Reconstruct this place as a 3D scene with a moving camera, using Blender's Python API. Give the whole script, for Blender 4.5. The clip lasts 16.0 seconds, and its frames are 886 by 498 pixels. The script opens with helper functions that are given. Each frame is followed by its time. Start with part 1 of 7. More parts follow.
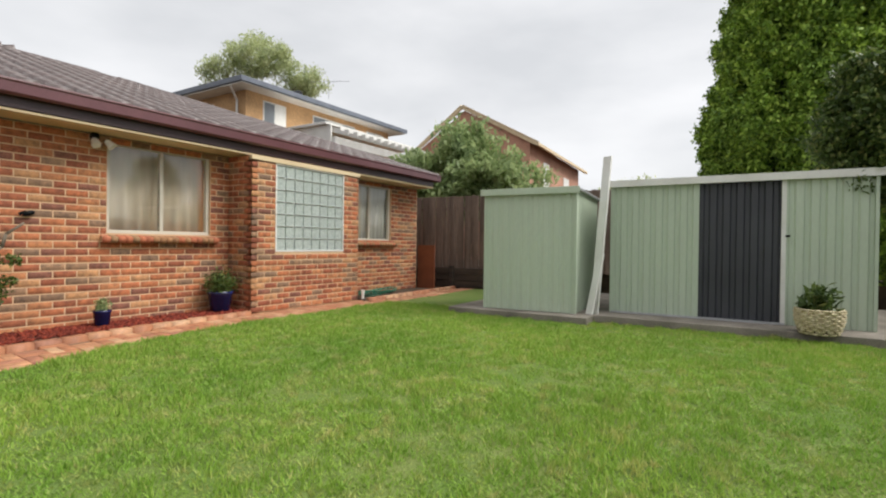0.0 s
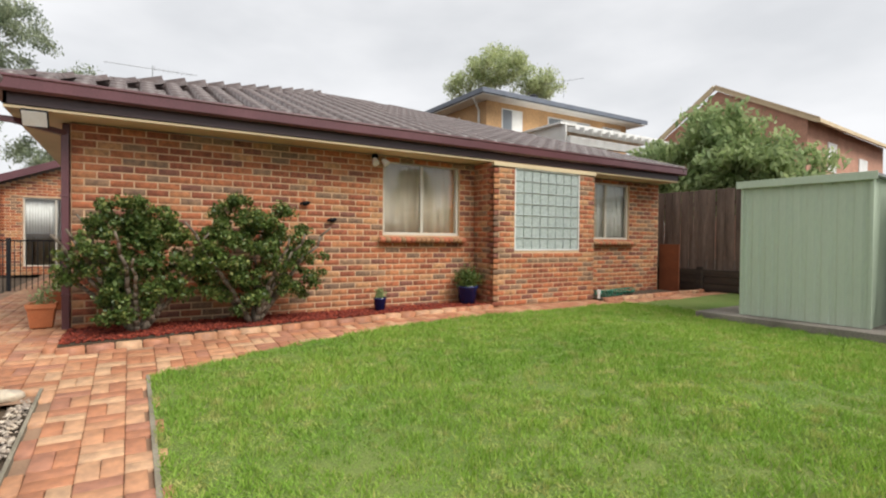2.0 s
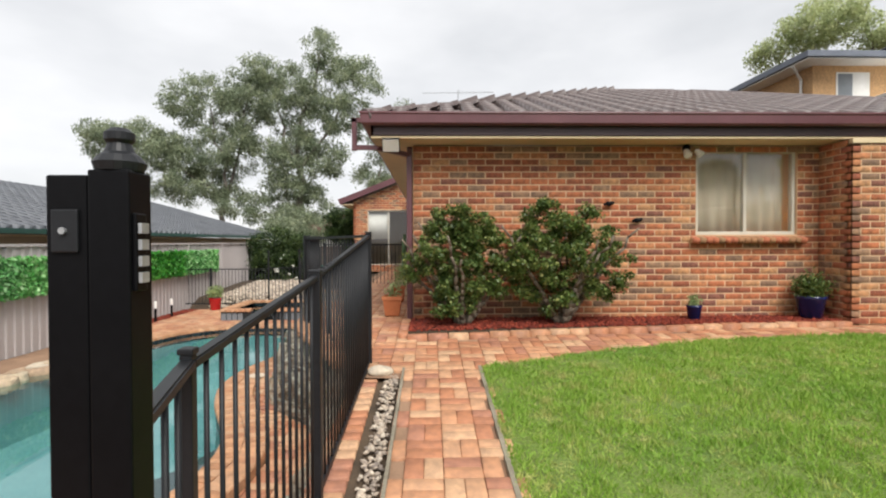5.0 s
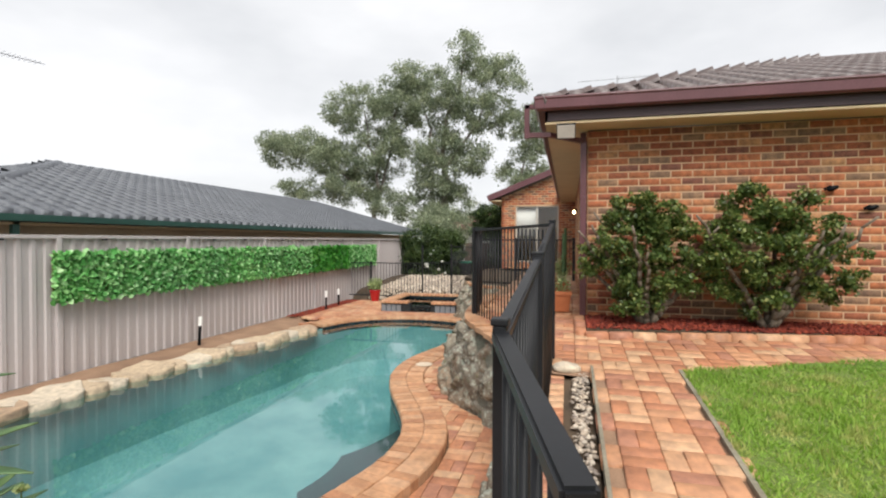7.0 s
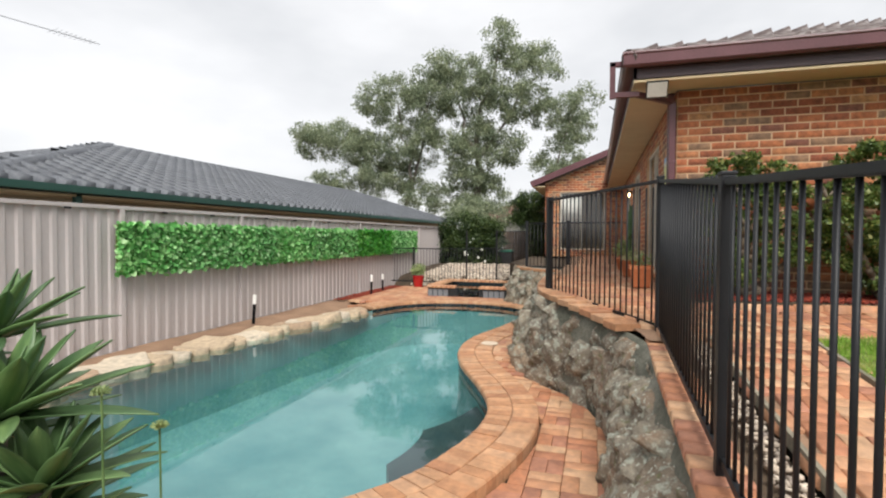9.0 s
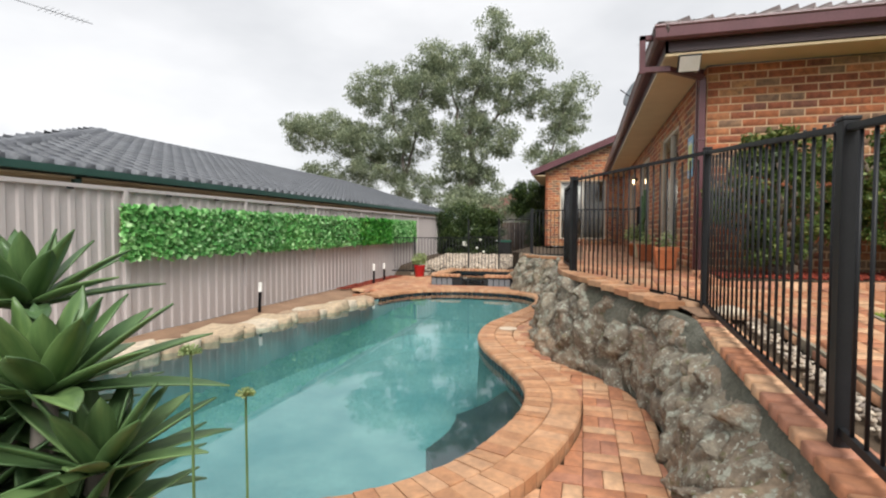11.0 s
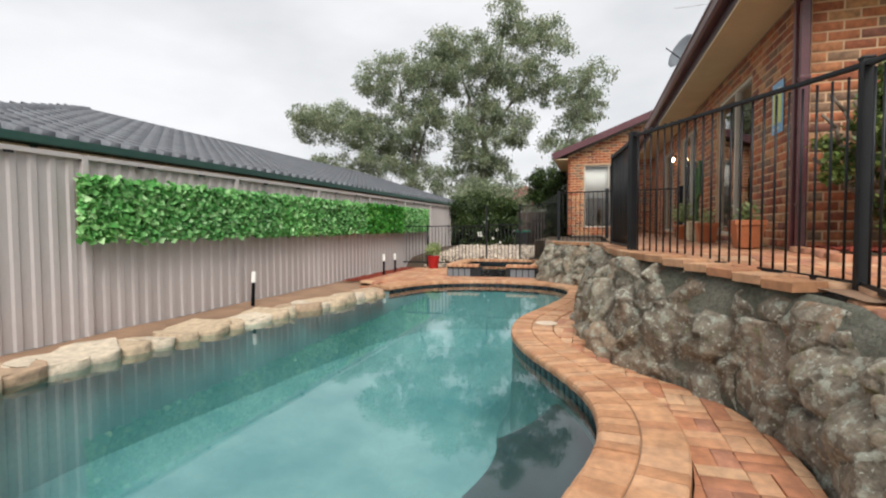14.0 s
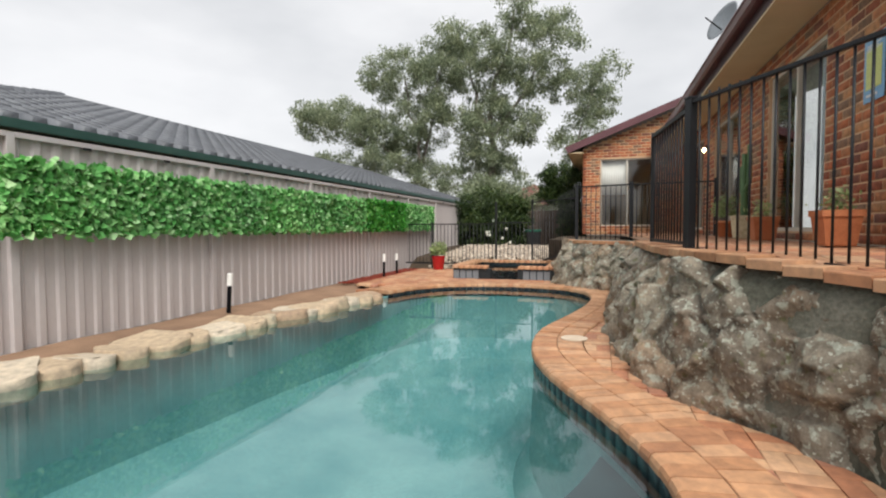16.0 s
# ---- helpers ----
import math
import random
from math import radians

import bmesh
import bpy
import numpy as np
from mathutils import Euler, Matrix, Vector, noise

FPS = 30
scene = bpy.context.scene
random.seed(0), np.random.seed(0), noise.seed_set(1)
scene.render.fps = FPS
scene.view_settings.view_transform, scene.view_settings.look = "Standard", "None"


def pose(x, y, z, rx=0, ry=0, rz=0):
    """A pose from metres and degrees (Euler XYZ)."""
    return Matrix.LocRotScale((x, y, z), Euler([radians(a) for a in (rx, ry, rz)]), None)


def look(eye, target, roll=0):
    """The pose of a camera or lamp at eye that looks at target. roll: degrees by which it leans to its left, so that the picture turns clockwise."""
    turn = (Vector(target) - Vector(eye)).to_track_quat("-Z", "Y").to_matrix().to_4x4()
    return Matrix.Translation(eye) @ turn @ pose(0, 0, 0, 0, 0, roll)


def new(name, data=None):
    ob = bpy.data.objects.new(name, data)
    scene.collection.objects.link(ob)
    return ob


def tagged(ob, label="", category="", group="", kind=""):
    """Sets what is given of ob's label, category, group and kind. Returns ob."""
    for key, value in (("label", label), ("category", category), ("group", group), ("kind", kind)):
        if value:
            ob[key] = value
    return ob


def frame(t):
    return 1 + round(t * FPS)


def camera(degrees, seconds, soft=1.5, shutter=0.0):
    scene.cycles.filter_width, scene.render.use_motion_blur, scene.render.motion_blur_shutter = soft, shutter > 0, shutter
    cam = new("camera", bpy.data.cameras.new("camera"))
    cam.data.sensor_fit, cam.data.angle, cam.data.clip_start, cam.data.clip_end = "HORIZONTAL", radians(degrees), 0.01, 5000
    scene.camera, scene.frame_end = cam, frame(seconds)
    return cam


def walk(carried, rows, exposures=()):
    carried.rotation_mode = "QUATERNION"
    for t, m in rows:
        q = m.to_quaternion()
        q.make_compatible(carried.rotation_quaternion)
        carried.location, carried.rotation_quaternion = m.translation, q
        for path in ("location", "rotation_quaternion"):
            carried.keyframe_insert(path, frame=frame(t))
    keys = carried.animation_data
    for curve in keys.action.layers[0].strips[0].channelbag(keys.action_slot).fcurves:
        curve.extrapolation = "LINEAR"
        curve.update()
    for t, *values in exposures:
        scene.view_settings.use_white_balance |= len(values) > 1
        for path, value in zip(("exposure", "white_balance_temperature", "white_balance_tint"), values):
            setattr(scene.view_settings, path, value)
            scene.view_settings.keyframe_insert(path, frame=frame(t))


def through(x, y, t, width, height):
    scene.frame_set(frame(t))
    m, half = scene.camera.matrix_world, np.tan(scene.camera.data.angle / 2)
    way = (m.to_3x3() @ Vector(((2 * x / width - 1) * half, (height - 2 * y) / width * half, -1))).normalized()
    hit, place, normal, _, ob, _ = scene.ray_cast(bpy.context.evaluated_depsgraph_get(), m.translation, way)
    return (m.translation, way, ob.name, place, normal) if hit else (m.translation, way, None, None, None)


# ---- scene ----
cam = camera(82.8, 16.0, soft=2.1)
PATH = [
    (0, (6.805, 0.731, 1.047), (5.747, 2.429, 1.028), 0.7),
    (0.5, (6.895, 0.728, 1.046), (5.683, 2.319, 1.024), 0.7),
    (1, (6.905, 0.654, 1.057), (5.523, 2.1, 1.028), 0.8),
    (1.5, (6.889, 0.619, 1.045), (5.342, 1.886, 1.014), 0.8),
    (2, (6.93, 0.562, 1.053), (5.232, 1.618, 1.02), 0.5),
    (2.5, (6.897, 0.502, 1.039), (5.104, 1.389, 1.01), 0.4),
    (3, (6.86, 0.438, 1.038), (4.997, 1.165, 1.008), 0.3),
    (3.5, (6.822, 0.379, 1.032), (4.91, 0.963, 1.003), 0.2),
    (4, (6.776, 0.339, 1.046), (4.821, 0.761, 1.014), 0.0),
    (4.5, (6.741, 0.303, 1.057), (4.756, 0.543, 1.025), -0.1),
    (5, (6.682, 0.23, 1.056), (4.683, 0.279, 1.026), -0.2),
    (5.2, (6.702, 0.193, 1.059), (4.702, 0.172, 1.027), -0.2),
    (7.3, (6.475, -0.326, 0.941), (4.547, -0.857, 0.905), 0.1),
    (7.5, (6.448, -0.394, 0.921), (4.527, -0.951, 0.883), 0.1),
    (8, (6.407, -0.52, 0.794), (4.496, -1.109, 0.756), 0.1),
    (8.5, (6.4, -0.691, 0.711), (4.489, -1.281, 0.665), 0.2),
    (9, (6.367, -0.886, 0.64), (4.454, -1.465, 0.589), 0.3),
    (11.5, (6.238, -1.437, 0.445), (4.311, -1.968, 0.369), 0.1),
    (12, (6.046, -1.56, 0.391), (4.123, -2.105, 0.308), 0.0),
    (12.5, (5.856, -1.653, 0.314), (3.937, -2.209, 0.233), -0.1),
    (13, (5.638, -1.77, 0.279), (3.72, -2.329, 0.194), -0.1),
    (13.5, (5.439, -1.824, 0.234), (3.52, -2.383, 0.152), -0.1),
    (14, (5.182, -1.81, 0.224), (3.267, -2.381, 0.137), -0.3),
    (14.5, (4.961, -1.844, 0.2), (3.048, -2.422, 0.115), -0.2),
    (15, (4.681, -1.938, 0.197), (2.771, -2.523, 0.109), -0.2),
    (15.5, (4.419, -2.015, 0.156), (2.511, -2.607, 0.072), -0.1),
    (16, (4.163, -2.095, 0.152), (2.256, -2.691, 0.068), -0.2),
]
walk(cam, [(t, look(eye, target, roll)) for t, eye, target, roll in PATH], [(0, 0.58), (1.5, 0.58), (3, 0.66), (5, 0.66), (7.5, 0.66), (12, 0.62), (16, 0.55)])


# ---- light ----
SUN_UP, SUN_TURN = radians(50), radians(22)
world = bpy.data.worlds.new("overcast_sky")
scene.world = world
world.use_nodes = True
wn, wl = world.node_tree.nodes, world.node_tree.links
sky = wn.new("ShaderNodeTexSky")
sky.sky_type, sky.sun_disc, sky.sun_elevation, sky.sun_rotation = "NISHITA", False, SUN_UP, radians(90) - SUN_TURN
sky_dim = wn.new("ShaderNodeMixRGB")
sky_dim.blend_type, sky_dim.inputs[0].default_value = "MULTIPLY", 1.0
sky_dim.inputs[2].default_value = (0.1, 0.1, 0.1, 1)
coord = wn.new("ShaderNodeTexCoord")
stretch = wn.new("ShaderNodeMapping")
stretch.inputs["Scale"].default_value = (1, 1, 2.6)
cloud = wn.new("ShaderNodeTexNoise")
cloud.inputs["Scale"].default_value, cloud.inputs["Detail"].default_value, cloud.inputs["Roughness"].default_value = 2.1, 5.0, 0.5
ramp = wn.new("ShaderNodeValToRGB")
ramp.color_ramp.elements[0].position, ramp.color_ramp.elements[0].color = 0.34, (0.50, 0.508, 0.522, 1)
ramp.color_ramp.elements[1].position, ramp.color_ramp.elements[1].color = 0.66, (0.67, 0.67, 0.678, 1)
cover = wn.new("ShaderNodeMixRGB")
cover.inputs[0].default_value = 0.94
wl.new(coord.outputs["Generated"], stretch.inputs[0])
wl.new(stretch.outputs[0], cloud.inputs["Vector"])
wl.new(cloud.outputs[0], ramp.inputs[0])
wl.new(sky.outputs[0], sky_dim.inputs[1])
wl.new(sky_dim.outputs[0], cover.inputs[1])
wl.new(ramp.outputs[0], cover.inputs[2])
wl.new(cover.outputs[0], wn["Background"].inputs[0])
wn["Background"].inputs[1].default_value = 1.0
sun_data = bpy.data.lights.new("sun", "SUN")
sun_data.energy, sun_data.angle, sun_data.color = 2.75, radians(35), (1.0, 0.97, 0.92)
sun = new("sun", sun_data)
sun.matrix_world = look((0, 0, 30), (-30 * math.cos(SUN_UP) * math.cos(SUN_TURN), -30 * math.cos(SUN_UP) * math.sin(SUN_TURN), 30 - 30 * math.sin(SUN_UP)))


# ---- helpers of this scene ----
rng = np.random.default_rng(7)


def mesh_of(name, verts, faces):
    """A mesh from arrays: verts (n,3), faces (m,k)."""
    verts, faces = np.asarray(verts, dtype=np.float32), np.asarray(faces, dtype=np.int32)
    me = bpy.data.meshes.new(name)
    me.vertices.add(len(verts))
    me.vertices.foreach_set("co", verts.ravel())
    k = faces.shape[1]
    me.loops.add(faces.size)
    me.loops.foreach_set("vertex_index", faces.ravel())
    me.polygons.add(len(faces))
    me.polygons.foreach_set("loop_start", np.arange(0, faces.size, k, dtype=np.int32))
    me.update(calc_edges=True)
    return me


def place(name, me, material, parent=None, label="", m=None):
    ob = new(name, me)
    if material is not None and len(me.materials) == 0:
        me.materials.append(material)
    if parent is not None:
        ob.parent = parent
    if m is not None:
        ob.matrix_basis = m
    if label:
        ob["label"] = label
    return ob


def part(name, bm, material, parent=None, label="", smooth=False, m=None):
    """Links a bmesh as one mesh object, under a thing or a part."""
    me = bpy.data.meshes.new(name)
    bmesh.ops.recalc_face_normals(bm, faces=bm.faces)
    bm.to_mesh(me)
    bm.free()
    if smooth:
        me.polygons.foreach_set("use_smooth", [True] * len(me.polygons))
    return place(name, me, material, parent, label, m)


def box(x0, y0, z0, x1, y1, z1, bevel=0.0, bm=None):
    own = bm is None
    bm = bm or bmesh.new()
    made = bmesh.ops.create_cube(bm, size=1.0, matrix=Matrix.Translation(((x0 + x1) / 2, (y0 + y1) / 2, (z0 + z1) / 2)) @ Matrix.Diagonal((abs(x1 - x0), abs(y1 - y0), abs(z1 - z0), 1)))
    if bevel and own:
        bmesh.ops.bevel(bm, geom=bm.edges[:], offset=bevel, segments=2, affect="EDGES", profile=0.6)
    return bm


def tube(a, b, r0, r1=None, sides=10, bm=None):
    """A closed, tapering rod from a to b."""
    bm = bm or bmesh.new()
    a, b = Vector(a), Vector(b)
    turn = (b - a).to_track_quat("Z", "Y").to_matrix().to_4x4()
    bmesh.ops.create_cone(bm, cap_ends=True, segments=sides, radius1=r0, radius2=r0 if r1 is None else r1, depth=(b - a).length, matrix=Matrix.Translation((a + b) / 2) @ turn)
    return bm


def bar(a, b, w, h, bm=None, bevel=0.0):
    """A bar of square section from a to b, its height kept upright."""
    own = bm is None
    bm = bm or bmesh.new()
    a, b = Vector(a), Vector(b)
    along = (b - a).normalized()
    side = along.cross(Vector((0, 0, 1)))
    side = side.normalized() if side.length > 1e-4 else Vector((1, 0, 0))
    up = side.cross(along)
    ring = [[bm.verts.new(p + side * (w / 2 * i) + up * (h / 2 * j)) for i, j in ((-1, -1), (1, -1), (1, 1), (-1, 1))] for p in (a, b)]
    bm.faces.new(ring[0][::-1])
    bm.faces.new(ring[1])
    for k in range(4):
        bm.faces.new((ring[0][k], ring[0][(k + 1) % 4], ring[1][(k + 1) % 4], ring[1][k]))
    if bevel and own:
        bmesh.ops.bevel(bm, geom=bm.edges[:], offset=bevel, segments=2, affect="EDGES")
    return bm


def lathe(profile, sides=28):
    """A turned body from (radius, height) pairs."""
    bm = bmesh.new()
    rings = [[bm.verts.new((r * math.cos(2 * math.pi * k / sides), r * math.sin(2 * math.pi * k / sides), z)) for k in range(sides)] for r, z in profile]
    for a, b in zip(rings, rings[1:]):
        for k in range(sides):
            bm.faces.new((a[k], a[(k + 1) % sides], b[(k + 1) % sides], b[k]))
    bm.faces.new(rings[0][::-1])
    bm.faces.new(rings[-1])
    return bm


def prism(points, z0, z1, bm=None):
    """An upright prism over a plan outline."""
    bm = bm or bmesh.new()
    low = [bm.verts.new((x, y, z0)) for x, y in points]
    top = [bm.verts.new((x, y, z1)) for x, y in points]
    bm.faces.new(top)
    bm.faces.new(low[::-1])
    for k in range(len(points)):
        j = (k + 1) % len(points)
        bm.faces.new((low[k], low[j], top[j], top[k]))
    return bm


def empty(name, x, y, z, label, category, group="", kind="", rz=0):
    ob = new(name)
    ob.matrix_basis = pose(x, y, z, 0, 0, rz)
    ob.empty_display_size = 0.1
    return tagged(ob, label, category, group, kind)


def curve_points(points, step, closed=False):
    """Even points along a smooth line through the plan points."""
    p = np.array(points, dtype=float)
    n = len(p)
    fine = []
    for i in range(n if closed else n - 1):
        p0, p1, p2, p3 = p[(i - 1) % n if closed else max(i - 1, 0)], p[i], p[(i + 1) % n], p[(i + 2) % n if closed else min(i + 2, n - 1)]
        for t in np.linspace(0, 1, 16, endpoint=False):
            fine.append(0.5 * (2 * p1 + (p2 - p0) * t + (2 * p0 - 5 * p1 + 4 * p2 - p3) * t * t + (3 * p1 - p0 - 3 * p2 + p3) * t ** 3))
    fine.append(p[0] if closed else p[-1])
    fine = np.array(fine)
    way = np.concatenate([[0], np.cumsum(np.linalg.norm(np.diff(fine, axis=0), axis=1))])
    at = np.linspace(0, way[-1], max(2, int(round(way[-1] / step)) + 1))
    return np.stack([np.interp(at, way, fine[:, k]) for k in range(fine.shape[1])], axis=1)


def ease(v, a, b):
    t = min(1.0, max(0.0, (v - a) / (b - a)))
    return t * t * (3 - 2 * t)


def ground_z(x, y):
    """The yard falls away from the house beside the pool fence and lies level by the sheds."""
    return -0.08 * min(8.0, max(0.0, x - 0.55)) * (1 - ease(y, 0.8, 6.0))


# ---- materials ----
def shader(name, rough=0.6, metal=0.0, spec=0.5):
    mat = bpy.data.materials.new(name)
    mat.use_nodes = True
    b = mat.node_tree.nodes["Principled BSDF"]
    b.inputs["Roughness"].default_value, b.inputs["Metallic"].default_value, b.inputs["Specular IOR Level"].default_value = rough, metal, spec
    return mat, mat.node_tree.nodes, mat.node_tree.links, b


def ramp_of(nodes, stops, hard=False):
    r = nodes.new("ShaderNodeValToRGB")
    e = r.color_ramp.elements
    while len(e) < len(stops):
        e.new(0.5)
    for k, (p, c) in enumerate(stops):
        e[k].position, e[k].color = p, (*c, 1)
    if hard:
        r.color_ramp.interpolation = "CONSTANT"
    return r


def noise_of(nodes, links, scale, detail=4.0, rough=0.55, space="Object", squash=None):
    n = nodes.new("ShaderNodeTexNoise")
    n.inputs["Scale"].default_value, n.inputs["Detail"].default_value, n.inputs["Roughness"].default_value = scale, detail, rough
    if space == "World":
        source = nodes.new("ShaderNodeNewGeometry").outputs["Position"]
    else:
        source = nodes.new("ShaderNodeTexCoord").outputs["Object"]
    if squash:
        mp = nodes.new("ShaderNodeMapping")
        mp.inputs["Scale"].default_value = squash
        links.new(source, mp.inputs[0])
        source = mp.outputs[0]
    links.new(source, n.inputs["Vector"])
    return n


def bump_of(nodes, links, b, source, strength=0.3, distance=0.01):
    bp = nodes.new("ShaderNodeBump")
    bp.inputs["Strength"].default_value, bp.inputs["Distance"].default_value = strength, distance
    links.new(source, bp.inputs["Height"])
    links.new(bp.outputs[0], b.inputs["Normal"])


def mixed(nodes, links, a, b, fac, mode="MIX"):
    m = nodes.new("ShaderNodeMixRGB")
    m.blend_type = mode
    for k, v in ((0, fac), (1, a), (2, b)):
        if hasattr(v, "is_output"):
            links.new(v, m.inputs[k])
        else:
            m.inputs[k].default_value = v if k == 0 else (*v, 1)
    return m.outputs[0]


def surface(name, low, high, scale=6.0, fine=60.0, rough=0.6, bump=0.25, depth=0.004, metal=0.0, spec=0.5, space="World", squash=None, wear=0.25):
    """Two tones in broad patches and fine grain, with relief."""
    mat, n, l, b = shader(name, rough, metal, spec)
    broad, grain = noise_of(n, l, scale, 4, 0.55, space, squash), noise_of(n, l, fine, 3, 0.6, space, squash)
    r = ramp_of(n, ((0.32, low), (0.68, high)))
    l.new(broad.outputs[0], r.inputs[0])
    g = ramp_of(n, ((0.3, (1 - wear,) * 3), (0.7, (1.0,) * 3)))
    l.new(grain.outputs[0], g.inputs[0])
    l.new(mixed(n, l, r.outputs[0], g.outputs[0], 1.0, "MULTIPLY"), b.inputs["Base Color"])
    bump_of(n, l, b, grain.outputs[0], bump, depth)
    return mat


def pieces(name, stops, rough=0.8, stain=(0.75, 1.0), stain_scale=1.2, grain=90.0, bump=0.5, depth=0.004, spec=0.3, hard=True, streaky=False):
    """For bricks, tiles and stones: every piece takes its own tone."""
    mat, n, l, b = shader(name, rough, 0, spec)
    add = n.new("ShaderNodeMath")
    add.operation = "ADD"
    l.new(n.new("ShaderNodeObjectInfo").outputs["Random"], add.inputs[0])
    l.new(n.new("ShaderNodeNewGeometry").outputs["Random Per Island"], add.inputs[1])
    frac = n.new("ShaderNodeMath")
    frac.operation = "FRACT"
    l.new(add.outputs[0], frac.inputs[0])
    r = ramp_of(n, stops, hard)
    l.new(frac.outputs[0], r.inputs[0])
    broad, mid, fine = noise_of(n, l, stain_scale, 4, 0.6, "World"), noise_of(n, l, 14.0, 3, 0.6, "World"), noise_of(n, l, grain, 3, 0.65, "World")
    s = ramp_of(n, ((0.3, (stain[0],) * 3), (0.65, (stain[1],) * 3)))
    l.new(broad.outputs[0], s.inputs[0])
    s2 = ramp_of(n, ((0.3, (0.58, 0.60, 0.64)), (0.68, (1.22, 1.18, 1.1)))) if streaky else ramp_of(n, ((0.3, (0.72, 0.72, 0.74)), (0.68, (1.12, 1.1, 1.06))))
    l.new(mid.outputs[0], s2.inputs[0])
    c = mixed(n, l, r.outputs[0], s.outputs[0], 1.0, "MULTIPLY")
    l.new(mixed(n, l, c, s2.outputs[0], 1.0, "MULTIPLY"), b.inputs["Base Color"])
    bump_of(n, l, b, fine.outputs[0], bump, depth)
    return mat


def leafy(name, stops, rough=0.5, through=0.38):
    mat, n, l, b = shader(name, rough, 0, 0.35)
    g = n.new("ShaderNodeNewGeometry")
    r = ramp_of(n, stops)
    l.new(g.outputs["Random Per Island"], r.inputs[0])
    patch = noise_of(n, l, 1.1, 3, 0.5, "World")
    p = ramp_of(n, ((0.3, (0.72, 0.78, 0.75)), (0.7, (1.12, 1.1, 1.0))))
    l.new(patch.outputs[0], p.inputs[0])
    col = mixed(n, l, r.outputs[0], p.outputs[0], 1.0, "MULTIPLY")
    l.new(col, b.inputs["Base Color"])
    tr = n.new("ShaderNodeBsdfTranslucent")
    l.new(col, tr.inputs[0])
    ms = n.new("ShaderNodeMixShader")
    ms.inputs[0].default_value = through
    l.new(b.outputs[0], ms.inputs[1])
    l.new(tr.outputs[0], ms.inputs[2])
    l.new(ms.outputs[0], n["Material Output"].inputs[0])
    return mat


def grass_material():
    mat, n, l, b = shader("grass_blade", 0.55, 0, 0.3)
    r = ramp_of(n, ((0.0, (0.20, 0.36, 0.05)), (0.5, (0.26, 0.44, 0.065)), (0.9, (0.34, 0.50, 0.10)), (1.0, (0.50, 0.48, 0.20))))
    l.new(n.new("ShaderNodeNewGeometry").outputs["Random Per Island"], r.inputs[0])
    broad, close = noise_of(n, l, 0.75, 4, 0.6, "World"), noise_of(n, l, 5.0, 4, 0.65, "World")
    s = ramp_of(n, ((0.52, (0, 0, 0)), (0.70, (0.85, 0.85, 0.85))))
    l.new(close.outputs[0], s.inputs[0])
    c = mixed(n, l, r.outputs[0], (0.52, 0.49, 0.21), s.outputs[0])
    t = ramp_of(n, ((0.32, (0.78, 0.84, 0.72)), (0.68, (1.16, 1.05, 1.0))))
    l.new(broad.outputs[0], t.inputs[0])
    c = mixed(n, l, c, t.outputs[0], 1.0, "MULTIPLY")
    l.new(c, b.inputs["Base Color"])
    tr, ms = n.new("ShaderNodeBsdfTranslucent"), n.new("ShaderNodeMixShader")
    l.new(c, tr.inputs[0])
    ms.inputs[0].default_value = 0.35
    l.new(b.outputs[0], ms.inputs[1])
    l.new(tr.outputs[0], ms.inputs[2])
    l.new(ms.outputs[0], n["Material Output"].inputs[0])
    return mat


BRICK = pieces("house_brick", ((0.0, (0.43, 0.155, 0.072)), (0.13, (0.30, 0.098, 0.054)), (0.27, (0.245, 0.150, 0.098)), (0.36, (0.46, 0.195, 0.092)), (0.50, (0.34, 0.115, 0.060)), (0.64, (0.235, 0.098, 0.068)), (0.73, (0.44, 0.150, 0.070)), (0.85, (0.30, 0.180, 0.112)), (0.92, (0.49, 0.255, 0.125))), stain=(0.84, 1.05), streaky=True)
BRICK_TAN = pieces("tan_brick", ((0.0, (0.60, 0.37, 0.185)), (0.35, (0.53, 0.31, 0.145)), (0.7, (0.66, 0.44, 0.235))))
MORTAR = surface("mortar", (0.60, 0.385, 0.225), (0.72, 0.485, 0.305), 3, 120, 0.9, 0.5, 0.003)
PAVER = pieces("clay_paver", ((0.0, (0.50, 0.255, 0.140)), (0.2, (0.455, 0.20, 0.105)), (0.4, (0.54, 0.305, 0.175)), (0.6, (0.43, 0.19, 0.105)), (0.75, (0.56, 0.345, 0.205)), (0.9, (0.40, 0.185, 0.115))), rough=0.6, stain=(0.78, 1.05), spec=0.4)
COPING = pieces("bullnose_paver", ((0.0, (0.50, 0.275, 0.15)), (0.3, (0.45, 0.23, 0.12)), (0.6, (0.53, 0.31, 0.18)), (0.85, (0.42, 0.205, 0.11))), rough=0.6, stain=(0.78, 1.05))
JOINT = surface("paver_joint_sand", (0.22, 0.13, 0.08), (0.34, 0.21, 0.13), 2, 90, 0.95, 0.5, 0.003)
TILE_ROOF = pieces("brown_roof_tile", ((0.0, (0.125, 0.096, 0.092)), (0.5, (0.14, 0.11, 0.105)), (1.0, (0.113, 0.087, 0.083))), rough=0.38, hard=False, spec=0.55, stain=(0.88, 1.05))
TILE_GREY = pieces("slate_grey_roof_tile", ((0.0, (0.125, 0.135, 0.155)), (0.5, (0.15, 0.162, 0.182)), (1.0, (0.11, 0.12, 0.138))), rough=0.5, hard=False, stain=(0.85, 1.05))
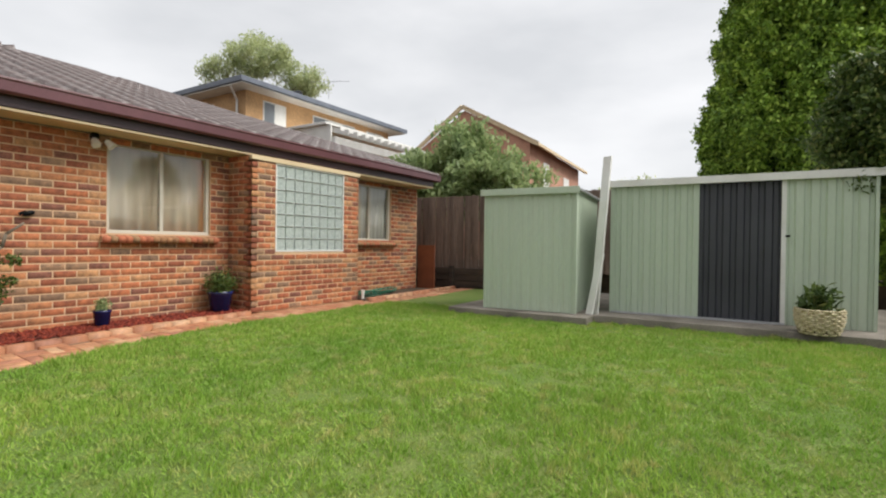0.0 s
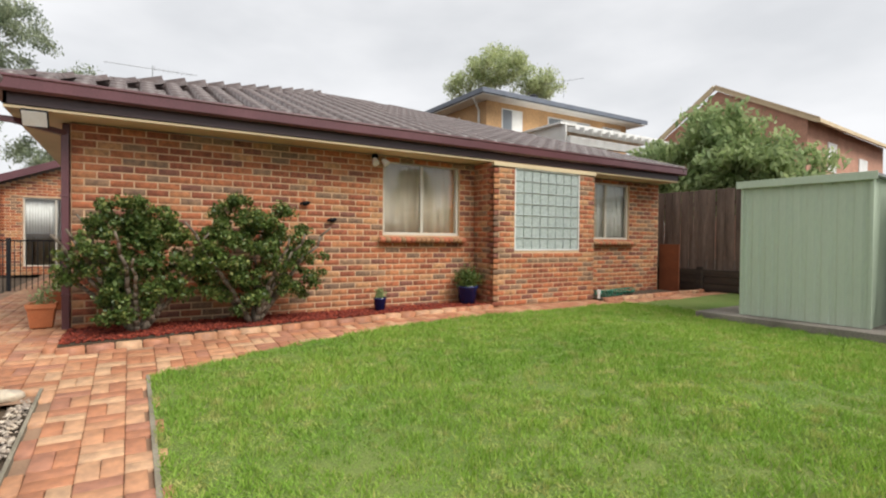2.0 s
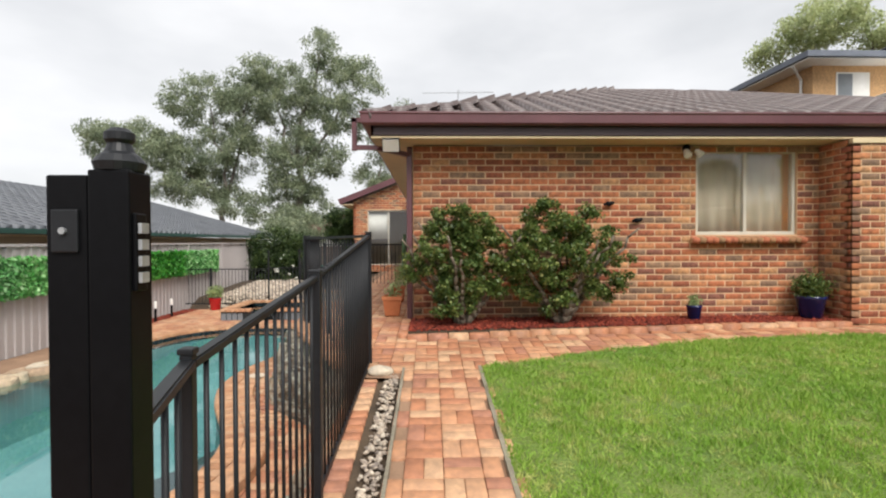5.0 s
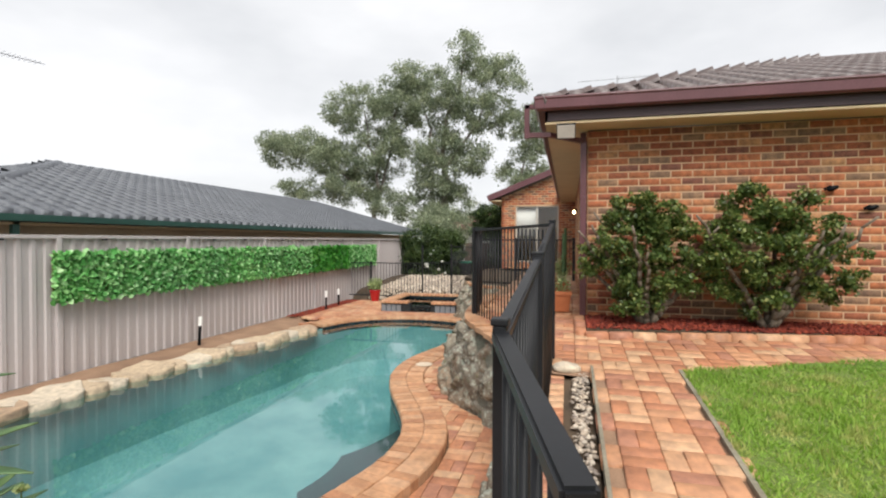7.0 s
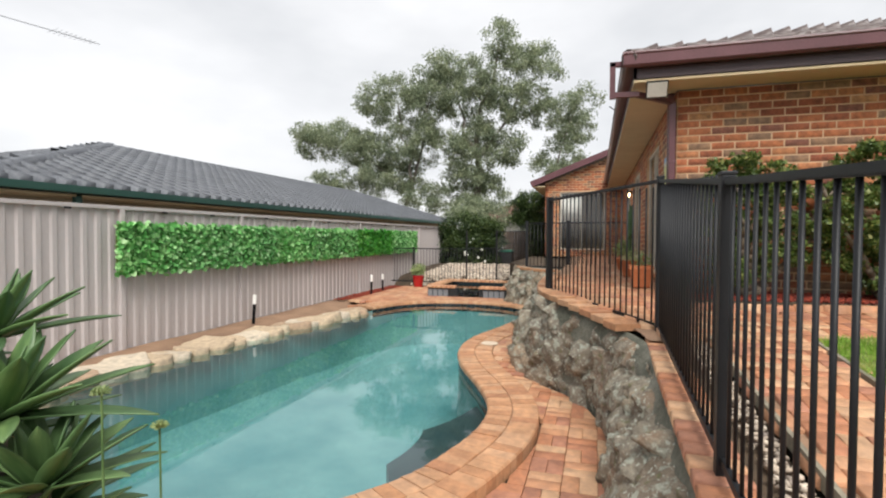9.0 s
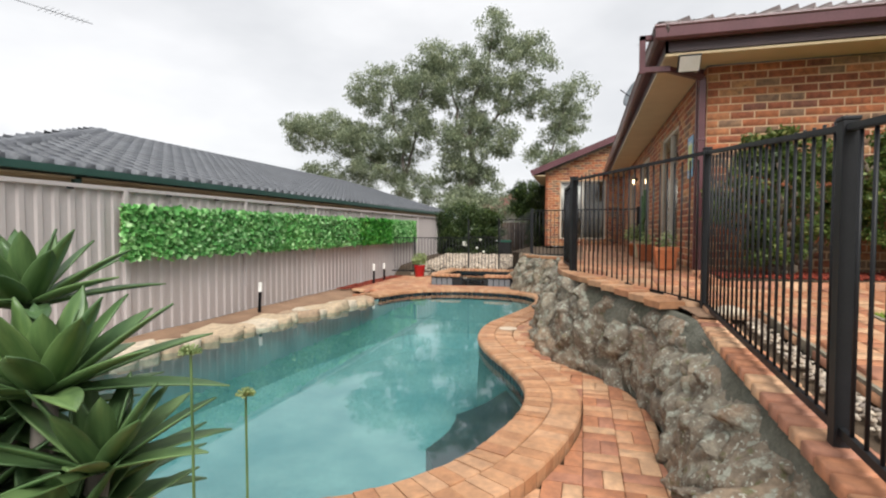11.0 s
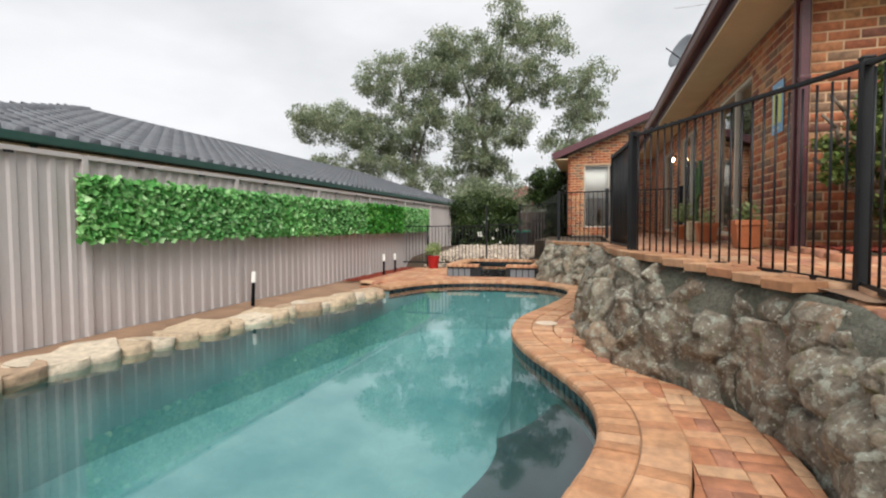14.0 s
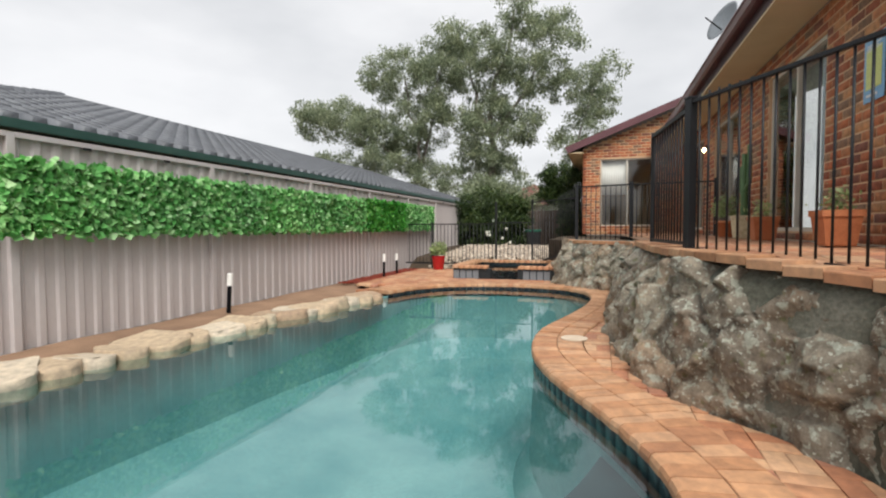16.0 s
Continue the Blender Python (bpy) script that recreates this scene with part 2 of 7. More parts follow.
GUTTER = surface("maroon_gutter_paint", (0.115, 0.045, 0.052), (0.15, 0.060, 0.068), 2, 50, 0.3, 0.05, 0.001)
FASCIA_DARK = surface("dark_maroon_fascia", (0.052, 0.028, 0.032), (0.068, 0.036, 0.040), 2, 50, 0.4, 0.05, 0.001)
SOFFIT = surface("cream_eave_lining", (0.60, 0.47, 0.29), (0.68, 0.55, 0.35), 1.5, 60, 0.7, 0.05, 0.001, wear=0.08)
WHITE = surface("white_paint", (0.72, 0.71, 0.67), (0.82, 0.81, 0.78), 3, 60, 0.5, 0.06, 0.001, wear=0.1)
ALUMINIUM = surface("cream_aluminium_frame", (0.52, 0.48, 0.40), (0.60, 0.56, 0.48), 3, 60, 0.4, 0.04, 0.001, wear=0.06)
FENCE_GREY = surface("charcoal_powder_coat", (0.011, 0.012, 0.014), (0.017, 0.018, 0.021), 4, 120, 0.45, 0.12, 0.0006, spec=0.30)
BLACK = surface("black_powder_coat", (0.004, 0.004, 0.005), (0.007, 0.007, 0.008), 4, 120, 0.35, 0.1, 0.0006, spec=0.10)
COLORBOND = surface("warm_grey_sheet_steel", (0.47, 0.43, 0.42), (0.535, 0.49, 0.48), 0.8, 40, 0.45, 0.04, 0.001, wear=0.08, squash=(1, 1, 0.25))
SHED_GREEN = surface("pale_green_sheet_steel", (0.46, 0.54, 0.42), (0.51, 0.59, 0.465), 0.8, 40, 0.42, 0.05, 0.001, wear=0.07, squash=(1, 1, 0.3))
SHED_DARK = surface("charcoal_sheet_steel", (0.030, 0.032, 0.040), (0.045, 0.048, 0.058), 1.2, 40, 0.45, 0.05, 0.001, wear=0.12)
CONCRETE = surface("weathered_concrete", (0.20, 0.175, 0.145), (0.36, 0.32, 0.27), 2.2, 70, 0.9, 0.5, 0.005, wear=0.35)
SOIL = surface("dark_soil", (0.05, 0.035, 0.022), (0.11, 0.075, 0.045), 3, 50, 0.95, 0.7, 0.02)
TURF = surface("turf_soil", (0.13, 0.22, 0.035), (0.20, 0.25, 0.06), 1.6, 70, 0.95, 0.8, 0.02, wear=0.4)
TIMBER = surface("weathered_paling", (0.13, 0.09, 0.068), (0.30, 0.215, 0.165), 3, 30, 0.85, 0.5, 0.004, squash=(3, 3, 0.25), wear=0.4)
EDGE_TIMBER = surface("grey_weathered_edging", (0.20, 0.175, 0.125), (0.33, 0.29, 0.215), 4, 50, 0.9, 0.5, 0.004, wear=0.35)
SLEEPER = surface("dark_sleeper", (0.04, 0.03, 0.024), (0.10, 0.072, 0.05), 3, 40, 0.9, 0.5, 0.005, squash=(0.3, 2, 3))
BOARD_RED = surface("rusty_brown_board", (0.20, 0.06, 0.025), (0.28, 0.09, 0.035), 3, 50, 0.7, 0.2, 0.002)
TERRACOTTA = surface("terracotta", (0.44, 0.13, 0.045), (0.54, 0.19, 0.075), 5, 70, 0.7, 0.2, 0.002)
BLUE_GLAZE = surface("cobalt_glaze", (0.008, 0.014, 0.075), (0.014, 0.022, 0.11), 5, 60, 0.12, 0.03, 0.001)
RED_GLAZE = surface("red_glaze", (0.45, 0.012, 0.016), (0.55, 0.02, 0.024), 5, 60, 0.18, 0.03, 0.001)
STRAW = surface("straw_basket", (0.55, 0.45, 0.27), (0.75, 0.66, 0.45), 20, 70, 0.8, 0.6, 0.006)
BARK = surface("pale_gum_bark", (0.17, 0.145, 0.12), (0.33, 0.29, 0.25), 3, 30, 0.85, 0.4, 0.01, squash=(3, 3, 0.6))
BARK_DARK = surface("grey_brown_bark", (0.10, 0.078, 0.055), (0.24, 0.19, 0.14), 8, 60, 0.85, 0.5, 0.006, squash=(3, 3, 0.8))
MULCH = pieces("red_mulch", ((0.0, (0.20, 0.032, 0.018)), (0.4, (0.30, 0.055, 0.028)), (0.75, (0.13, 0.024, 0.016))), rough=0.9)
PEBBLE = pieces("river_pebble", ((0.0, (0.52, 0.43, 0.34)), (0.3, (0.38, 0.32, 0.26)), (0.6, (0.62, 0.54, 0.44)), (0.85, (0.30, 0.25, 0.21))), rough=0.7)
SANDSTONE = pieces("sandstone_edging", ((0.0, (0.55, 0.43, 0.30)), (0.3, (0.63, 0.54, 0.42)), (0.6, (0.46, 0.33, 0.225)), (0.8, (0.58, 0.48, 0.35))), rough=0.85, bump=0.8, depth=0.012, grain=30)
TILE_BLUE = pieces("blue_black_slate_tile", ((0.0, (0.018, 0.026, 0.032)), (0.4, (0.03, 0.042, 0.05)), (0.8, (0.012, 0.018, 0.022))), rough=0.25, spec=0.5)
GREY_DISH = surface("dish_grey", (0.16, 0.18, 0.20), (0.21, 0.23, 0.25), 2, 50, 0.5, 0.05, 0.001)
GALVANISED = surface("galvanised_steel", (0.42, 0.43, 0.44), (0.56, 0.57, 0.58), 5, 60, 0.4, 0.05, 0.001, metal=0.6)
CURTAIN = surface("beige_curtain", (0.74, 0.63, 0.49), (0.82, 0.71, 0.58), 3, 80, 0.9, 0.1, 0.002, wear=0.1)
ROOM = surface("room_wall_paint", (0.48, 0.38, 0.27), (0.54, 0.44, 0.32), 2, 60, 0.9, 0.05, 0.001, wear=0.05)
HOSE = surface("green_hose", (0.02, 0.17, 0.105), (0.03, 0.24, 0.15), 4, 50, 0.4, 0.05, 0.001)
DARK = surface("dark_interior", (0.02, 0.02, 0.021), (0.035, 0.034, 0.034), 2, 40, 0.8, 0.05, 0.001)
RED_TILE = surface("red_roof", (0.22, 0.09, 0.07), (0.28, 0.12, 0.09), 3, 30, 0.8, 0.2, 0.01)

LEAF_GUM = leafy("gum_leaf", ((0.0, (0.20, 0.24, 0.165)), (0.45, (0.295, 0.34, 0.23)), (0.8, (0.37, 0.41, 0.285)), (1.0, (0.45, 0.48, 0.35))), 0.5, 0.48)
LEAF_HEDGE = leafy("hedge_leaf", ((0.0, (0.016, 0.034, 0.010)), (0.5, (0.036, 0.066, 0.018)), (0.9, (0.085, 0.125, 0.034)), (1.0, (0.16, 0.20, 0.06))), 0.5, 0.12)
LEAF_BUSH = leafy("jade_leaf", ((0.0, (0.048, 0.085, 0.021)), (0.5, (0.10, 0.155, 0.040)), (0.85, (0.20, 0.26, 0.075)), (1.0, (0.36, 0.36, 0.13))), 0.38)
LEAF_CONIFER = leafy("cypress_leaf", ((0.0, (0.08, 0.15, 0.02)), (0.45, (0.20, 0.33, 0.045)), (0.8, (0.36, 0.52, 0.08)), (1.0, (0.50, 0.64, 0.13))), 0.6, 0.25)
LEAF_LIGHT = leafy("broad_leaf", ((0.0, (0.23, 0.31, 0.13)), (0.5, (0.36, 0.45, 0.21)), (1.0, (0.52, 0.59, 0.31))), 0.45, 0.5)
LEAF_PALE = leafy("pale_crown_leaf", ((0.0, (0.42, 0.47, 0.25)), (0.5, (0.52, 0.57, 0.33)), (1.0, (0.64, 0.67, 0.43))), 0.5, 0.5)
LEAF_IVY = leafy("plastic_ivy_leaf", ((0.0, (0.06, 0.27, 0.05)), (0.45, (0.17, 0.46, 0.14)), (0.8, (0.33, 0.62, 0.26)), (1.0, (0.50, 0.74, 0.42))), 0.65, 0.15)
LEAF_IVY_DARK = leafy("deep_plastic_ivy_leaf", ((0.0, (0.02, 0.16, 0.018)), (0.5, (0.045, 0.26, 0.03)), (0.85, (0.09, 0.36, 0.05)), (1.0, (0.2, 0.45, 0.11))), 0.45, 0.15)
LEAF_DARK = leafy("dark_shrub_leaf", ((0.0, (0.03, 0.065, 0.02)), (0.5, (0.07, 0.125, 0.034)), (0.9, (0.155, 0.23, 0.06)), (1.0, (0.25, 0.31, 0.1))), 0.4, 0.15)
GRASS = grass_material()
PETAL = leafy("white_petal", ((0.0, (0.75, 0.72, 0.70)), (1.0, (0.85, 0.84, 0.82))), 0.5)


def agave_material():
    mat, n, l, b = shader("agave_leaf", 0.42, 0, 0.4)
    streak = noise_of(n, l, 5, 3, 0.5, "Object", (1, 6, 1))
    r = ramp_of(n, ((0.3, (0.045, 0.10, 0.036)), (0.7, (0.13, 0.215, 0.085))))
    l.new(streak.outputs[0], r.inputs[0])
    tone = ramp_of(n, ((0.0, (0.75, 0.82, 0.8)), (0.8, (1.1, 1.08, 1.0)), (1.0, (1.25, 1.2, 0.95))))
    l.new(n.new("ShaderNodeObjectInfo").outputs["Random"], tone.inputs[0])
    l.new(mixed(n, l, r.outputs[0], tone.outputs[0], 1.0, "MULTIPLY"), b.inputs["Base Color"])
    bump_of(n, l, b, streak.outputs[0], 0.15, 0.004)
    return mat


AGAVE = agave_material()


def glass_pane(name, tint=(0.97, 0.98, 0.97), body=0.96):
    mat, n, l, b = shader(name, 0.02)
    clear, gloss, ms = n.new("ShaderNodeBsdfTransparent"), n.new("ShaderNodeBsdfGlossy"), n.new("ShaderNodeMixShader")
    clear.inputs[0].default_value = (*[c * body for c in tint], 1)
    gloss.inputs["Roughness"].default_value = 0.01
    facing, power, scale = n.new("ShaderNodeLayerWeight"), n.new("ShaderNodeMath"), n.new("ShaderNodeMath")
    facing.inputs["Blend"].default_value = 0.5
    power.operation, scale.operation = "POWER", "MULTIPLY_ADD"
    power.inputs[1].default_value, scale.inputs[1].default_value, scale.inputs[2].default_value = 5.0, 0.9, 0.06
    l.new(facing.outputs["Facing"], power.inputs[0])
    l.new(power.outputs[0], scale.inputs[0])
    l.new(scale.outputs[0], ms.inputs[0])
    l.new(clear.outputs[0], ms.inputs[1])
    l.new(gloss.outputs[0], ms.inputs[2])
    l.new(ms.outputs[0], n["Material Output"].inputs[0])
    return mat


GLASS = glass_pane("window_glass")


def glass_block_material():
    mat, n, l, b = shader("glass_block", 0.12, 0, 0.6)
    b.inputs["Base Color"].default_value = (0.50, 0.56, 0.53, 1)
    wave = noise_of(n, l, 26, 2, 0.5, "World")
    r = ramp_of(n, ((0.35, (0.47, 0.53, 0.50)), (0.65, (0.64, 0.70, 0.665))))
    l.new(wave.outputs[0], r.inputs[0])
    l.new(r.outputs[0], b.inputs["Base Color"])
    b.inputs["Transmission Weight"].default_value = 0.35
    bump_of(n, l, b, wave.outputs[0], 0.15, 0.006)
    return mat


GLASS_BLOCK = glass_block_material()


def water_material():
    mat, n, l, b = shader("pool_water", 0.02)
    clear, gloss, fres, ms = n.new("ShaderNodeBsdfTransparent"), n.new("ShaderNodeBsdfGlossy"), n.new("ShaderNodeFresnel"), n.new("ShaderNodeMixShader")
    clear.inputs[0].default_value = (0.64, 0.84, 0.85, 1)
    gloss.inputs["Roughness"].default_value = 0.004
    fres.inputs[0].default_value = 1.62
    slow, quick = noise_of(n, l, 1.3, 3, 0.5, "World"), noise_of(n, l, 7.0, 2, 0.5, "World", (1, 0.6, 1))
    bp, bp2 = n.new("ShaderNodeBump"), n.new("ShaderNodeBump")
    bp.inputs["Strength"].default_value, bp.inputs["Distance"].default_value = 0.012, 0.05
    bp2.inputs["Strength"].default_value, bp2.inputs["Distance"].default_value = 0.016, 0.02
    l.new(slow.outputs[0], bp.inputs["Height"])
    l.new(quick.outputs[0], bp2.inputs["Height"])
    l.new(bp.outputs[0], bp2.inputs["Normal"])
    for node in (gloss, fres):
        l.new(bp2.outputs[0], node.inputs["Normal"])
    l.new(fres.outputs[0], ms.inputs[0])
    l.new(clear.outputs[0], ms.inputs[1])
    l.new(gloss.outputs[0], ms.inputs[2])
    l.new(ms.outputs[0], n["Material Output"].inputs[0])
    return mat


WATER = water_material()
POOL_LINING = surface("pebblecrete_lining", (0.12, 0.31, 0.325), (0.27, 0.46, 0.455), 0.9, 30, 0.8, 0.2, 0.004, wear=0.15)


def rock_material():
    mat, n, l, b = shader("lichen_rock", 0.9, 0, 0.25)
    add = n.new("ShaderNodeMath")
    add.operation = "FRACT"
    l.new(n.new("ShaderNodeObjectInfo").outputs["Random"], add.inputs[0])
    tone = ramp_of(n, ((0.0, (0.24, 0.21, 0.165)), (0.3, (0.30, 0.26, 0.20)), (0.55, (0.20, 0.175, 0.14)), (0.8, (0.29, 0.22, 0.155)), (1.0, (0.275, 0.25, 0.21))))
    l.new(add.outputs[0], tone.inputs[0])
    big, mid, fine = noise_of(n, l, 2.2, 5, 0.6, "World"), noise_of(n, l, 9, 6, 0.7, "World"), noise_of(n, l, 55, 5, 0.7, "World")
    spot, speck = noise_of(n, l, 13, 4, 0.55, "World"), noise_of(n, l, 34, 3, 0.5, "World")
    base = ramp_of(n, ((0.28, (0.40, 0.38, 0.36)), (0.5, (0.95, 0.95, 0.95)), (0.72, (1.45, 1.42, 1.36))))
    l.new(mid.outputs[0], base.inputs[0])
    c = mixed(n, l, tone.outputs[0], base.outputs[0], 1.0, "MULTIPLY")
    rust = ramp_of(n, ((0.58, (0, 0, 0)), (0.74, (0.6, 0.6, 0.6))))
    l.new(big.outputs[0], rust.inputs[0])
    c = mixed(n, l, c, (0.30, 0.16, 0.085), rust.outputs[0])
    for src, lo, hi, col in ((spot, 0.56, 0.61, (0.38, 0.40, 0.33)), (speck, 0.61, 0.65, (0.50, 0.52, 0.44))):
        k = ramp_of(n, ((lo, (0, 0, 0)), (hi, (0.75, 0.75, 0.75))))
        l.new(src.outputs[0], k.inputs[0])
        c = mixed(n, l, c, col, k.outputs[0])
    moss = ramp_of(n, ((0.30, (0.7, 0.7, 0.7)), (0.40, (0, 0, 0))))
    l.new(spot.outputs[0], moss.inputs[0])
    c = mixed(n, l, c, (0.13, 0.14, 0.055), moss.outputs[0])
    grit = ramp_of(n, ((0.3, (0.7, 0.7, 0.7)), (0.7, (1.1, 1.1, 1.1))))
    l.new(fine.outputs[0], grit.inputs[0])
    l.new(mixed(n, l, c, grit.outputs[0], 1.0, "MULTIPLY"), b.inputs["Base Color"])
    bump_of(n, l, b, mixed(n, l, fine.outputs[0], mid.outputs[0], 0.5), 0.9, 0.02)
    return mat


ROCK = rock_material()
RENDER_GREY = surface("mossy_cement", (0.085, 0.088, 0.062), (0.24, 0.235, 0.19), 2.8, 45, 0.95, 0.8, 0.015, wear=0.4)


# ---- ground ----
def wide_ground():
    xs, ys = [-900, -16, 11.5, 900], [-900, -7.35, -0.2, 900]
    bm = bmesh.new()
    grid = [[bm.verts.new((x, y, -1.12)) for y in ys] for x in xs]
    for i in range(3):
        for j in range(3):
            if (i, j) != (1, 1):
                bm.faces.new((grid[i][j], grid[i + 1][j], grid[i + 1][j + 1], grid[i][j + 1]))
    return tagged(part("ground", bm, SOIL), "bare dark soil ground around the plots", "ground", kind="structure")


wide_ground()

# pool outline, going along the paved side to the spa and back along the stones
POOL_PAVED = [(3.55, -5.15), (3.95, -4.5), (4.22, -3.7), (4.18, -2.95), (3.85, -2.4), (3.40, -2.05), (2.95, -1.88), (2.45, -1.77), (2.0, -1.77), (1.60, -1.87), (1.15, -2.07), (0.65, -2.33), (0.25, -2.5), (-0.2, -2.63), (-0.75, -2.68), (-1.3, -2.63), (-2.0, -2.46), (-2.9, -2.27), (-3.8, -2.2), (-4.5, -2.33), (-4.95, -2.75), (-5.15, -3.4), (-5.12, -4.1), (-4.9, -4.72), (-4.4, -5.2), (-3.6, -5.5)]
POOL_STONES = [(-3.6, -5.5), (-3.1, -5.68), (-2.3, -5.75), (-1.3, -5.92), (-0.3, -6.02), (0.5, -6.12), (1.3, -6.2), (2.2, -6.26), (2.9, -6.1), (3.55, -5.15)]
COPE_Z, WATER_Z, DECK_Z = -0.90, -1.0, -0.99
paved_line = curve_points(POOL_PAVED, 0.12)
stone_line = curve_points(POOL_STONES, 0.12)
pool_ring = np.concatenate([paved_line, stone_line[1:-1]])


def offset_line(line, d):
    t = np.gradient(line, axis=0)
    t /= np.linalg.norm(t, axis=1)[:, None]
    return line + np.stack([t[:, 1], -t[:, 0]], axis=1) * d


def lower_deck():
    """The sunken pool yard: a slab with the pool cut out of it."""
    bm = bmesh.new()
    outer = [(x, y) for x, y in ((11.5, -7.35), (11.5, -0.2), (-16, -0.2), (-16, -7.35))]
    rims = []
    for ring, n in ((outer, 60), (pool_ring, 4)):
        vs = []
        pts = [np.array(p, dtype=float) for p in ring]
        for a, b in zip(pts, pts[1:] + pts[:1]):
            k = 16 if ring is outer else 1
            for s in range(k):
                q = a + (b - a) * s / k
                vs.append(bm.verts.new((q[0], q[1], -1.06)))
        rims.append([bm.edges.new((a, b)) for a, b in zip(vs, vs[1:] + vs[:1])])
    bmesh.ops.triangle_fill(bm, use_beauty=True, use_dissolve=False, edges=rims[0] + rims[1])
    return tagged(part("pavement_pool_yard", bm, JOINT), "sandy bedding of the sunken pool surround", "ground", kind="structure")


lower_deck()


def pool_shell():
    bm = bmesh.new()
    mid = pool_ring.mean(axis=0)
    rings = []
    for z, k in ((-0.99, 1.0), (-1.15, 1.0), (-1.9, 0.97), (-2.15, 0.86), (-2.25, 0.5), (-2.28, 0.1)):
        rings.append([bm.verts.new((mid[0] + (x - mid[0]) * k, mid[1] + (y - mid[1]) * k, z)) for x, y in pool_ring])
    n = len(pool_ring)
    for a, b in zip(rings, rings[1:]):
        for k in range(n):
            bm.faces.new((a[k], b[k], b[(k + 1) % n], a[(k + 1) % n]))
    bm.faces.new(rings[-1])
    pool = tagged(part("swimming_pool", bm, POOL_LINING), "freeform swimming pool lined in pale green pebblecrete", "pool", kind="structure")
    surf = bmesh.new()
    surf.faces.new([surf.verts.new((x, y, WATER_Z)) for x, y in pool_ring])
    w = part("water", surf, WATER, None)
    w.visible_shadow = False
    tagged(w, "still turquoise pool water mirroring the sky", "water", kind="structure")
    return pool


pool = pool_shell()


# ---- lawn ----
LAWN_LEFT = 0.70


def lawn_house_edge(y):
    return float(np.interp(y, [0.7, 2.1, 3.8, 5.0, 6.5, 9.3, 11.5], [1.97, 1.5, 1.18, 1.15, 1.2, 1.2, 1.1]))


def lawn():
    xs, ys = np.linspace(0, 1, 60), np.linspace(LAWN_LEFT, 11.4, 60)
    bm = bmesh.new()
    grid = []
    for y in ys:
        x0 = lawn_house_edge(y)
        grid.append([bm.verts.new((x0 + (13 - x0) * u, y, ground_z(x0 + (13 - x0) * u, y) - 0.012 + 0.012 * noise.noise((x0 + 13 * u, y * 1.3, 0)))) for u in xs])
    for a, b in zip(grid, grid[1:]):
        for k in range(len(xs) - 1):
            bm.faces.new((a[k], a[k + 1], b[k + 1], b[k]))
    return tagged(part("ground_lawn", bm, TURF, smooth=True), "thick green lawn with a few straw-coloured patches", "lawn", kind="structure")


lawn()


def grass(count):
    x, y = 1.0 + 8.4 * rng.random(count) ** 1.0, LAWN_LEFT + 7.3 * rng.random(count)
    keep = np.array([a > lawn_house_edge(b) - 0.01 for a, b in zip(x, y)])
    x, y = x[keep], y[keep]
    n = len(x)
    z = np.array([ground_z(a, b) for a, b in zip(x, y)]) - 0.012
    patch = np.array([noise.noise((a * 0.9, b * 0.9, 3.0)) for a, b in zip(x, y)])
    tuft = np.array([noise.noise((a * 6.5, b * 6.5, 8.0)) for a, b in zip(x, y)])
    h = (0.016 + 0.030 * rng.random(n)) * np.maximum(0.35, 1.0 + 0.6 * patch + 1.15 * tuft)
    turn, lean = rng.random(n) * 6.283, rng.normal(0, 0.019, (n, 2))
    w = 0.0035 + 0.003 * rng.random(n)
    dx, dy = np.cos(turn) * w, np.sin(turn) * w
    v = np.empty((n, 3, 3))
    v[:, 0] = np.stack([x - dx, y - dy, z], 1)
    v[:, 1] = np.stack([x + dx, y + dy, z], 1)
    v[:, 2] = np.stack([x + lean[:, 0], y + lean[:, 1], z + h], 1)
    ob = place("grass", mesh_of("grass", v.reshape(-1, 3), np.arange(n * 3).reshape(-1, 3)), GRASS)
    return tagged(ob, "dense short green grass blades on the lawn", "grass", kind="stuff")


grass(330000)

# ---- paving bases ----
def sloped_sheet(name, x0, y0, x1, y1, lift, label, material=JOINT, n=24):
    bm = bmesh.new()
    grid = [[bm.verts.new((x, y, ground_z(x, y) + lift)) for y in np.linspace(y0, y1, 8)] for x in np.linspace(x0, x1, n)]
    for a, b in zip(grid, grid[1:]):
        for k in range(7):
            bm.faces.new((a[k], b[k], b[k + 1], a[k + 1]))
    return tagged(part(name, bm, material), label, "paving", kind="structure")


WALL_TOP = [(-2.6, -1.66), (-1.6, -1.66), (-0.4, -1.60), (0.45, -1.42), (1.0, -1.12), (1.5, -0.86), (1.95, -0.66), (2.6, -0.56), (4.0, -0.52), (6.0, -0.5), (9.5, -0.5)]
WALL_FOOT = [(-2.6, -1.98), (-1.6, -2.02), (-0.55, -1.97), (0.15, -1.82), (0.7, -1.52), (1.08, -1.16), (1.5, -0.92), (2.13, -0.78), (2.8, -0.80), (4.0, -0.84), (6.0, -0.9), (9.5, -0.9)]


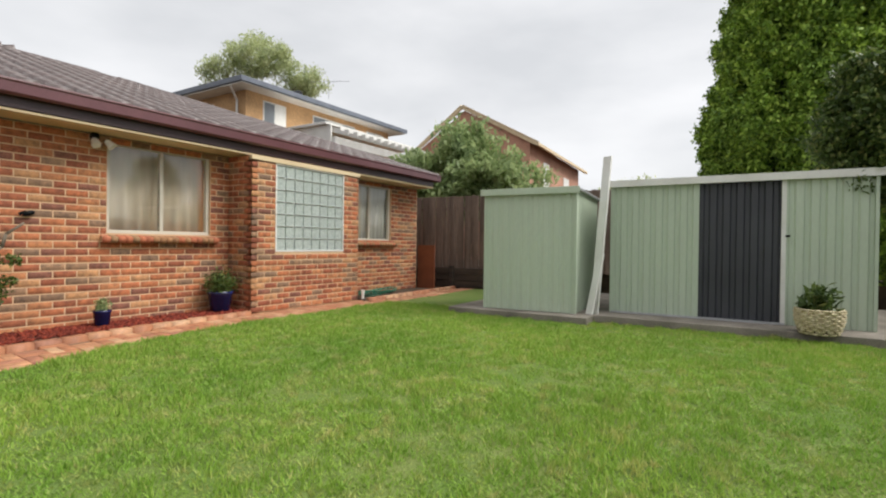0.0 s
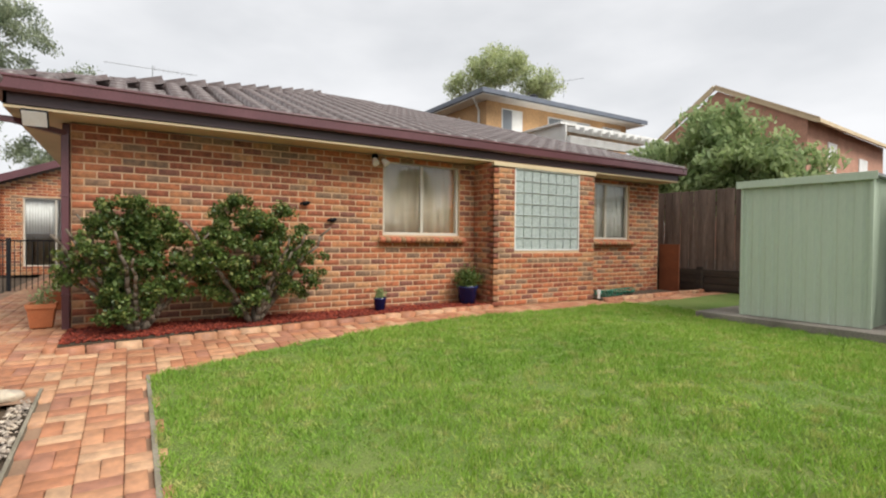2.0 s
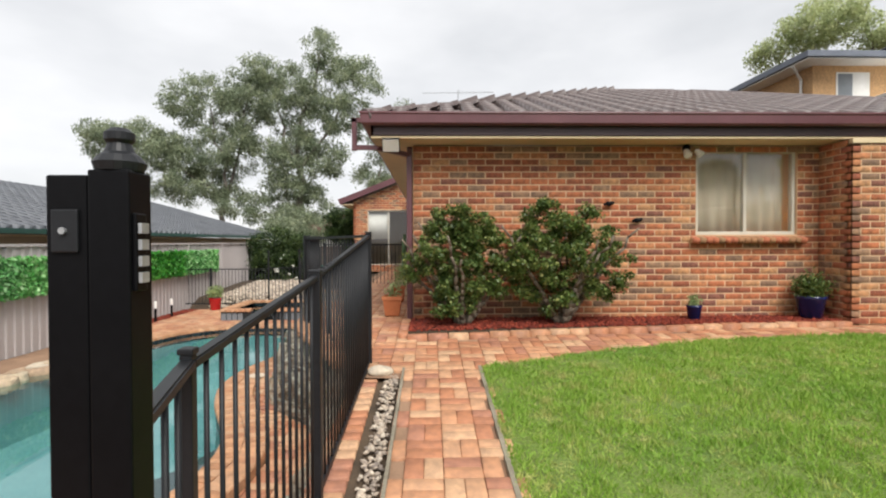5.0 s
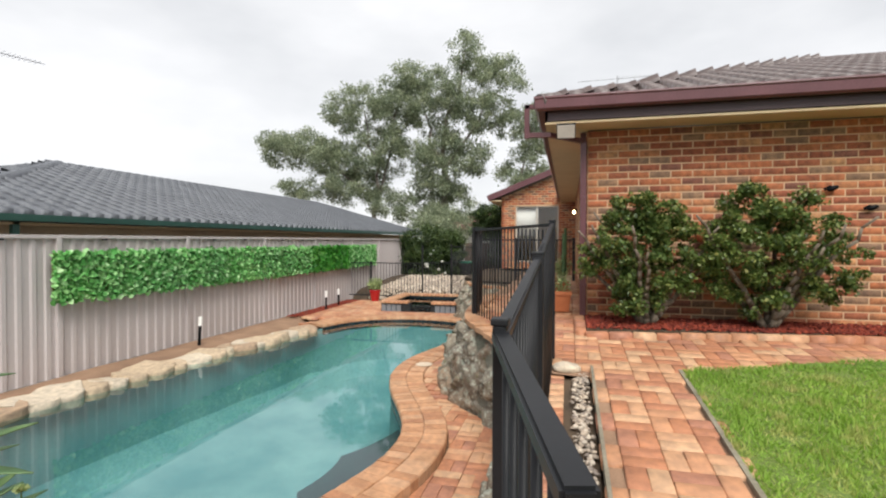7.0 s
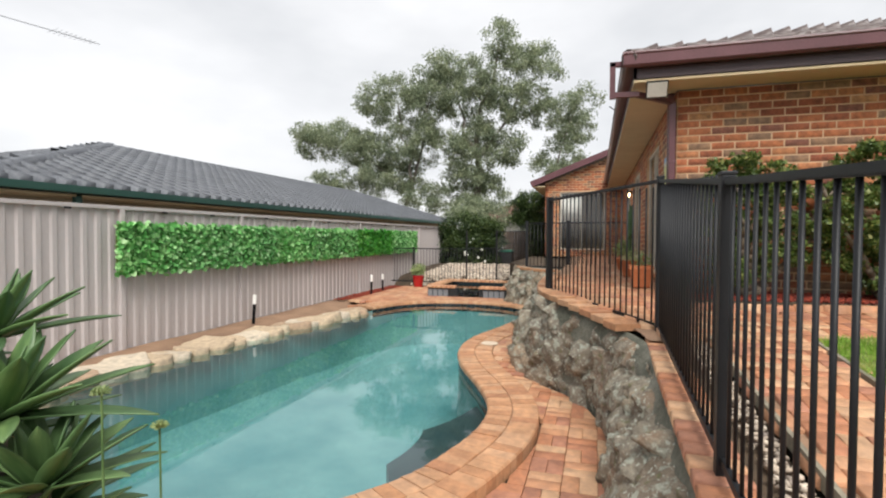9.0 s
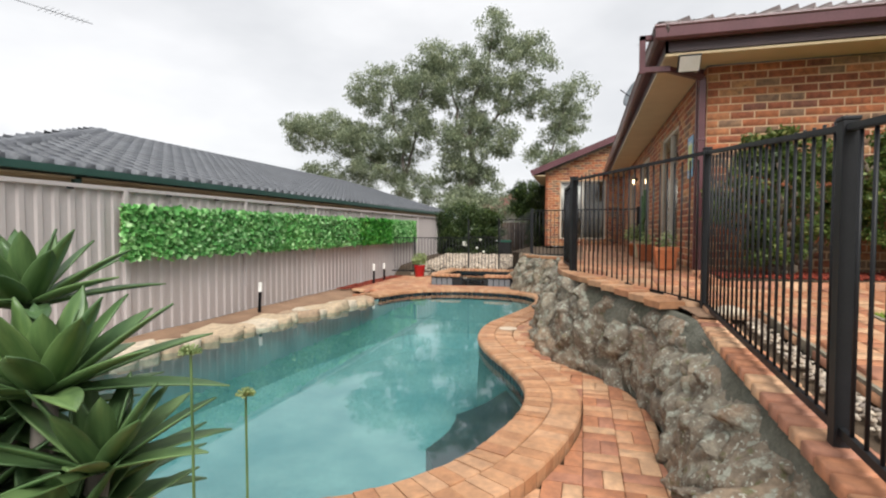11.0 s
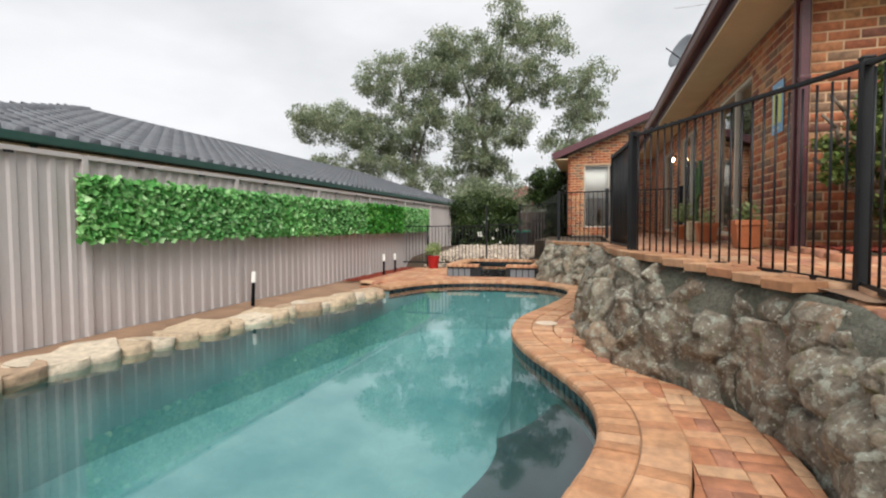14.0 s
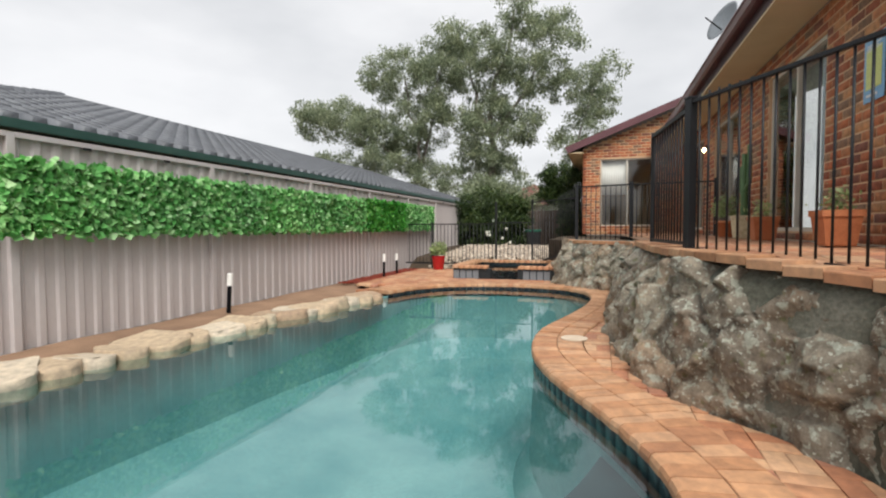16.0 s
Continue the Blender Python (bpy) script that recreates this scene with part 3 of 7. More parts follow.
def terrace():
    """The upper terrace as one solid body, from the house to the retaining wall."""
    edge = curve_points(WALL_TOP, 0.25)
    outline = [(x, y + 0.17) for x, y in edge] + [(9.5, 12.0), (-0.2, 12.0), (-4.7, 0.3), (-4.7, -1.66)]
    bm = prism([(-2.3, -1.55), (-4.66, -1.55), (-5.25, -2.12), (-5.75, -2.50), (-6.2, -2.64), (-7.4, -2.75), (-8.5, -3.3), (-14.0, -3.3), (-14.0, 0.0), (-2.3, 0.0)][::-1], -1.3, -0.145)
    tops, lows = [], []
    for x, y in outline:
        tops.append(bm.verts.new((x, y, -0.80)))
        lows.append(bm.verts.new((x, y, -1.3)))
    bmesh.ops.triangle_fill(bm, use_beauty=True, edges=[bm.edges.new((a, b)) for a, b in zip(tops, tops[1:] + tops[:1])])
    for k in range(len(outline)):
        j = (k + 1) % len(outline)
        bm.faces.new((lows[k], lows[j], tops[j], tops[k]))
    return tagged(part("ground_terrace", bm, SOIL), "raised terrace body of packed soil", "ground", kind="structure")


terrace()


# ---- brick walls ----
def brick_mesh(w, h, d, name="brick", b=0.006):
    """A brick with eased edges, its back open, in the xz plane facing -y."""
    v = []
    for y, e in ((0.0, 0.0), (-d + b, 0.0), (-d, b)):
        v += [(-w / 2 + e, y, -h / 2 + e), (w / 2 - e, y, -h / 2 + e), (w / 2 - e, y, h / 2 - e), (-w / 2 + e, y, h / 2 - e)]
    f = []
    for r in (0, 4):
        for k in range(4):
            f.append((r + k, r + (k + 1) % 4, r + 4 + (k + 1) % 4, r + 4 + k))
    f.append((8, 9, 10, 11))
    return np.array(v), np.array(f)


COURSE, LONG, JOINT_W = 0.086, 0.240, 0.0155


def brick_wall(name, origin, along, length, rows, holes, label, singles, material=BRICK, thick=0.11, z_cut=None, mortar_label=""):
    """A wall with openings: mortar body with thickness, bricks proud of it. along: unit plan vector; the face looks to the right of it."""
    ox, oy, oz = origin
    ax, ay = along
    rot = math.degrees(math.atan2(ay, ax))
    height = rows * COURSE
    body = bmesh.new()
    us = sorted({0.0, length, *[h[0] for h in holes], *[h[1] for h in holes], *([length * k / 40 for k in range(40)] if z_cut else [])})
    zs = sorted({0.0, height, *[h[2] for h in holes], *[h[3] for h in holes]})
    for a, b in zip(us, us[1:]):
        for c, d in zip(zs, zs[1:]):
            if any(h[0] <= a and b <= h[1] and h[2] <= c and d <= h[3] for h in holes):
                continue
            if z_cut and z_cut((a + b) / 2) < c:
                continue
            box(a, 0.0, c, b, thick, min(d, z_cut((a + b) / 2)) if z_cut else d, bm=body)
    bmesh.ops.remove_doubles(body, verts=body.verts[:], dist=0.0005)
    wall = tagged(part(name, body, MORTAR, m=pose(ox, oy, oz, 0, 0, rot)), label, "wall", kind="structure")
    full_v, full_f = brick_mesh(LONG - JOINT_W, COURSE - JOINT_W, 0.0035, b=0.002)
    shared = mesh_of("brick", full_v, full_f)
    shared.materials.append(material)
    rest_v, rest_f, count, single = [], [], 0, 0
    for r in range(rows):
        z0 = r * COURSE
        u = -LONG / 2 if r % 2 else 0.0
        while u < length - 0.01:
            spans = [(max(u, 0.0), min(u + LONG, length))]
            for h in holes:
                if z0 + COURSE * 0.5 > h[2] and z0 + COURSE * 0.5 < h[3]:
                    nxt = []
                    for a, b in spans:
                        if b <= h[0] or a >= h[1]:
                            nxt.append((a, b))
                        else:
                            nxt += [(a, h[0])] if a < h[0] else []
                            nxt += [(h[1], b)] if b > h[1] else []
                    spans = nxt
            for a, b in spans:
                if b - a < 0.03 or (z_cut and z_cut((a + b) / 2) < z0 + COURSE):
                    continue
                c = ((a + b) / 2, -rng.random() * 0.002, z0 + COURSE / 2)
                if b - a > LONG - 0.002 and single < 300 and singles(a, z0):
                    ob = new("brick", shared)
                    ob.parent = wall
                    ob.matrix_basis = pose(c[0], c[1], c[2], 0, rng.normal(0, 0.25), 0)
                    single += 1
                else:
                    v, f = brick_mesh(b - a - JOINT_W, COURSE - JOINT_W, 0.0035, b=0.002)
                    rest_v.append(v + np.array(c))
                    rest_f.append(f + 12 * count)
                    count += 1
            u += LONG
    if count:
        rest = place("brickwork", mesh_of("brickwork", np.concatenate(rest_v), np.concatenate(rest_f)), material, wall)
        rest["kind"] = "stuff"
    return wall


ROWS_UP = 27
WIN1, WIN2 = (3.80, 5.18, 1.135, 2.275), (8.05, 9.47, 1.105, 2.26)
# facade, seen from the yard: u runs along +y
brick_wall("wall_rear", (0, 0, 0), (0, 1), 10.46, ROWS_UP, [WIN1, WIN2], "mottled orange and charcoal brick rear wall of the house", lambda u, z: u < 3.0 and 0.3 < z < 2.1)
brick_wall("wall_bay_side", (0, 5.48, 0), (1, 0), 0.535, ROWS_UP, [], "short brick return of the projecting bay", lambda u, z: False)
GB = (0.44, 1.935, 0.90, 2.26)
brick_wall("wall_bay", (0.535, 5.48, 0), (0, 1), 2.33, ROWS_UP, [GB], "brick bay wall around a glass block window", lambda u, z: z < 0.9)
brick_wall("wall_bay_end", (0.535, 7.81, 0), (-1, 0), 0.535, ROWS_UP, [], "short brick return of the projecting bay", lambda u, z: False)
DOOR1, DOOR2 = (8.55, 10.3, 0.10, 2.06), (5.3, 7.05, 0.10, 2.06)
SIDE = 12.0
brick_wall("wall_side", (-SIDE, 0, 0), (1, 0), SIDE, ROWS_UP, [DOOR1, DOOR2, (2.6, 4.2, 0.1, 2.06)], "brick side wall of the house along the pool terrace", lambda u, z: u > 10.2)
brick_wall("wall_far_end", (0, 10.46, 0), (-1, 0), 3.0, ROWS_UP, [], "brick end wall of the house", lambda u, z: False)
WING_WIN = (0.52, 2.05, 0.24, 2.28)
brick_wall("wall_wing", (-12.0, -2.62, -0.06), (0, 1), 5.6, 48, [WING_WIN], "brick gable wall of the far wing", lambda u, z: False, z_cut=lambda u: 2.60 + 0.395 * u)
brick_wall("wall_wing_side", (-18, -2.62, -0.06), (1, 0), 6.0, 29, [], "brick side wall of the far wing", lambda u, z: False)


# ---- windows ----
def sliding_window(name, origin, along, w, h, label, depth=0.07, split=0.5, curtain=None, kind="structure"):
    """A sliding window set in the wall: frame, mid stile, two panes. It looks to the right of along."""
    rot = math.degrees(math.atan2(along[1], along[0]))
    top = new(name)
    top.matrix_basis = pose(*origin, 0, 0, rot)
    tagged(top, label, "window", kind="structure")
    f, y0, y1 = 0.042, 0.035, 0.035 + depth
    for nm, b in (("sill_frame", (0, 0, w, f)), ("head_frame", (0, h - f, w, h)), ("side_frame", (0, f, f, h - f)), ("side_frame", (w - f, f, w, h - f)), ("mid_stile", (w * split - 0.022, f, w * split + 0.022, h - f))):
        part(nm, box(b[0], y0, b[1], b[2], y1, b[3], 0.004), ALUMINIUM, top)
    for a, b, y in ((f, w * split - 0.022, y0 + 0.02), (w * split + 0.022, w - f, y0 + 0.04)):
        pane = part("pane", box(a, y, f, b, y + 0.005, h - f), GLASS, top)
        pane.visible_shadow = False
    return top


sliding_window("window_1", (0, WIN1[0], WIN1[2]), (0, 1), WIN1[1] - WIN1[0], WIN1[3] - WIN1[2], "cream aluminium sliding window with beige curtain behind", split=0.5)
sliding_window("window_2", (0, WIN2[0], WIN2[2]), (0, 1), WIN2[1] - WIN2[0], WIN2[3] - WIN2[2], "cream aluminium sliding window with white curtain behind", split=0.52)
sliding_window("window_3", (-12.0, -2.62 + WING_WIN[0], -0.06 + WING_WIN[2]), (0, 1), WING_WIN[1] - WING_WIN[0], WING_WIN[3] - WING_WIN[2], "white-framed sliding window in the far wing")
for k, d in enumerate((DOOR1, DOOR2, (2.6, 4.2, 0.1, 2.06))):
    sliding_window("door_%d" % (k + 1), (-SIDE + d[0], 0, d[2]), (1, 0), d[1] - d[0], d[3] - d[2], "cream-framed sliding glass door to the terrace, dark inside")


def room(name, x0, y0, x1, y1, z0, z1, label, material=ROOM):
    """A plain room behind a window: five inward faces with thickness."""
    bm = bmesh.new()
    t = 0.05
    for b in ((x0 - t, y0, z0, x0, y1, z1), (x0, y0 - t, z0, x1, y0, z1), (x0, y1, z0, x1, y1 + t, z1), (x0, y0, z0 - t, x1, y1, z0), (x0, y0, z1, x1, y1, z1 + t)):
        box(*b, bm=bm)
    return tagged(part(name, bm, material), label, "wall", kind="structure")


room("wall_room_1", -2.6, 3.0, -0.115, 5.44, 0.05, 2.30, "beige painted bedroom walls behind the window")
room("wall_room_2", -2.6, 7.3, -0.115, 10.2, 0.05, 2.30, "beige painted room walls behind the window")


def curtain(name, x, y0, y1, z0, z1, label, material, waves=14, depth=0.03):
    bm = bmesh.new()
    n = waves * 8
    rows = []
    for z in (z0, z1):
        rows.append([bm.verts.new((x + depth * math.sin(2 * math.pi * waves * k / n + 0.6 * math.sin(k * 0.21)), y0 + (y1 - y0) * k / n, z)) for k in range(n + 1)])
    for k in range(n):
        bm.faces.new((rows[0][k], rows[0][k + 1], rows[1][k + 1], rows[1][k]))
    ob = part(name, bm, material, smooth=True)
    m = ob.modifiers.new("thickness", "SOLIDIFY")
    m.thickness = 0.004
    return tagged(ob, label, "curtain")


curtain("curtain", -0.22, 3.72, 5.25, 1.02, 2.30, "beige pleated curtain drawn behind the window", CURTAIN, 9, 0.014)
curtain("curtain", -0.15, 8.02, 8.70, 1.0, 2.30, "pale beige curtain drawn behind the window", CURTAIN, 6, 0.016)
curtain("curtain", -0.135, 8.62, 9.46, 1.0, 2.30, "white curtain drawn behind the window", WHITE, 6, 0.012)


drape = curtain("curtain", 0.0, -0.22, 0.22, 0.12, 2.04, "pale blue-white curtain drawn aside behind the glass door", surface("pale_blue_voile", (0.58, 0.66, 0.78), (0.68, 0.75, 0.85), 3, 80, 0.9, 0.1, 0.002, wear=0.08), 5, 0.02)
drape.matrix_basis = pose(-SIDE + DOOR1[1] - 0.26, 0.15, 0, 0, 0, 90)


def brick_sill(name, y0, y1, z, label, n):
    top = tagged(new(name), label, "window sill", kind="structure")
    top.matrix_basis = pose(0, y0, z)
    w = (y1 - y0) / n
    me = mesh_of("brick", *[np.array(a) for a in sill_brick(w - 0.009)])
    me.materials.append(BRICK_SILL)
    for k in range(n):
        ob = new("brick", me)
        ob.parent = top
        ob.matrix_basis = pose(0, (k + 0.5) * w, 0, 0, rng.normal(0, 0.5), 0)
    part("mortar_bed", box(0.004, 0, -0.10, 0.06, y1 - y0, -0.03), MORTAR, top)
    return top


def sill_brick(w):
    """A header brick on its flat, tipped outwards."""
    x0, x1 = -0.05, 0.095
    v = [(x0, -w / 2, -0.07), (x1, -w / 2, -0.115), (x1 + 0.018, -w / 2, -0.045), (x0, -w / 2, 0.0), (x0, w / 2, -0.07), (x1, w / 2, -0.115), (x1 + 0.018, w / 2, -0.045), (x0, w / 2, 0.0)]
    f = [(0, 1, 2, 3), (7, 6, 5, 4), (1, 5, 6, 2), (2, 6, 7, 3), (0, 4, 5, 1), (3, 7, 4, 0)]
    return v, f


BRICK_SILL = pieces("sill_brick", ((0.0, (0.42, 0.22, 0.11)), (0.35, (0.50, 0.17, 0.09)), (0.7, (0.36, 0.21, 0.11))))
brick_sill("window_sill", 3.72, 5.26, 1.128, "row of sloping red and brown header bricks below the window", 18)
brick_sill("window_sill", 7.95, 9.6, 1.098, "row of sloping brown header bricks below the window", 19)


def glass_blocks():
    top = tagged(new("window_glass_blocks"), "glass block panel of eight by seven square wavy blocks", "window", kind="structure")
    y0, y1, z0, z1 = 5.48 + GB[0], 5.48 + GB[1], GB[2], GB[3]
    top.matrix_basis = pose(0.535, y0, z0)
    w, h, cols, rows = y1 - y0, z1 - z0, 8, 7
    part("grout_bed", box(-0.06, 0.0, 0.0, -0.035, w, h), WHITE, top)
    for b in ((-0.05, 0, 0, 0.008, w, 0.02), (-0.05, 0, h - 0.02, 0.008, w, h), (-0.05, 0, 0.02, 0.008, 0.02, h - 0.02), (-0.05, w - 0.02, 0.02, 0.008, w, h - 0.02)):
        part("edge_strip", box(*b, 0.002), WHITE, top)
    cw, ch = (w - 0.04) / cols, (h - 0.04) / rows
    bm = box(-0.034, -cw / 2 + 0.009, -ch / 2 + 0.009, -0.004, cw / 2 - 0.009, ch / 2 - 0.009)
    face = [f for f in bm.faces if f.normal.x > 0.9]
    bmesh.ops.inset_region(bm, faces=face, thickness=0.016, depth=-0.006)
    me = bpy.data.meshes.new("glass_block")
    bm.to_mesh(me)
    bm.free()
    me.materials.append(GLASS_BLOCK)
    for c in range(cols):
        for r in range(rows):
            ob = new("glass_block", me)
            ob.parent = top
            ob.matrix_basis = pose(0, 0.02 + (c + 0.5) * cw, 0.02 + (r + 0.5) * ch)
    return top


glass_blocks()
tagged(part("trim_bay", box(0.50, 5.47, 2.262, 0.56, 7.83, 2.322, 0.004), SOFFIT), "cream timber strip above the bay", "trim", kind="structure")


# ---- roof ----
def tiled_face(name, eave_a, eave_b, top_a, top_b, label, material, course=0.33, wide=0.30, parent=None, lift=0.040):
    """A roof slope of rolled tiles laid in courses between an eave line and a ridge line (both left to right as seen from outside)."""
    ea, eb, ta, tb = (Vector(p) for p in (eave_a, eave_b, top_a, top_b))
    mid_e, along = (ea + eb) / 2, (eb - ea).normalized()
    up = (ta - ea) - along * (ta - ea).dot(along)
    slope_len, up = up.length, up.normalized()
    out = along.cross(up)
    n_rows = max(1, int(slope_len / course))
    la0, lb0 = 0.0, (eb - ea).dot(along)
    la1, lb1 = (ta - ea).dot(along), (tb - ea).dot(along)
    V, F = [], []
    prof = [(0.0, 0.0), (0.02, 0.012), (0.07, 0.092), (0.55, 0.098), (0.61, 0.012), (0.64, 0.0), (1.0, 0.0)]
    for r in range(n_rows + 1):
        s0, s1 = r * slope_len / (n_rows + 1), (r + 1) * slope_len / (n_rows + 1) + 0.03
        s1 = min(s1, slope_len)
        m0 = s0 / slope_len
        left, right = la0 + (la1 - la0) * m0, lb0 + (lb1 - lb0) * m0
        k0, k1 = math.floor(left / wide), math.ceil(right / wide)
        for k in range(k0, k1):
            a, b = k * wide, (k + 1) * wide
            if b < left + 0.02 or a > right - 0.02:
                continue
            base = len(V)
            for p, q in prof:
                u = min(max(a + p * wide, left), right)
                for s, extra in ((s0 - 0.02, lift), (s1, 0.004)):
                    V.append(tuple(ea + along * u + up * s + out * (q + extra)))
            for p, q in (prof[0], prof[2], prof[3], prof[5], prof[6]):
                u = min(max(a + p * wide, left), right)
                V.append(tuple(ea + along * u + up * (s0 - 0.02) + out * (-0.002)))
            m = len(prof)
            for j in range(m - 1):
                F.append((base + 2 * j, base + 2 * j + 2, base + 2 * j + 3, base + 2 * j + 1))
            lowi = base + 2 * m
            pairs = ((0, 2), (2, 3), (3, 5), (5, 6))
            for i, (p, q) in enumerate(pairs):
                F.append((lowi + i, lowi + i + 1, base + 2 * q, base + 2 * p))
    ob = place(name, mesh_of(name, V, F), material, parent)
    ob["kind"] = "stuff"
    return ob


def roof_base(name, faces, label, material, kind="structure"):
    bm = bmesh.new()
    for f in faces:
        bm.faces.new([bm.verts.new(p) for p in f])
    bmesh.ops.remove_doubles(bm, verts=bm.verts[:], dist=0.002)
    ob = tagged(part(name, bm, material), label, "roof", kind=kind)
    return ob


E0, EZ = (0.5, -0.55), 2.56
C1, C2 = (0.5, -0.55, EZ), (0.5, 10.55, EZ)
A1, A2 = (-4.2, 4.15, 4.24), (-4.2, 5.85, 4.24)
C3, A3 = (-13.0, -0.55, EZ), (-13.0, 4.15, 4.24)
C4 = (-8.9, 10.55, EZ)
roof = roof_base("roof_house", [(C1, C2, A2, A1), (C3, C1, A1, A3), (C2, C4, A2), (C4, (-13, 10.55, EZ), A3, A1, A2)], "low hipped roof of weathered brown concrete tiles", FASCIA_DARK)
tiled_face("roof_tiles", C1, C2, A1, A2, "", TILE_ROOF, parent=roof, lift=0.014)
tiled_face("roof_tiles", C3, C1, A3, A1, "", TILE_ROOF, parent=roof, lift=0.014)


def ridge_caps(a, b, parent, material, step=0.34, r=0.10):
    a, b = Vector(a), Vector(b)
    n = int((b - a).length / step)
    d = (b - a).normalized()
    bm = bmesh.new()
    bmesh.ops.create_cone(bm, cap_ends=True, segments=12, radius1=r, radius2=r * 0.95, depth=step + 0.04)
    me = bpy.data.meshes.new("ridge_cap")
    bm.to_mesh(me)
    bm.free()
    me.materials.append(material)
    turn = d.to_track_quat("Z", "Y").to_matrix().to_4x4()
    for k in range(n):
        ob = new("ridge_cap", me)
        ob.parent = parent
        ob.matrix_basis = Matrix.Translation(a + d * ((k + 0.5) * step) + Vector((0, 0, 0.022))) @ turn


for a, b in ((C1, A1), (C2, A2), (A1, A2)):
    ridge_caps(a, b, roof, TILE_ROOF)


def gutter_run(name, pts, label):
    """A quad gutter in front of a deep fascia, along plan points; the outside lies to the right of the way."""
    top = tagged(new(name), label, "gutter", kind="structure")
    for (x0, y0), (x1, y1) in zip(pts, pts[1:]):
        d = Vector((x1 - x0, y1 - y0, 0)).normalized()
        o = Vector((d.y, -d.x, 0))
        for nm, prof, mat in (("gutter", [(-0.005, 2.49), (0.085, 2.475), (0.115, 2.50), (0.115, 2.60), (0.128, 2.615), (0.125, 2.635), (0.108, 2.628), (0.10, 2.51), (0.005, 2.515)], GUTTER), ("fascia", [(-0.03, 2.372), (0.0, 2.372), (0.0, 2.57), (-0.03, 2.57)], FASCIA_DARK)):
            bm = bmesh.new()
            ends = []
            for px, py, sgn in ((x0, y0, -1), (x1, y1, 1)):
                ends.append([bm.verts.new((px + o.x * u + d.x * sgn * max(u, 0), py + o.y * u + d.y * sgn * max(u, 0), z)) for u, z in prof])
            n = len(prof)
            for k in range(n):
                bm.faces.new((ends[0][k], ends[0][(k + 1) % n], ends[1][(k + 1) % n], ends[1][k]))
            bm.faces.new(ends[0][::-1])
            bm.faces.new(ends[1])
            part(nm, bm, mat, top)
    return top


gutter_run("gutter_house", [(-12.6, -0.50), (0.45, -0.50), (0.45, 10.5), (-3.0, 10.5)], "maroon metal gutter over a dark maroon fascia board")
soffit = bmesh.new()
for b in ((-0.0, -0.5, 2.335, 0.44, 5.48, 2.36), (-12.0, -0.5, 2.335, 0.0, 0.0, 2.36), (0.0, 5.48, 2.335, 0.44, 10.5, 2.36), (-3, 10.46, 2.335, 0.0, 10.5, 2.36)):
    box(*b, bm=soffit)
tagged(part("ceiling_eaves", soffit, SOFFIT), "cream painted eave lining under the roof edge", "eave", kind="structure")

# far wing gable
wing_roof = roof_base("roof_wing", [((-11.7, -3.05, 2.45), (-18, -3.05, 2.45), (-18, 3.2, 4.92), (-11.7, 3.2, 4.92))], "gabled roof of the far wing with maroon barge", FASCIA_DARK)
part("barge_board", bar((-11.72, -3.1, 2.50), (-11.72, 3.2, 4.99), 0.05, 0.2), GUTTER, wing_roof)
tiled_face("roof_tiles", (-18, -3.05, 2.47), (-11.7, -3.05, 2.47), (-18, 3.2, 4.94), (-11.7, 3.2, 4.94), "", TILE_ROOF, parent=wing_roof)
tagged(part("ceiling_wing_eave", box(-18, -3.05, 2.40, -11.75, -2.6, 2.43), SOFFIT), "cream eave lining of the wing", "eave", kind="structure")
curtain("blind", -12.16, -2.62 + WING_WIN[0], -2.62 + WING_WIN[0] + 0.80, 1.15, WING_WIN[3], "white translucent blind half lowered behind the wing window", WHITE, 12, 0.006)
room("wall_wing_room", -14.5, -2.4, -12.115, 0.0, -0.02, 2.3, "beige room walls behind the wing window", ROOM)


# ---- pool fence ----
BAR_MESH = {}


def bar_mesh(length):
    key = round(length, 3)
    if key not in BAR_MESH:
        bm = tube((0, 0, 0), (0, 0, length), 0.008, sides=8)
        me = bpy.data.meshes.new("baluster")
        bm.to_mesh(me)
        bm.free()
        me.polygons.foreach_set("use_smooth", [len(p.vertices) == 4 for p in me.polygons])
        me.materials.append(FENCE_GREY)
        BAR_MESH[key] = me
    return BAR_MESH[key]


def fence_panel(top, a, b, low_a, low_b, high_a, high_b, gap=0.095):
    """Rails and round bars between two plan points; the heights are those of the rails at either end."""
    A, B = Vector((*a, 0)), Vector((*b, 0))
    part("bottom_rail", bar(A + Vector((0, 0, low_a)), B + Vector((0, 0, low_b)), 0.022, 0.035), FENCE_GREY, top)
    part("top_rail", bar(A + Vector((0, 0, high_a)), B + Vector((0, 0, high_b)), 0.038, 0.028, bevel=0.005), FENCE_GREY, top)
    n = int((B - A).length / gap)
    tall = (high_a - low_a + high_b - low_b) / 2
    for k in range(1, n):
        t = k / n
        p = A.lerp(B, t)
        ob = new("baluster", bar_mesh(tall))
        ob.parent = top
        ob.matrix_basis = pose(p.x, p.y, low_a + (low_b - low_a) * t)


def fence_post(top, x, y, z0, z1, w=0.05, material=None, turn=0):
    post = part("post", box(-w / 2, -w / 2, 0, w / 2, w / 2, z1 - z0, 0.004), material or FENCE_GREY, top, m=pose(x, y, z0, 0, 0, turn))
    part("post_cap", box(-w / 2 - 0.004, -w / 2 - 0.004, z1 - z0, w / 2 + 0.004, w / 2 + 0.004, z1 - z0 + 0.016, 0.004), material or FENCE_GREY, post)
    return post


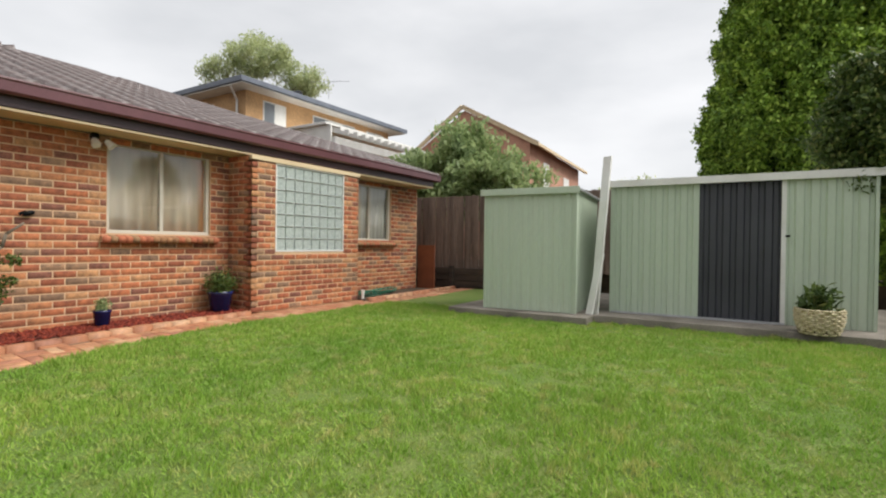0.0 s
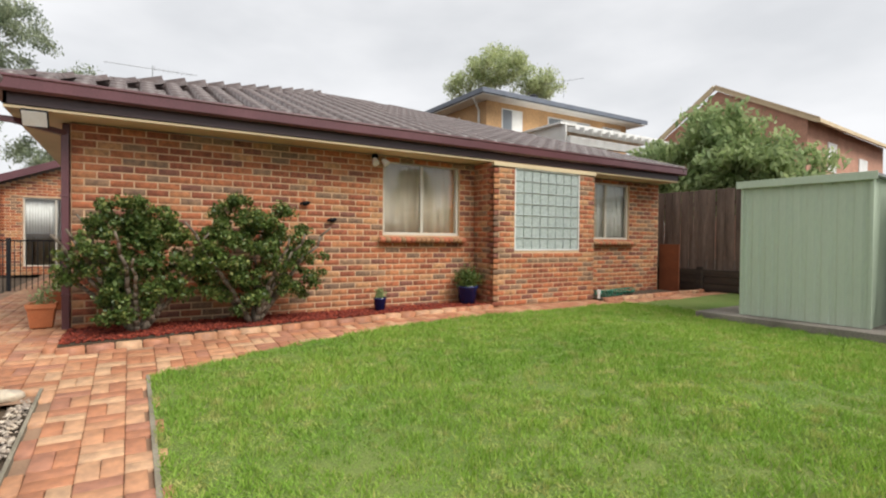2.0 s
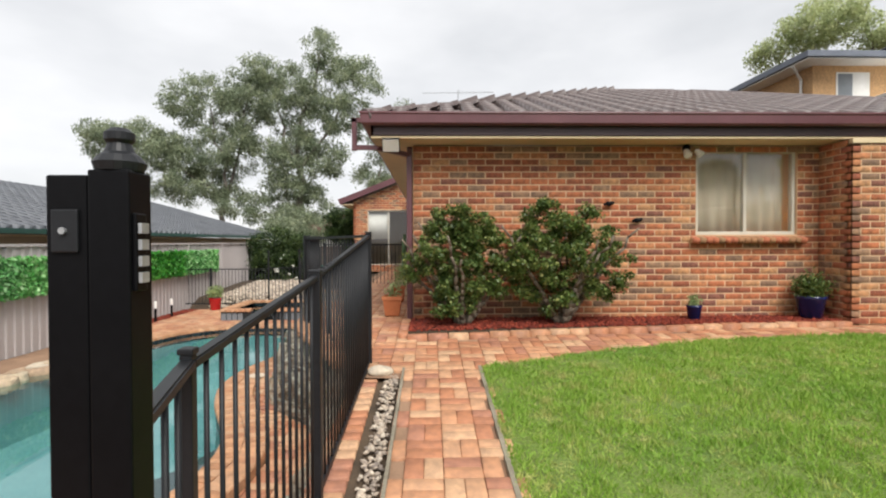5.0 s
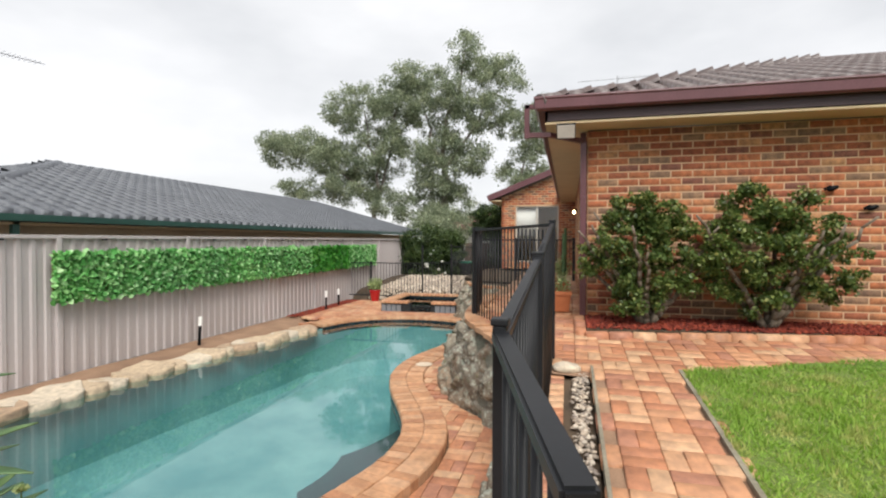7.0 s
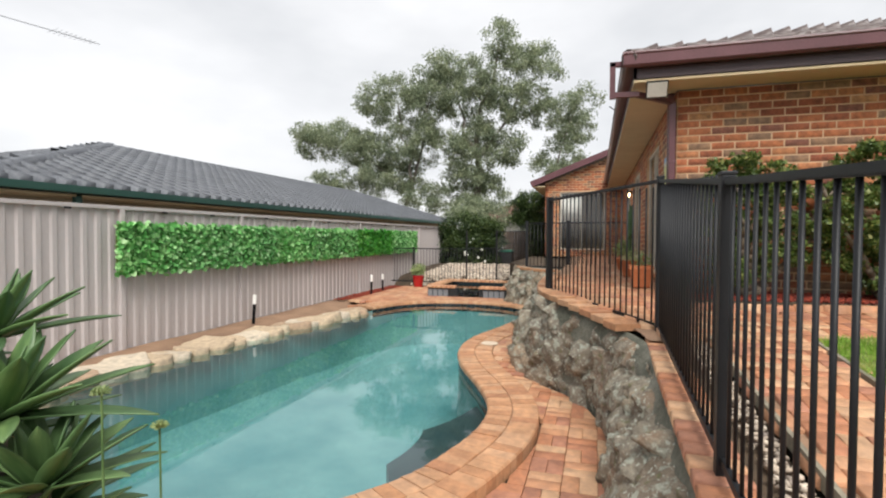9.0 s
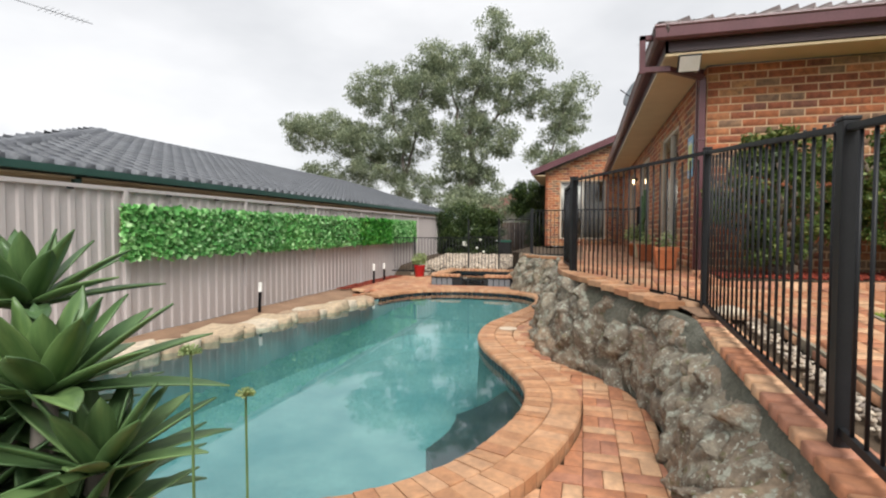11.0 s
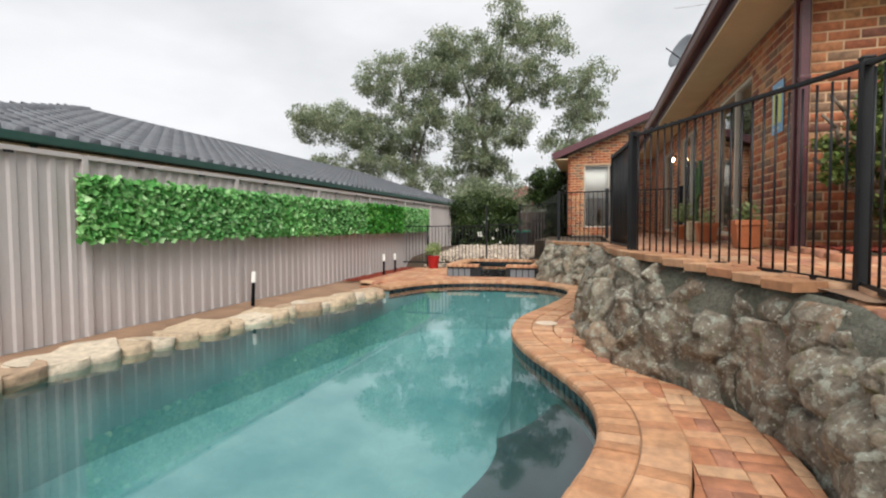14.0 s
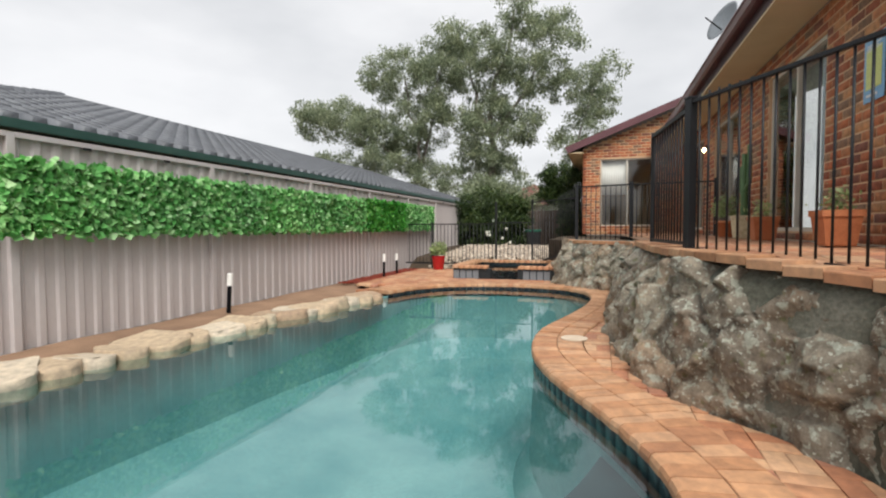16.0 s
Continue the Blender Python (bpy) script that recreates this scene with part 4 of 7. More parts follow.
fence = empty("pool_fence", 0, 0, 0, "charcoal powder-coated tubular pool fence along the terrace edge", "fence")
FP = [(-0.10, -1.44), (1.82, -0.37), (4.05, -0.37), (5.43, -0.37), (6.06, -0.215)]
F_LOW, F_TOP = [-0.02, -0.11, -0.28, -0.40, -0.46], [1.10, 1.11, 0.87, 0.755, 0.73]
for k in range(4):
    fence_panel(fence, FP[k], FP[k + 1], F_LOW[k], F_LOW[k + 1], F_TOP[k], F_TOP[k + 1])
for k, (x, y) in enumerate(FP[:4]):
    fence_post(fence, x, y, (-0.10, -0.24, -0.40, -0.54, -0.58)[k], F_TOP[k] + 0.025, (0.065, 0.055, 0.055, 0.031)[k], turn=30 if k < 1 else 0)

gate = empty("pool_gate", -0.10, -1.44, 0, "charcoal tubular pool gate standing ajar on the terrace", "gate")
for nm, a, b, w, h in (("top_rail", (-0.06, 0.02, 1.08), (-1.36, -0.14, 1.08), 0.04, 0.035), ("bottom_rail", (-0.06, 0.02, 0.02), (-1.36, -0.14, 0.02), 0.03, 0.03)):
    part(nm, bar(a, b, w, h), FENCE_GREY, gate)
for x, y in ((-0.06, 0.02), (-1.36, -0.14)):
    part("stile", box(x - 0.02, y - 0.02, 0.0, x + 0.02, y + 0.02, 1.12, 0.003), FENCE_GREY, gate)
for k in range(1, 14):
    ob = new("baluster", bar_mesh(1.05))
    ob.parent = gate
    ob.matrix_basis = pose(-0.06 - 1.3 * k / 14, 0.02 - 0.16 * k / 14, 0.03)
# taller gate post with its latch beside the walk
latch = empty("gate_latch_post", 6.255, -0.029, -0.50, "tall black gate post with magnetic latch pull on top", "gate post")
part("post", box(-0.0165, -0.0165, 0, 0.0165, 0.0165, 1.615, 0.002), BLACK, latch)
part("pull_rod", lathe([(0.018, 1.615), (0.020, 1.622), (0.0155, 1.628), (0.0115, 1.631), (0.009, 1.638), (0.0115, 1.641), (0.0115, 1.647), (0.0065, 1.651)], 20), FENCE_GREY, latch)
part("latch_body", box(-0.003, 0.0165, 1.516, 0.0125, 0.020, 1.58, 0.0015), BLACK, latch)
for k in range(4):
    part("latch_tooth", box(0.0, 0.0203, 1.523 + 0.0135 * k, 0.0105, 0.0233, 1.5315 + 0.0135 * k), GALVANISED, latch)
part("gate_stile", box(-0.014, -0.051, 0.0, 0.014, -0.0185, 1.611, 0.002), BLACK, latch)
part("striker_plate", box(0.014, -0.0455, 1.548, 0.017, -0.024, 1.583, 0.0015), FENCE_GREY, latch)
part("screw", tube((0.017, -0.035, 1.5655), (0.0198, -0.035, 1.5655), 0.0028), GALVANISED, latch)

fence2 = empty("pool_fence", 0, 0, 0, "charcoal tubular pool fence on the rock wall by the spa", "fence")
for a, b in (((-6.6, -2.56), (-6.25, -1.52)), ((-6.25, -1.52), (-6.0, -0.1))):
    fence_panel(fence2, a, b, -0.12, -0.12, 0.98, 0.98)
for x, y in ((-6.6, -2.56), (-6.25, -1.52), (-6.0, -0.1)):
    fence_post(fence2, x, y, -0.2, 1.02, 0.07)
fence3 = empty("pool_fence", 0, 0, 0, "dark tubular pool fence with gate at the far end", "fence")
for a, b, h in (((-8.5, -7.1), (-8.5, -4.63), 0.25), ((-8.5, -4.63), (-8.5, -3.71), 0.28), ((-8.5, -3.71), (-7.0, -2.6), 0.78)):
    fence_panel(fence3, a, b, -0.78, -0.78 if a[1] < -3.8 else -0.3, h, h)
for (x, y), h in (((-8.5, -6.35), 0.28), ((-8.5, -4.63), 0.80), ((-8.5, -3.71), 0.83)):
    fence_post(fence3, x, y, -0.9, h, 0.045)


# ---- sheet steel boundary fence ----
def ribbed_sheet(w, h, pitch=0.19, depth=0.020, lean=0.0):
    """A ribbed steel sheet, standing in the xz plane."""
    prof, u = [], 0.0
    while u < w - 1e-6:
        for du, d in ((0.0, 0.0), (0.30, 0.0), (0.42, depth), (0.72, depth), (0.84, 0.0)):
            if u + du * pitch <= w:
                prof.append((u + du * pitch, d))
        u += pitch
    prof.append((w, 0.0))
    bm = bmesh.new()
    rings = [[bm.verts.new((x, y + o, z)) for x, y in prof for o in (0,)] for z, o in ((0, 0), (h, 0))]
    for k in range(len(prof) - 1):
        bm.faces.new((rings[0][k], rings[0][k + 1], rings[1][k + 1], rings[1][k]))
    return bm


boundary = empty("steel_fence", 0, -7.2, 0, "warm grey ribbed sheet steel boundary fence", "fence")
sheet = None
PANEL = 2.47
for k in range(-2, 7):
    x0 = 0.97 - PANEL * k
    if sheet is None:
        sheet = part("sheet", ribbed_sheet(PANEL - 0.06, 2.0), COLORBOND, boundary)
        sm = sheet.modifiers.new("thickness", "SOLIDIFY")
        sm.thickness = 0.003
        ob = sheet
    else:
        ob = sheet.copy()
        scene.collection.objects.link(ob)
    ob.matrix_basis = pose(x0 + 0.03 - PANEL, -0.02, -0.98)
    part("post", box(x0 - 0.035, -0.04, -1.06, x0 + 0.035, 0.035, 1.03, 0.004), COLORBOND, boundary)
    part("top_rail", box(x0 - PANEL + 0.036, -0.038, 0.985, x0 - 0.036, 0.034, 1.035, 0.004), COLORBOND, boundary)
    part("bottom_rail", box(x0 - PANEL + 0.036, -0.03, -1.05, x0 - 0.036, 0.03, -0.985, 0.003), CONCRETE, boundary)
    for u in (0.7, 1.7):
        part("clip", box(x0 - u - 0.04, 0.034, 0.96, x0 - u + 0.04, 0.06, 0.985, 0.004), FENCE_GREY, boundary)


# ---- leaves ----
def leaf_mesh(centres, size, aspect=0.5, flat=0.0, droop=0.0, spread=0.35, face=None):
    """Rhombic leaves, folded a little along the midrib, at the given centres."""
    n = len(centres)
    d = rng.normal(size=(n, 3))
    d[:, 2] = d[:, 2] * (1 - flat) - droop
    d /= np.linalg.norm(d, axis=1)[:, None]
    up = rng.normal(size=(n, 3)) * spread + np.array([0, 0, 1.0]) if face is None else rng.normal(size=(n, 3)) * spread + np.array(face)
    s = np.cross(d, up)
    s /= np.linalg.norm(s, axis=1)[:, None] + 1e-9
    nrm = np.cross(s, d)
    L = (size * (0.6 + 0.7 * rng.random(n)))[:, None]
    W = L * aspect
    v = np.empty((n, 4, 3))
    v[:, 0] = centres - d * L * 0.5
    v[:, 1] = centres + s * W * 0.5 - d * L * 0.05 + nrm * W * 0.14
    v[:, 2] = centres + d * L * 0.5
    v[:, 3] = centres - s * W * 0.5 - d * L * 0.05 + nrm * W * 0.14
    return mesh_of("leaves", v.reshape(-1, 3), np.arange(n * 4).reshape(-1, 4))


def blob_points(blobs, per):
    """Leaf places in uneven clumps: denser towards the skin of each blob."""
    out = []
    for (cx, cy, cz), (rx, ry, rz), w in blobs:
        n = max(8, int(per * w))
        d = rng.normal(size=(n, 3))
        d /= np.linalg.norm(d, axis=1)[:, None]
        r = rng.random(n) ** 0.42 * (1 + 0.18 * rng.normal(size=n))
        out.append(np.array([cx, cy, cz]) + d * r[:, None] * np.array([rx, ry, rz]))
    return np.concatenate(out)


def limb(a, b, r0, r1, bm, bend=0.12, n=5):
    """A tapered, crooked limb."""
    a, b = Vector(a), Vector(b)
    L = (b - a).length
    pts = [a.lerp(b, k / n) + (Vector((rng.normal(), rng.normal(), rng.normal() * 0.4)) * L * bend * 0.25 if 0 < k < n else Vector((0, 0, 0))) for k in range(n + 1)]
    for k in range(n):
        tube(pts[k], pts[k + 1], r0 + (r1 - r0) * k / n, r0 + (r1 - r0) * (k + 1) / n, 7, bm)


def tree(name, base, stems, clumps, leaf, label, leaf_mat, bark, per=260, aspect=0.4, droop=0.0, trunk_r=0.2, spread=0.6, category="tree"):
    """stems: limb tips as offsets; clumps: (offset, radii, weight)."""
    top = empty(name, *base, label, category)
    for k, (a, b, r0, r1) in enumerate(stems):
        bm = bmesh.new()
        limb(a, b, r0, r1, bm)
        part("limb" if k else "trunk", bm, bark, top, smooth=True)
    place("crown", leaf_mesh(blob_points(clumps, per), leaf, aspect, 0.0, droop, spread), leaf_mat, top)
    return top


def clump_cloud(parts, count, size, seed):
    """Small clumps scattered inside a few large shapes, with gaps."""
    r = np.random.default_rng(seed)
    out = []
    for (cx, cy, cz), (rx, ry, rz), share in parts:
        for _ in range(int(count * share)):
            d = r.normal(size=3)
            d /= np.linalg.norm(d)
            q = 1.02 * r.random() ** 0.34
            s = size * (0.6 + 0.9 * r.random())
            out.append(((cx + d[0] * rx * q, cy + d[1] * ry * q, cz + d[2] * rz * q), (s, s, s * 0.75), (s / size) ** 2))
    return out


# tall gum behind the pool
GX = -30
gum_parts = [((GX, -21.4, 8.3), (2.4, 3.2, 1.7), 0.077), ((GX, -23.4, 8.7), (2.4, 1.5, 1.1), 0.023), ((GX, -18.1, 7.1), (2.4, 2.4, 1.8), 0.061), ((GX, -15.7, 11), (2.4, 2.8, 1.9), 0.075), ((GX, -13, 11.3), (2.4, 1.8, 2.3), 0.059), ((GX, -9.5, 11.1), (2.4, 2.7, 2.6), 0.099), ((GX, -7.6, 14.6), (2.4, 1.5, 1.7), 0.036), ((GX, -4.9, 12.5), (2.4, 1.7, 1.5), 0.036), ((GX, -5.7, 10), (2.4, 1.9, 1.7), 0.046), ((GX, -2.6, 9), (2.4, 2, 2.1), 0.059), ((GX, -3.5, 5.9), (2.4, 1.8, 1.5), 0.038), ((GX, -9.9, 6.9), (2.4, 2.2, 2.8), 0.087), ((GX, -9.5, 3.6), (2.4, 2.5, 1.9), 0.067), ((GX, -16.2, 5.2), (2.4, 2.6, 1.4), 0.051), ((GX, -14.1, 7.8), (2.4, 2.2, 1.9), 0.059), ((GX, -20.4, 5), (2.4, 2.6, 0.9), 0.033), ((GX, -7.5, 7.3), (2.4, 1.6, 1.6), 0.036), ((GX, -11.6, 13.2), (2.4, 1.3, 1.2), 0.022), ((GX, -13.4, 3.6), (2.4, 2.2, 1.1), 0.034)]
stems = [((0, -15, -2), (0, -14.4, 4.4), 0.22, 0.17), ((0, -14.4, 4.4), (0, -20.5, 8.0), 0.12, 0.04), ((0, -14.4, 4.4), (0, -15.6, 11), 0.13, 0.04), ((0, -14.4, 4.4), (0, -12.6, 12), 0.12, 0.04), ((0, -9.6, -2), (0, -9.4, 7), 0.32, 0.2), ((0, -9.4, 7), (0, -7.7, 14.8), 0.18, 0.05), ((0, -9.4, 6), (0, -5, 12), 0.14, 0.04), ((0, -5.4, -2), (0, -3.6, 5.4), 0.12, 0.07), ((0, -3.6, 5.4), (0, -2.6, 9), 0.07, 0.03), ((0, -9.4, 7), (0, -11.6, 13), 0.12, 0.04)]
tree("gum_tree", (GX, 0, -0.6), [((a[0], a[1], a[2] + 0.6), (b[0], b[1], b[2] + 0.6), r, q) for a, b, r, q in stems], [((c[0] - GX, c[1], c[2] + 0.6), r, w) for c, r, w in clump_cloud(gum_parts, 950, 0.55, 3)], 0.24, "tall grey-green gum tree with pale forked trunks", LEAF_GUM, BARK, per=112, aspect=0.32, droop=0.9)

# low trees and hedges beyond the far fence
tree("shrub", (-14.5, -6.05, -1.0), [((0, 0, 0), (0, 0.3, 1.4), 0.09, 0.04), ((0, 0.3, 0.6), (0, -0.8, 1.6), 0.06, 0.03)], clump_cloud([((0, 0.0, 1.55), (1.1, 1.42, 1.12), 0.5), ((0, -0.2, 0.8), (1.1, 1.2, 0.8), 0.3), ((0, 0.75, 1.2), (1.0, 0.75, 1.1), 0.2)], 330, 0.27, 5), 0.085, "dense clipped green shrub with a few white flowers", LEAF_HEDGE, BARK_DARK, per=190, aspect=0.5, category="shrub")
tree("shrub", (-15.5, -3.6, -1.0), [((0, 0.3, 0), (0, 0.1, 2.4), 0.09, 0.04)], clump_cloud([((0, 0.05, 2.75), (0.9, 0.85, 0.85), 0.6), ((0, 0.5, 1.5), (0.8, 0.5, 1.0), 0.4)], 150, 0.24, 6), 0.09, "dark green bushy shrub behind the wing", LEAF_HEDGE, BARK_DARK, per=150, aspect=0.5, category="shrub")
tree("tree", (-26, -5.4, -1.1), [((0, 0, 0), (0, 0, 2.4), 0.12, 0.05)], clump_cloud([((0, -2.5, 3.0), (2, 3.0, 1.2), 0.6), ((0, 2.0, 2.8), (2, 2.5, 1.0), 0.4)], 90, 0.5, 7), 0.22, "low mixed green foliage behind the gum tree", LEAF_GUM, BARK_DARK, per=80)
# trees by the sheds
def conifer(base, height, wide, tufts, label):
    """A dense cypress: upturned sprays all over a column, and dark leaves within that paint the shade of the gaps."""
    top = empty("conifer", *base, label, "tree")
    bm = bmesh.new()
    limb((0, 0, 0), (0.15, 0, height * 0.95), 0.14, 0.03, bm, 0.04)
    part("trunk", bm, BARK_DARK, top, smooth=True)
    r = np.random.default_rng(8)
    out, a0 = [], 6.283 * r.random(60000)
    for k in range(tufts):
        z = 0.5 + (height - 0.6) * r.random()
        a = 6.283 * r.random()
        swell = 1 + 0.16 * noise.noise((math.cos(a) * 1.6, math.sin(a) * 1.6, z * 0.8))
        R = wide * swell * (1 - max(0.0, z / height - 0.25) ** 1.8) * (0.95 if k % 4 else 0.72)
        o, size = np.array([math.cos(a), math.sin(a), 0.9]), 0.20 + 0.18 * r.random()
        n = int(120 * (size / 0.24) ** 2)
        q = r.random(n) ** 0.6
        side = r.normal(size=(n, 3)) * (0.30 * size * (1.25 - 0.7 * q))[:, None]
        out.append(np.array([R * math.cos(a), R * math.sin(a), z]) + o * (q * size * 1.15)[:, None] + side)
    place("crown", leaf_mesh(np.concatenate(out), 0.10, 0.42, 0.0, -0.5, 1.2), LEAF_CONIFER, top)
    # dark-coloured core leaves: shade between the sprays, put into the leaf colour
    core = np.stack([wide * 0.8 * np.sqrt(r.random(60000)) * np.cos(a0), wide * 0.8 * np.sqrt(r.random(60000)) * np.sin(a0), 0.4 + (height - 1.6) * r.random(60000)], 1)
    place("shade_foliage", leaf_mesh(core, 0.13, 0.5, 0.0, 0.0, 1.2), LEAF_DARK, top)
    return top


conifer((7.75, 13.0, 0), 9.6, 1.62, 2600, "tall dense bright green cypress behind the garden shed")
tree("shrub", (7.98, 8.75, 0.05), [((0, 0, 0), (0.05, 0.0, 2.0), 0.05, 0.03), ((0.05, 0.0, 1.6), (-0.3, -0.1, 2.5), 0.03, 0.015)], clump_cloud([((0.12, 0.0, 2.45), (0.72, 0.6, 0.95), 1.0)], 260, 0.17, 9), 0.07, "overhanging dark green shrub with yellowish tips", LEAF_BUSH, BARK_DARK, per=110, aspect=0.5, category="shrub")
mid = [((-0.5, 0, 3.2), (1.9, 1.5, 1.4), 0.45), ((1.5, 0, 2.9), (1.7, 1.4, 1.1), 0.3), ((0.4, 0, 4.4), (0.9, 0.8, 0.8), 0.12), ((-2.2, 0, 2.6), (1.1, 1.0, 0.9), 0.13)]
tree("tree", (-1.9, 15.4, 0), [((0, 0, 0), (0, 0, 2.4), 0.12, 0.09), ((0, 0, 2.0), (-1.6, 0, 3.6), 0.06, 0.02), ((0, 0, 2.0), (1.6, 0.2, 3.4), 0.06, 0.02), ((0, 0, 2.2), (0.4, 0, 4.6), 0.05, 0.015)], clump_cloud(mid, 240, 0.40, 10), 0.24, "leafy green tree with drooping broad leaves behind the fence", LEAF_LIGHT, BARK_DARK, per=70, aspect=0.4, droop=0.7)
tree("tree", (2.6, 21.0, 0), [((0, 0, 0), (0, 0, 2.0), 0.1, 0.05)], clump_cloud([((0, 0, 2.7), (1.6, 1.2, 0.9), 1.0)], 50, 0.4, 11), 0.2, "low light green tree beyond the sheds", LEAF_PALE, BARK_DARK, per=70)
back = [((0, -1.0, 18.6), (3.0, 3.0, 1.9), 0.6), ((2.6, 2.0, 17.0), (2.0, 2.4, 1.4), 0.25), ((-2.5, -3.6, 17.0), (1.6, 1.8, 1.2), 0.15)]
tree("gum_tree", (-34, 33.5, 0), [((0, 0, 0), (0, 0, 16), 0.4, 0.25), ((0, 0, 14), (2.4, 2.0, 17), 0.16, 0.05), ((0, 0, 14), (-2.4, -3, 17), 0.16, 0.05)], clump_cloud(back, 170, 0.75, 12), 0.34, "pale green rounded gum crown above the neighbouring roof", LEAF_PALE, BARK, per=70, aspect=0.4)


# ---- jade bushes against the house ----
def jade_bush(x, y, w, h, seed, label):
    r = np.random.default_rng(seed)
    z0 = 0.04
    stems, clumps = [], []
    for k in range(9):
        a = r.random() * 6.283
        tip = (0.28 * math.cos(a) * w, 0.52 * math.sin(a) * w, h * (0.45 + 0.4 * r.random()))
        mid_p = (tip[0] * 0.35, tip[1] * 0.45, tip[2] * 0.45)
        stems += [((0.04 * math.cos(a), 0.05 * math.sin(a), 0), mid_p, 0.035, 0.026), (mid_p, tip, 0.026, 0.012)]
    for (cx, cy, cz), (rx, ry, rz), share in (((0.05, 0, h * 0.52), (0.30, w * 0.50, h * 0.32), 0.6), ((0.02, -0.05 * w, h * 0.80), (0.22, w * 0.30, h * 0.20), 0.25), ((0.08, 0.0, h * 0.25), (0.26, w * 0.42, h * 0.18), 0.15)):
        clumps += clump_cloud([((cx, cy, cz), (rx, ry, rz), share)], 190, 0.085, seed + int(share * 100))
    return tree("shrub", (x, y, z0), stems, clumps, 0.048, label, LEAF_BUSH, BARK_DARK, per=75, aspect=0.62, category="shrub", spread=0.8)


jade_bush(0.50, 0.62, 1.45, 1.50, 21, "rounded jade shrub with glossy leaves in the mulch bed")
jade_bush(0.48, 1.84, 1.85, 1.52, 22, "broad jade shrub with bare grey stems in the mulch bed")


# ---- artificial ivy panels on the boundary fence ----
IVY_X0, IVY_X1 = 1.13, -10.7
n_ivy = 5
for k in range(n_ivy):
    w = (IVY_X0 - IVY_X1) / n_ivy
    x1 = IVY_X0 - w * k
    panel = empty("ivy_panel", x1 - w / 2, -7.12, 0.09, "artificial ivy screen panel hung on the steel fence", "ivy screen", "ivy panels")
    cnt = 3000
    c = np.stack([(rng.random(cnt) - 0.5) * (w + 0.03), 0.02 + 0.075 * rng.random(cnt), 0.70 * rng.random(cnt) + 0.02 * rng.normal(size=cnt)], 1)
    place("leaves", leaf_mesh(c, 0.088, 0.85, 0.3, 0.25, 0.55, (0, 1.0, 0.35)), LEAF_IVY_DARK if k == 3 else LEAF_IVY, panel)
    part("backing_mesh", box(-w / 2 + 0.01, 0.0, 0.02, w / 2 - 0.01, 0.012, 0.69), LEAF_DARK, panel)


# ---- bollard lights, pots ----
def bollard(x, y, z, h, lean, label):
    top = empty("garden_light", x, y, z, label, "garden light", "garden lights")
    top.matrix_basis = pose(x, y, z, 0, lean, 0)
    part("stem", tube((0, 0, 0), (0, 0, h * 0.68), 0.028, sides=14), BLACK, top)
    part("lens", lathe([(0.034, h * 0.68), (0.036, h * 0.70), (0.036, h * 0.97), (0.03, h)], 16), WHITE, top)


bollard(-1.30, -6.78, -0.96, 0.52, -5, "black garden light with white lens tilting by the fence")
bollard(-5.95, -6.62, -0.96, 0.55, -3, "black garden light with white lens by the fence")
bollard(-7.0, -6.75, -0.96, 0.50, 0, "slim white garden light by the fence")


def pot(name, x, y, z, profile, material, label, soil_r, soil_z, square=False):
    top = empty(name, x, y, z, label, "plant pot")
    part("pot", lathe(profile, 4 if square else 30), material, top, smooth=not square, m=pose(0, 0, 0, 0, 0, 45 if square else 0))
    part("soil", tube((0, 0, soil_z - 0.02), (0, 0, soil_z), soil_r, sides=20), SOIL, top)
    return top


def foliage(top, cz, r, count, size, mat, aspect=0.4, label="", droop=0.0, tall=1.0):
    pts = blob_points([((0, 0, cz), (r, r, r * tall), 1.0)], count)
    pts[:, 2] = np.maximum(pts[:, 2], cz - r * 0.5)
    place("plant", leaf_mesh(pts, size, aspect, 0.0, droop, 0.7), mat, top, label)["kind"] = "stuff"


p = pot("plant_pot", 0.30, 3.62, 0.05, [(0.062, 0), (0.075, 0.01), (0.092, 0.15), (0.098, 0.155), (0.098, 0.175), (0.088, 0.175), (0.08, 0.14)], BLUE_GLAZE, "small cobalt blue glazed pot with a sprouting plant", 0.08, 0.15)
foliage(p, 0.23, 0.085, 260, 0.045, LEAF_LIGHT, 0.4)
p = pot("plant_pot", 0.26, 5.18, 0.05, [(0.11, 0), (0.13, 0.012), (0.165, 0.24), (0.178, 0.25), (0.178, 0.285), (0.16, 0.285), (0.15, 0.22)], BLUE_GLAZE, "large cobalt blue glazed pot with a bushy succulent", 0.15, 0.25)
foliage(p, 0.40, 0.22, 1500, 0.042, LEAF_BUSH, 0.6, tall=0.85)
p = pot("plant_pot", -8.1, -6.05, -0.93, [(0.12, 0), (0.13, 0.01), (0.17, 0.34), (0.18, 0.36), (0.165, 0.36), (0.15, 0.3)], RED_GLAZE, "bright red glazed pot with a leafy green plant", 0.15, 0.32)
foliage(p, 0.52, 0.22, 500, 0.10, LEAF_LIGHT, 0.3)
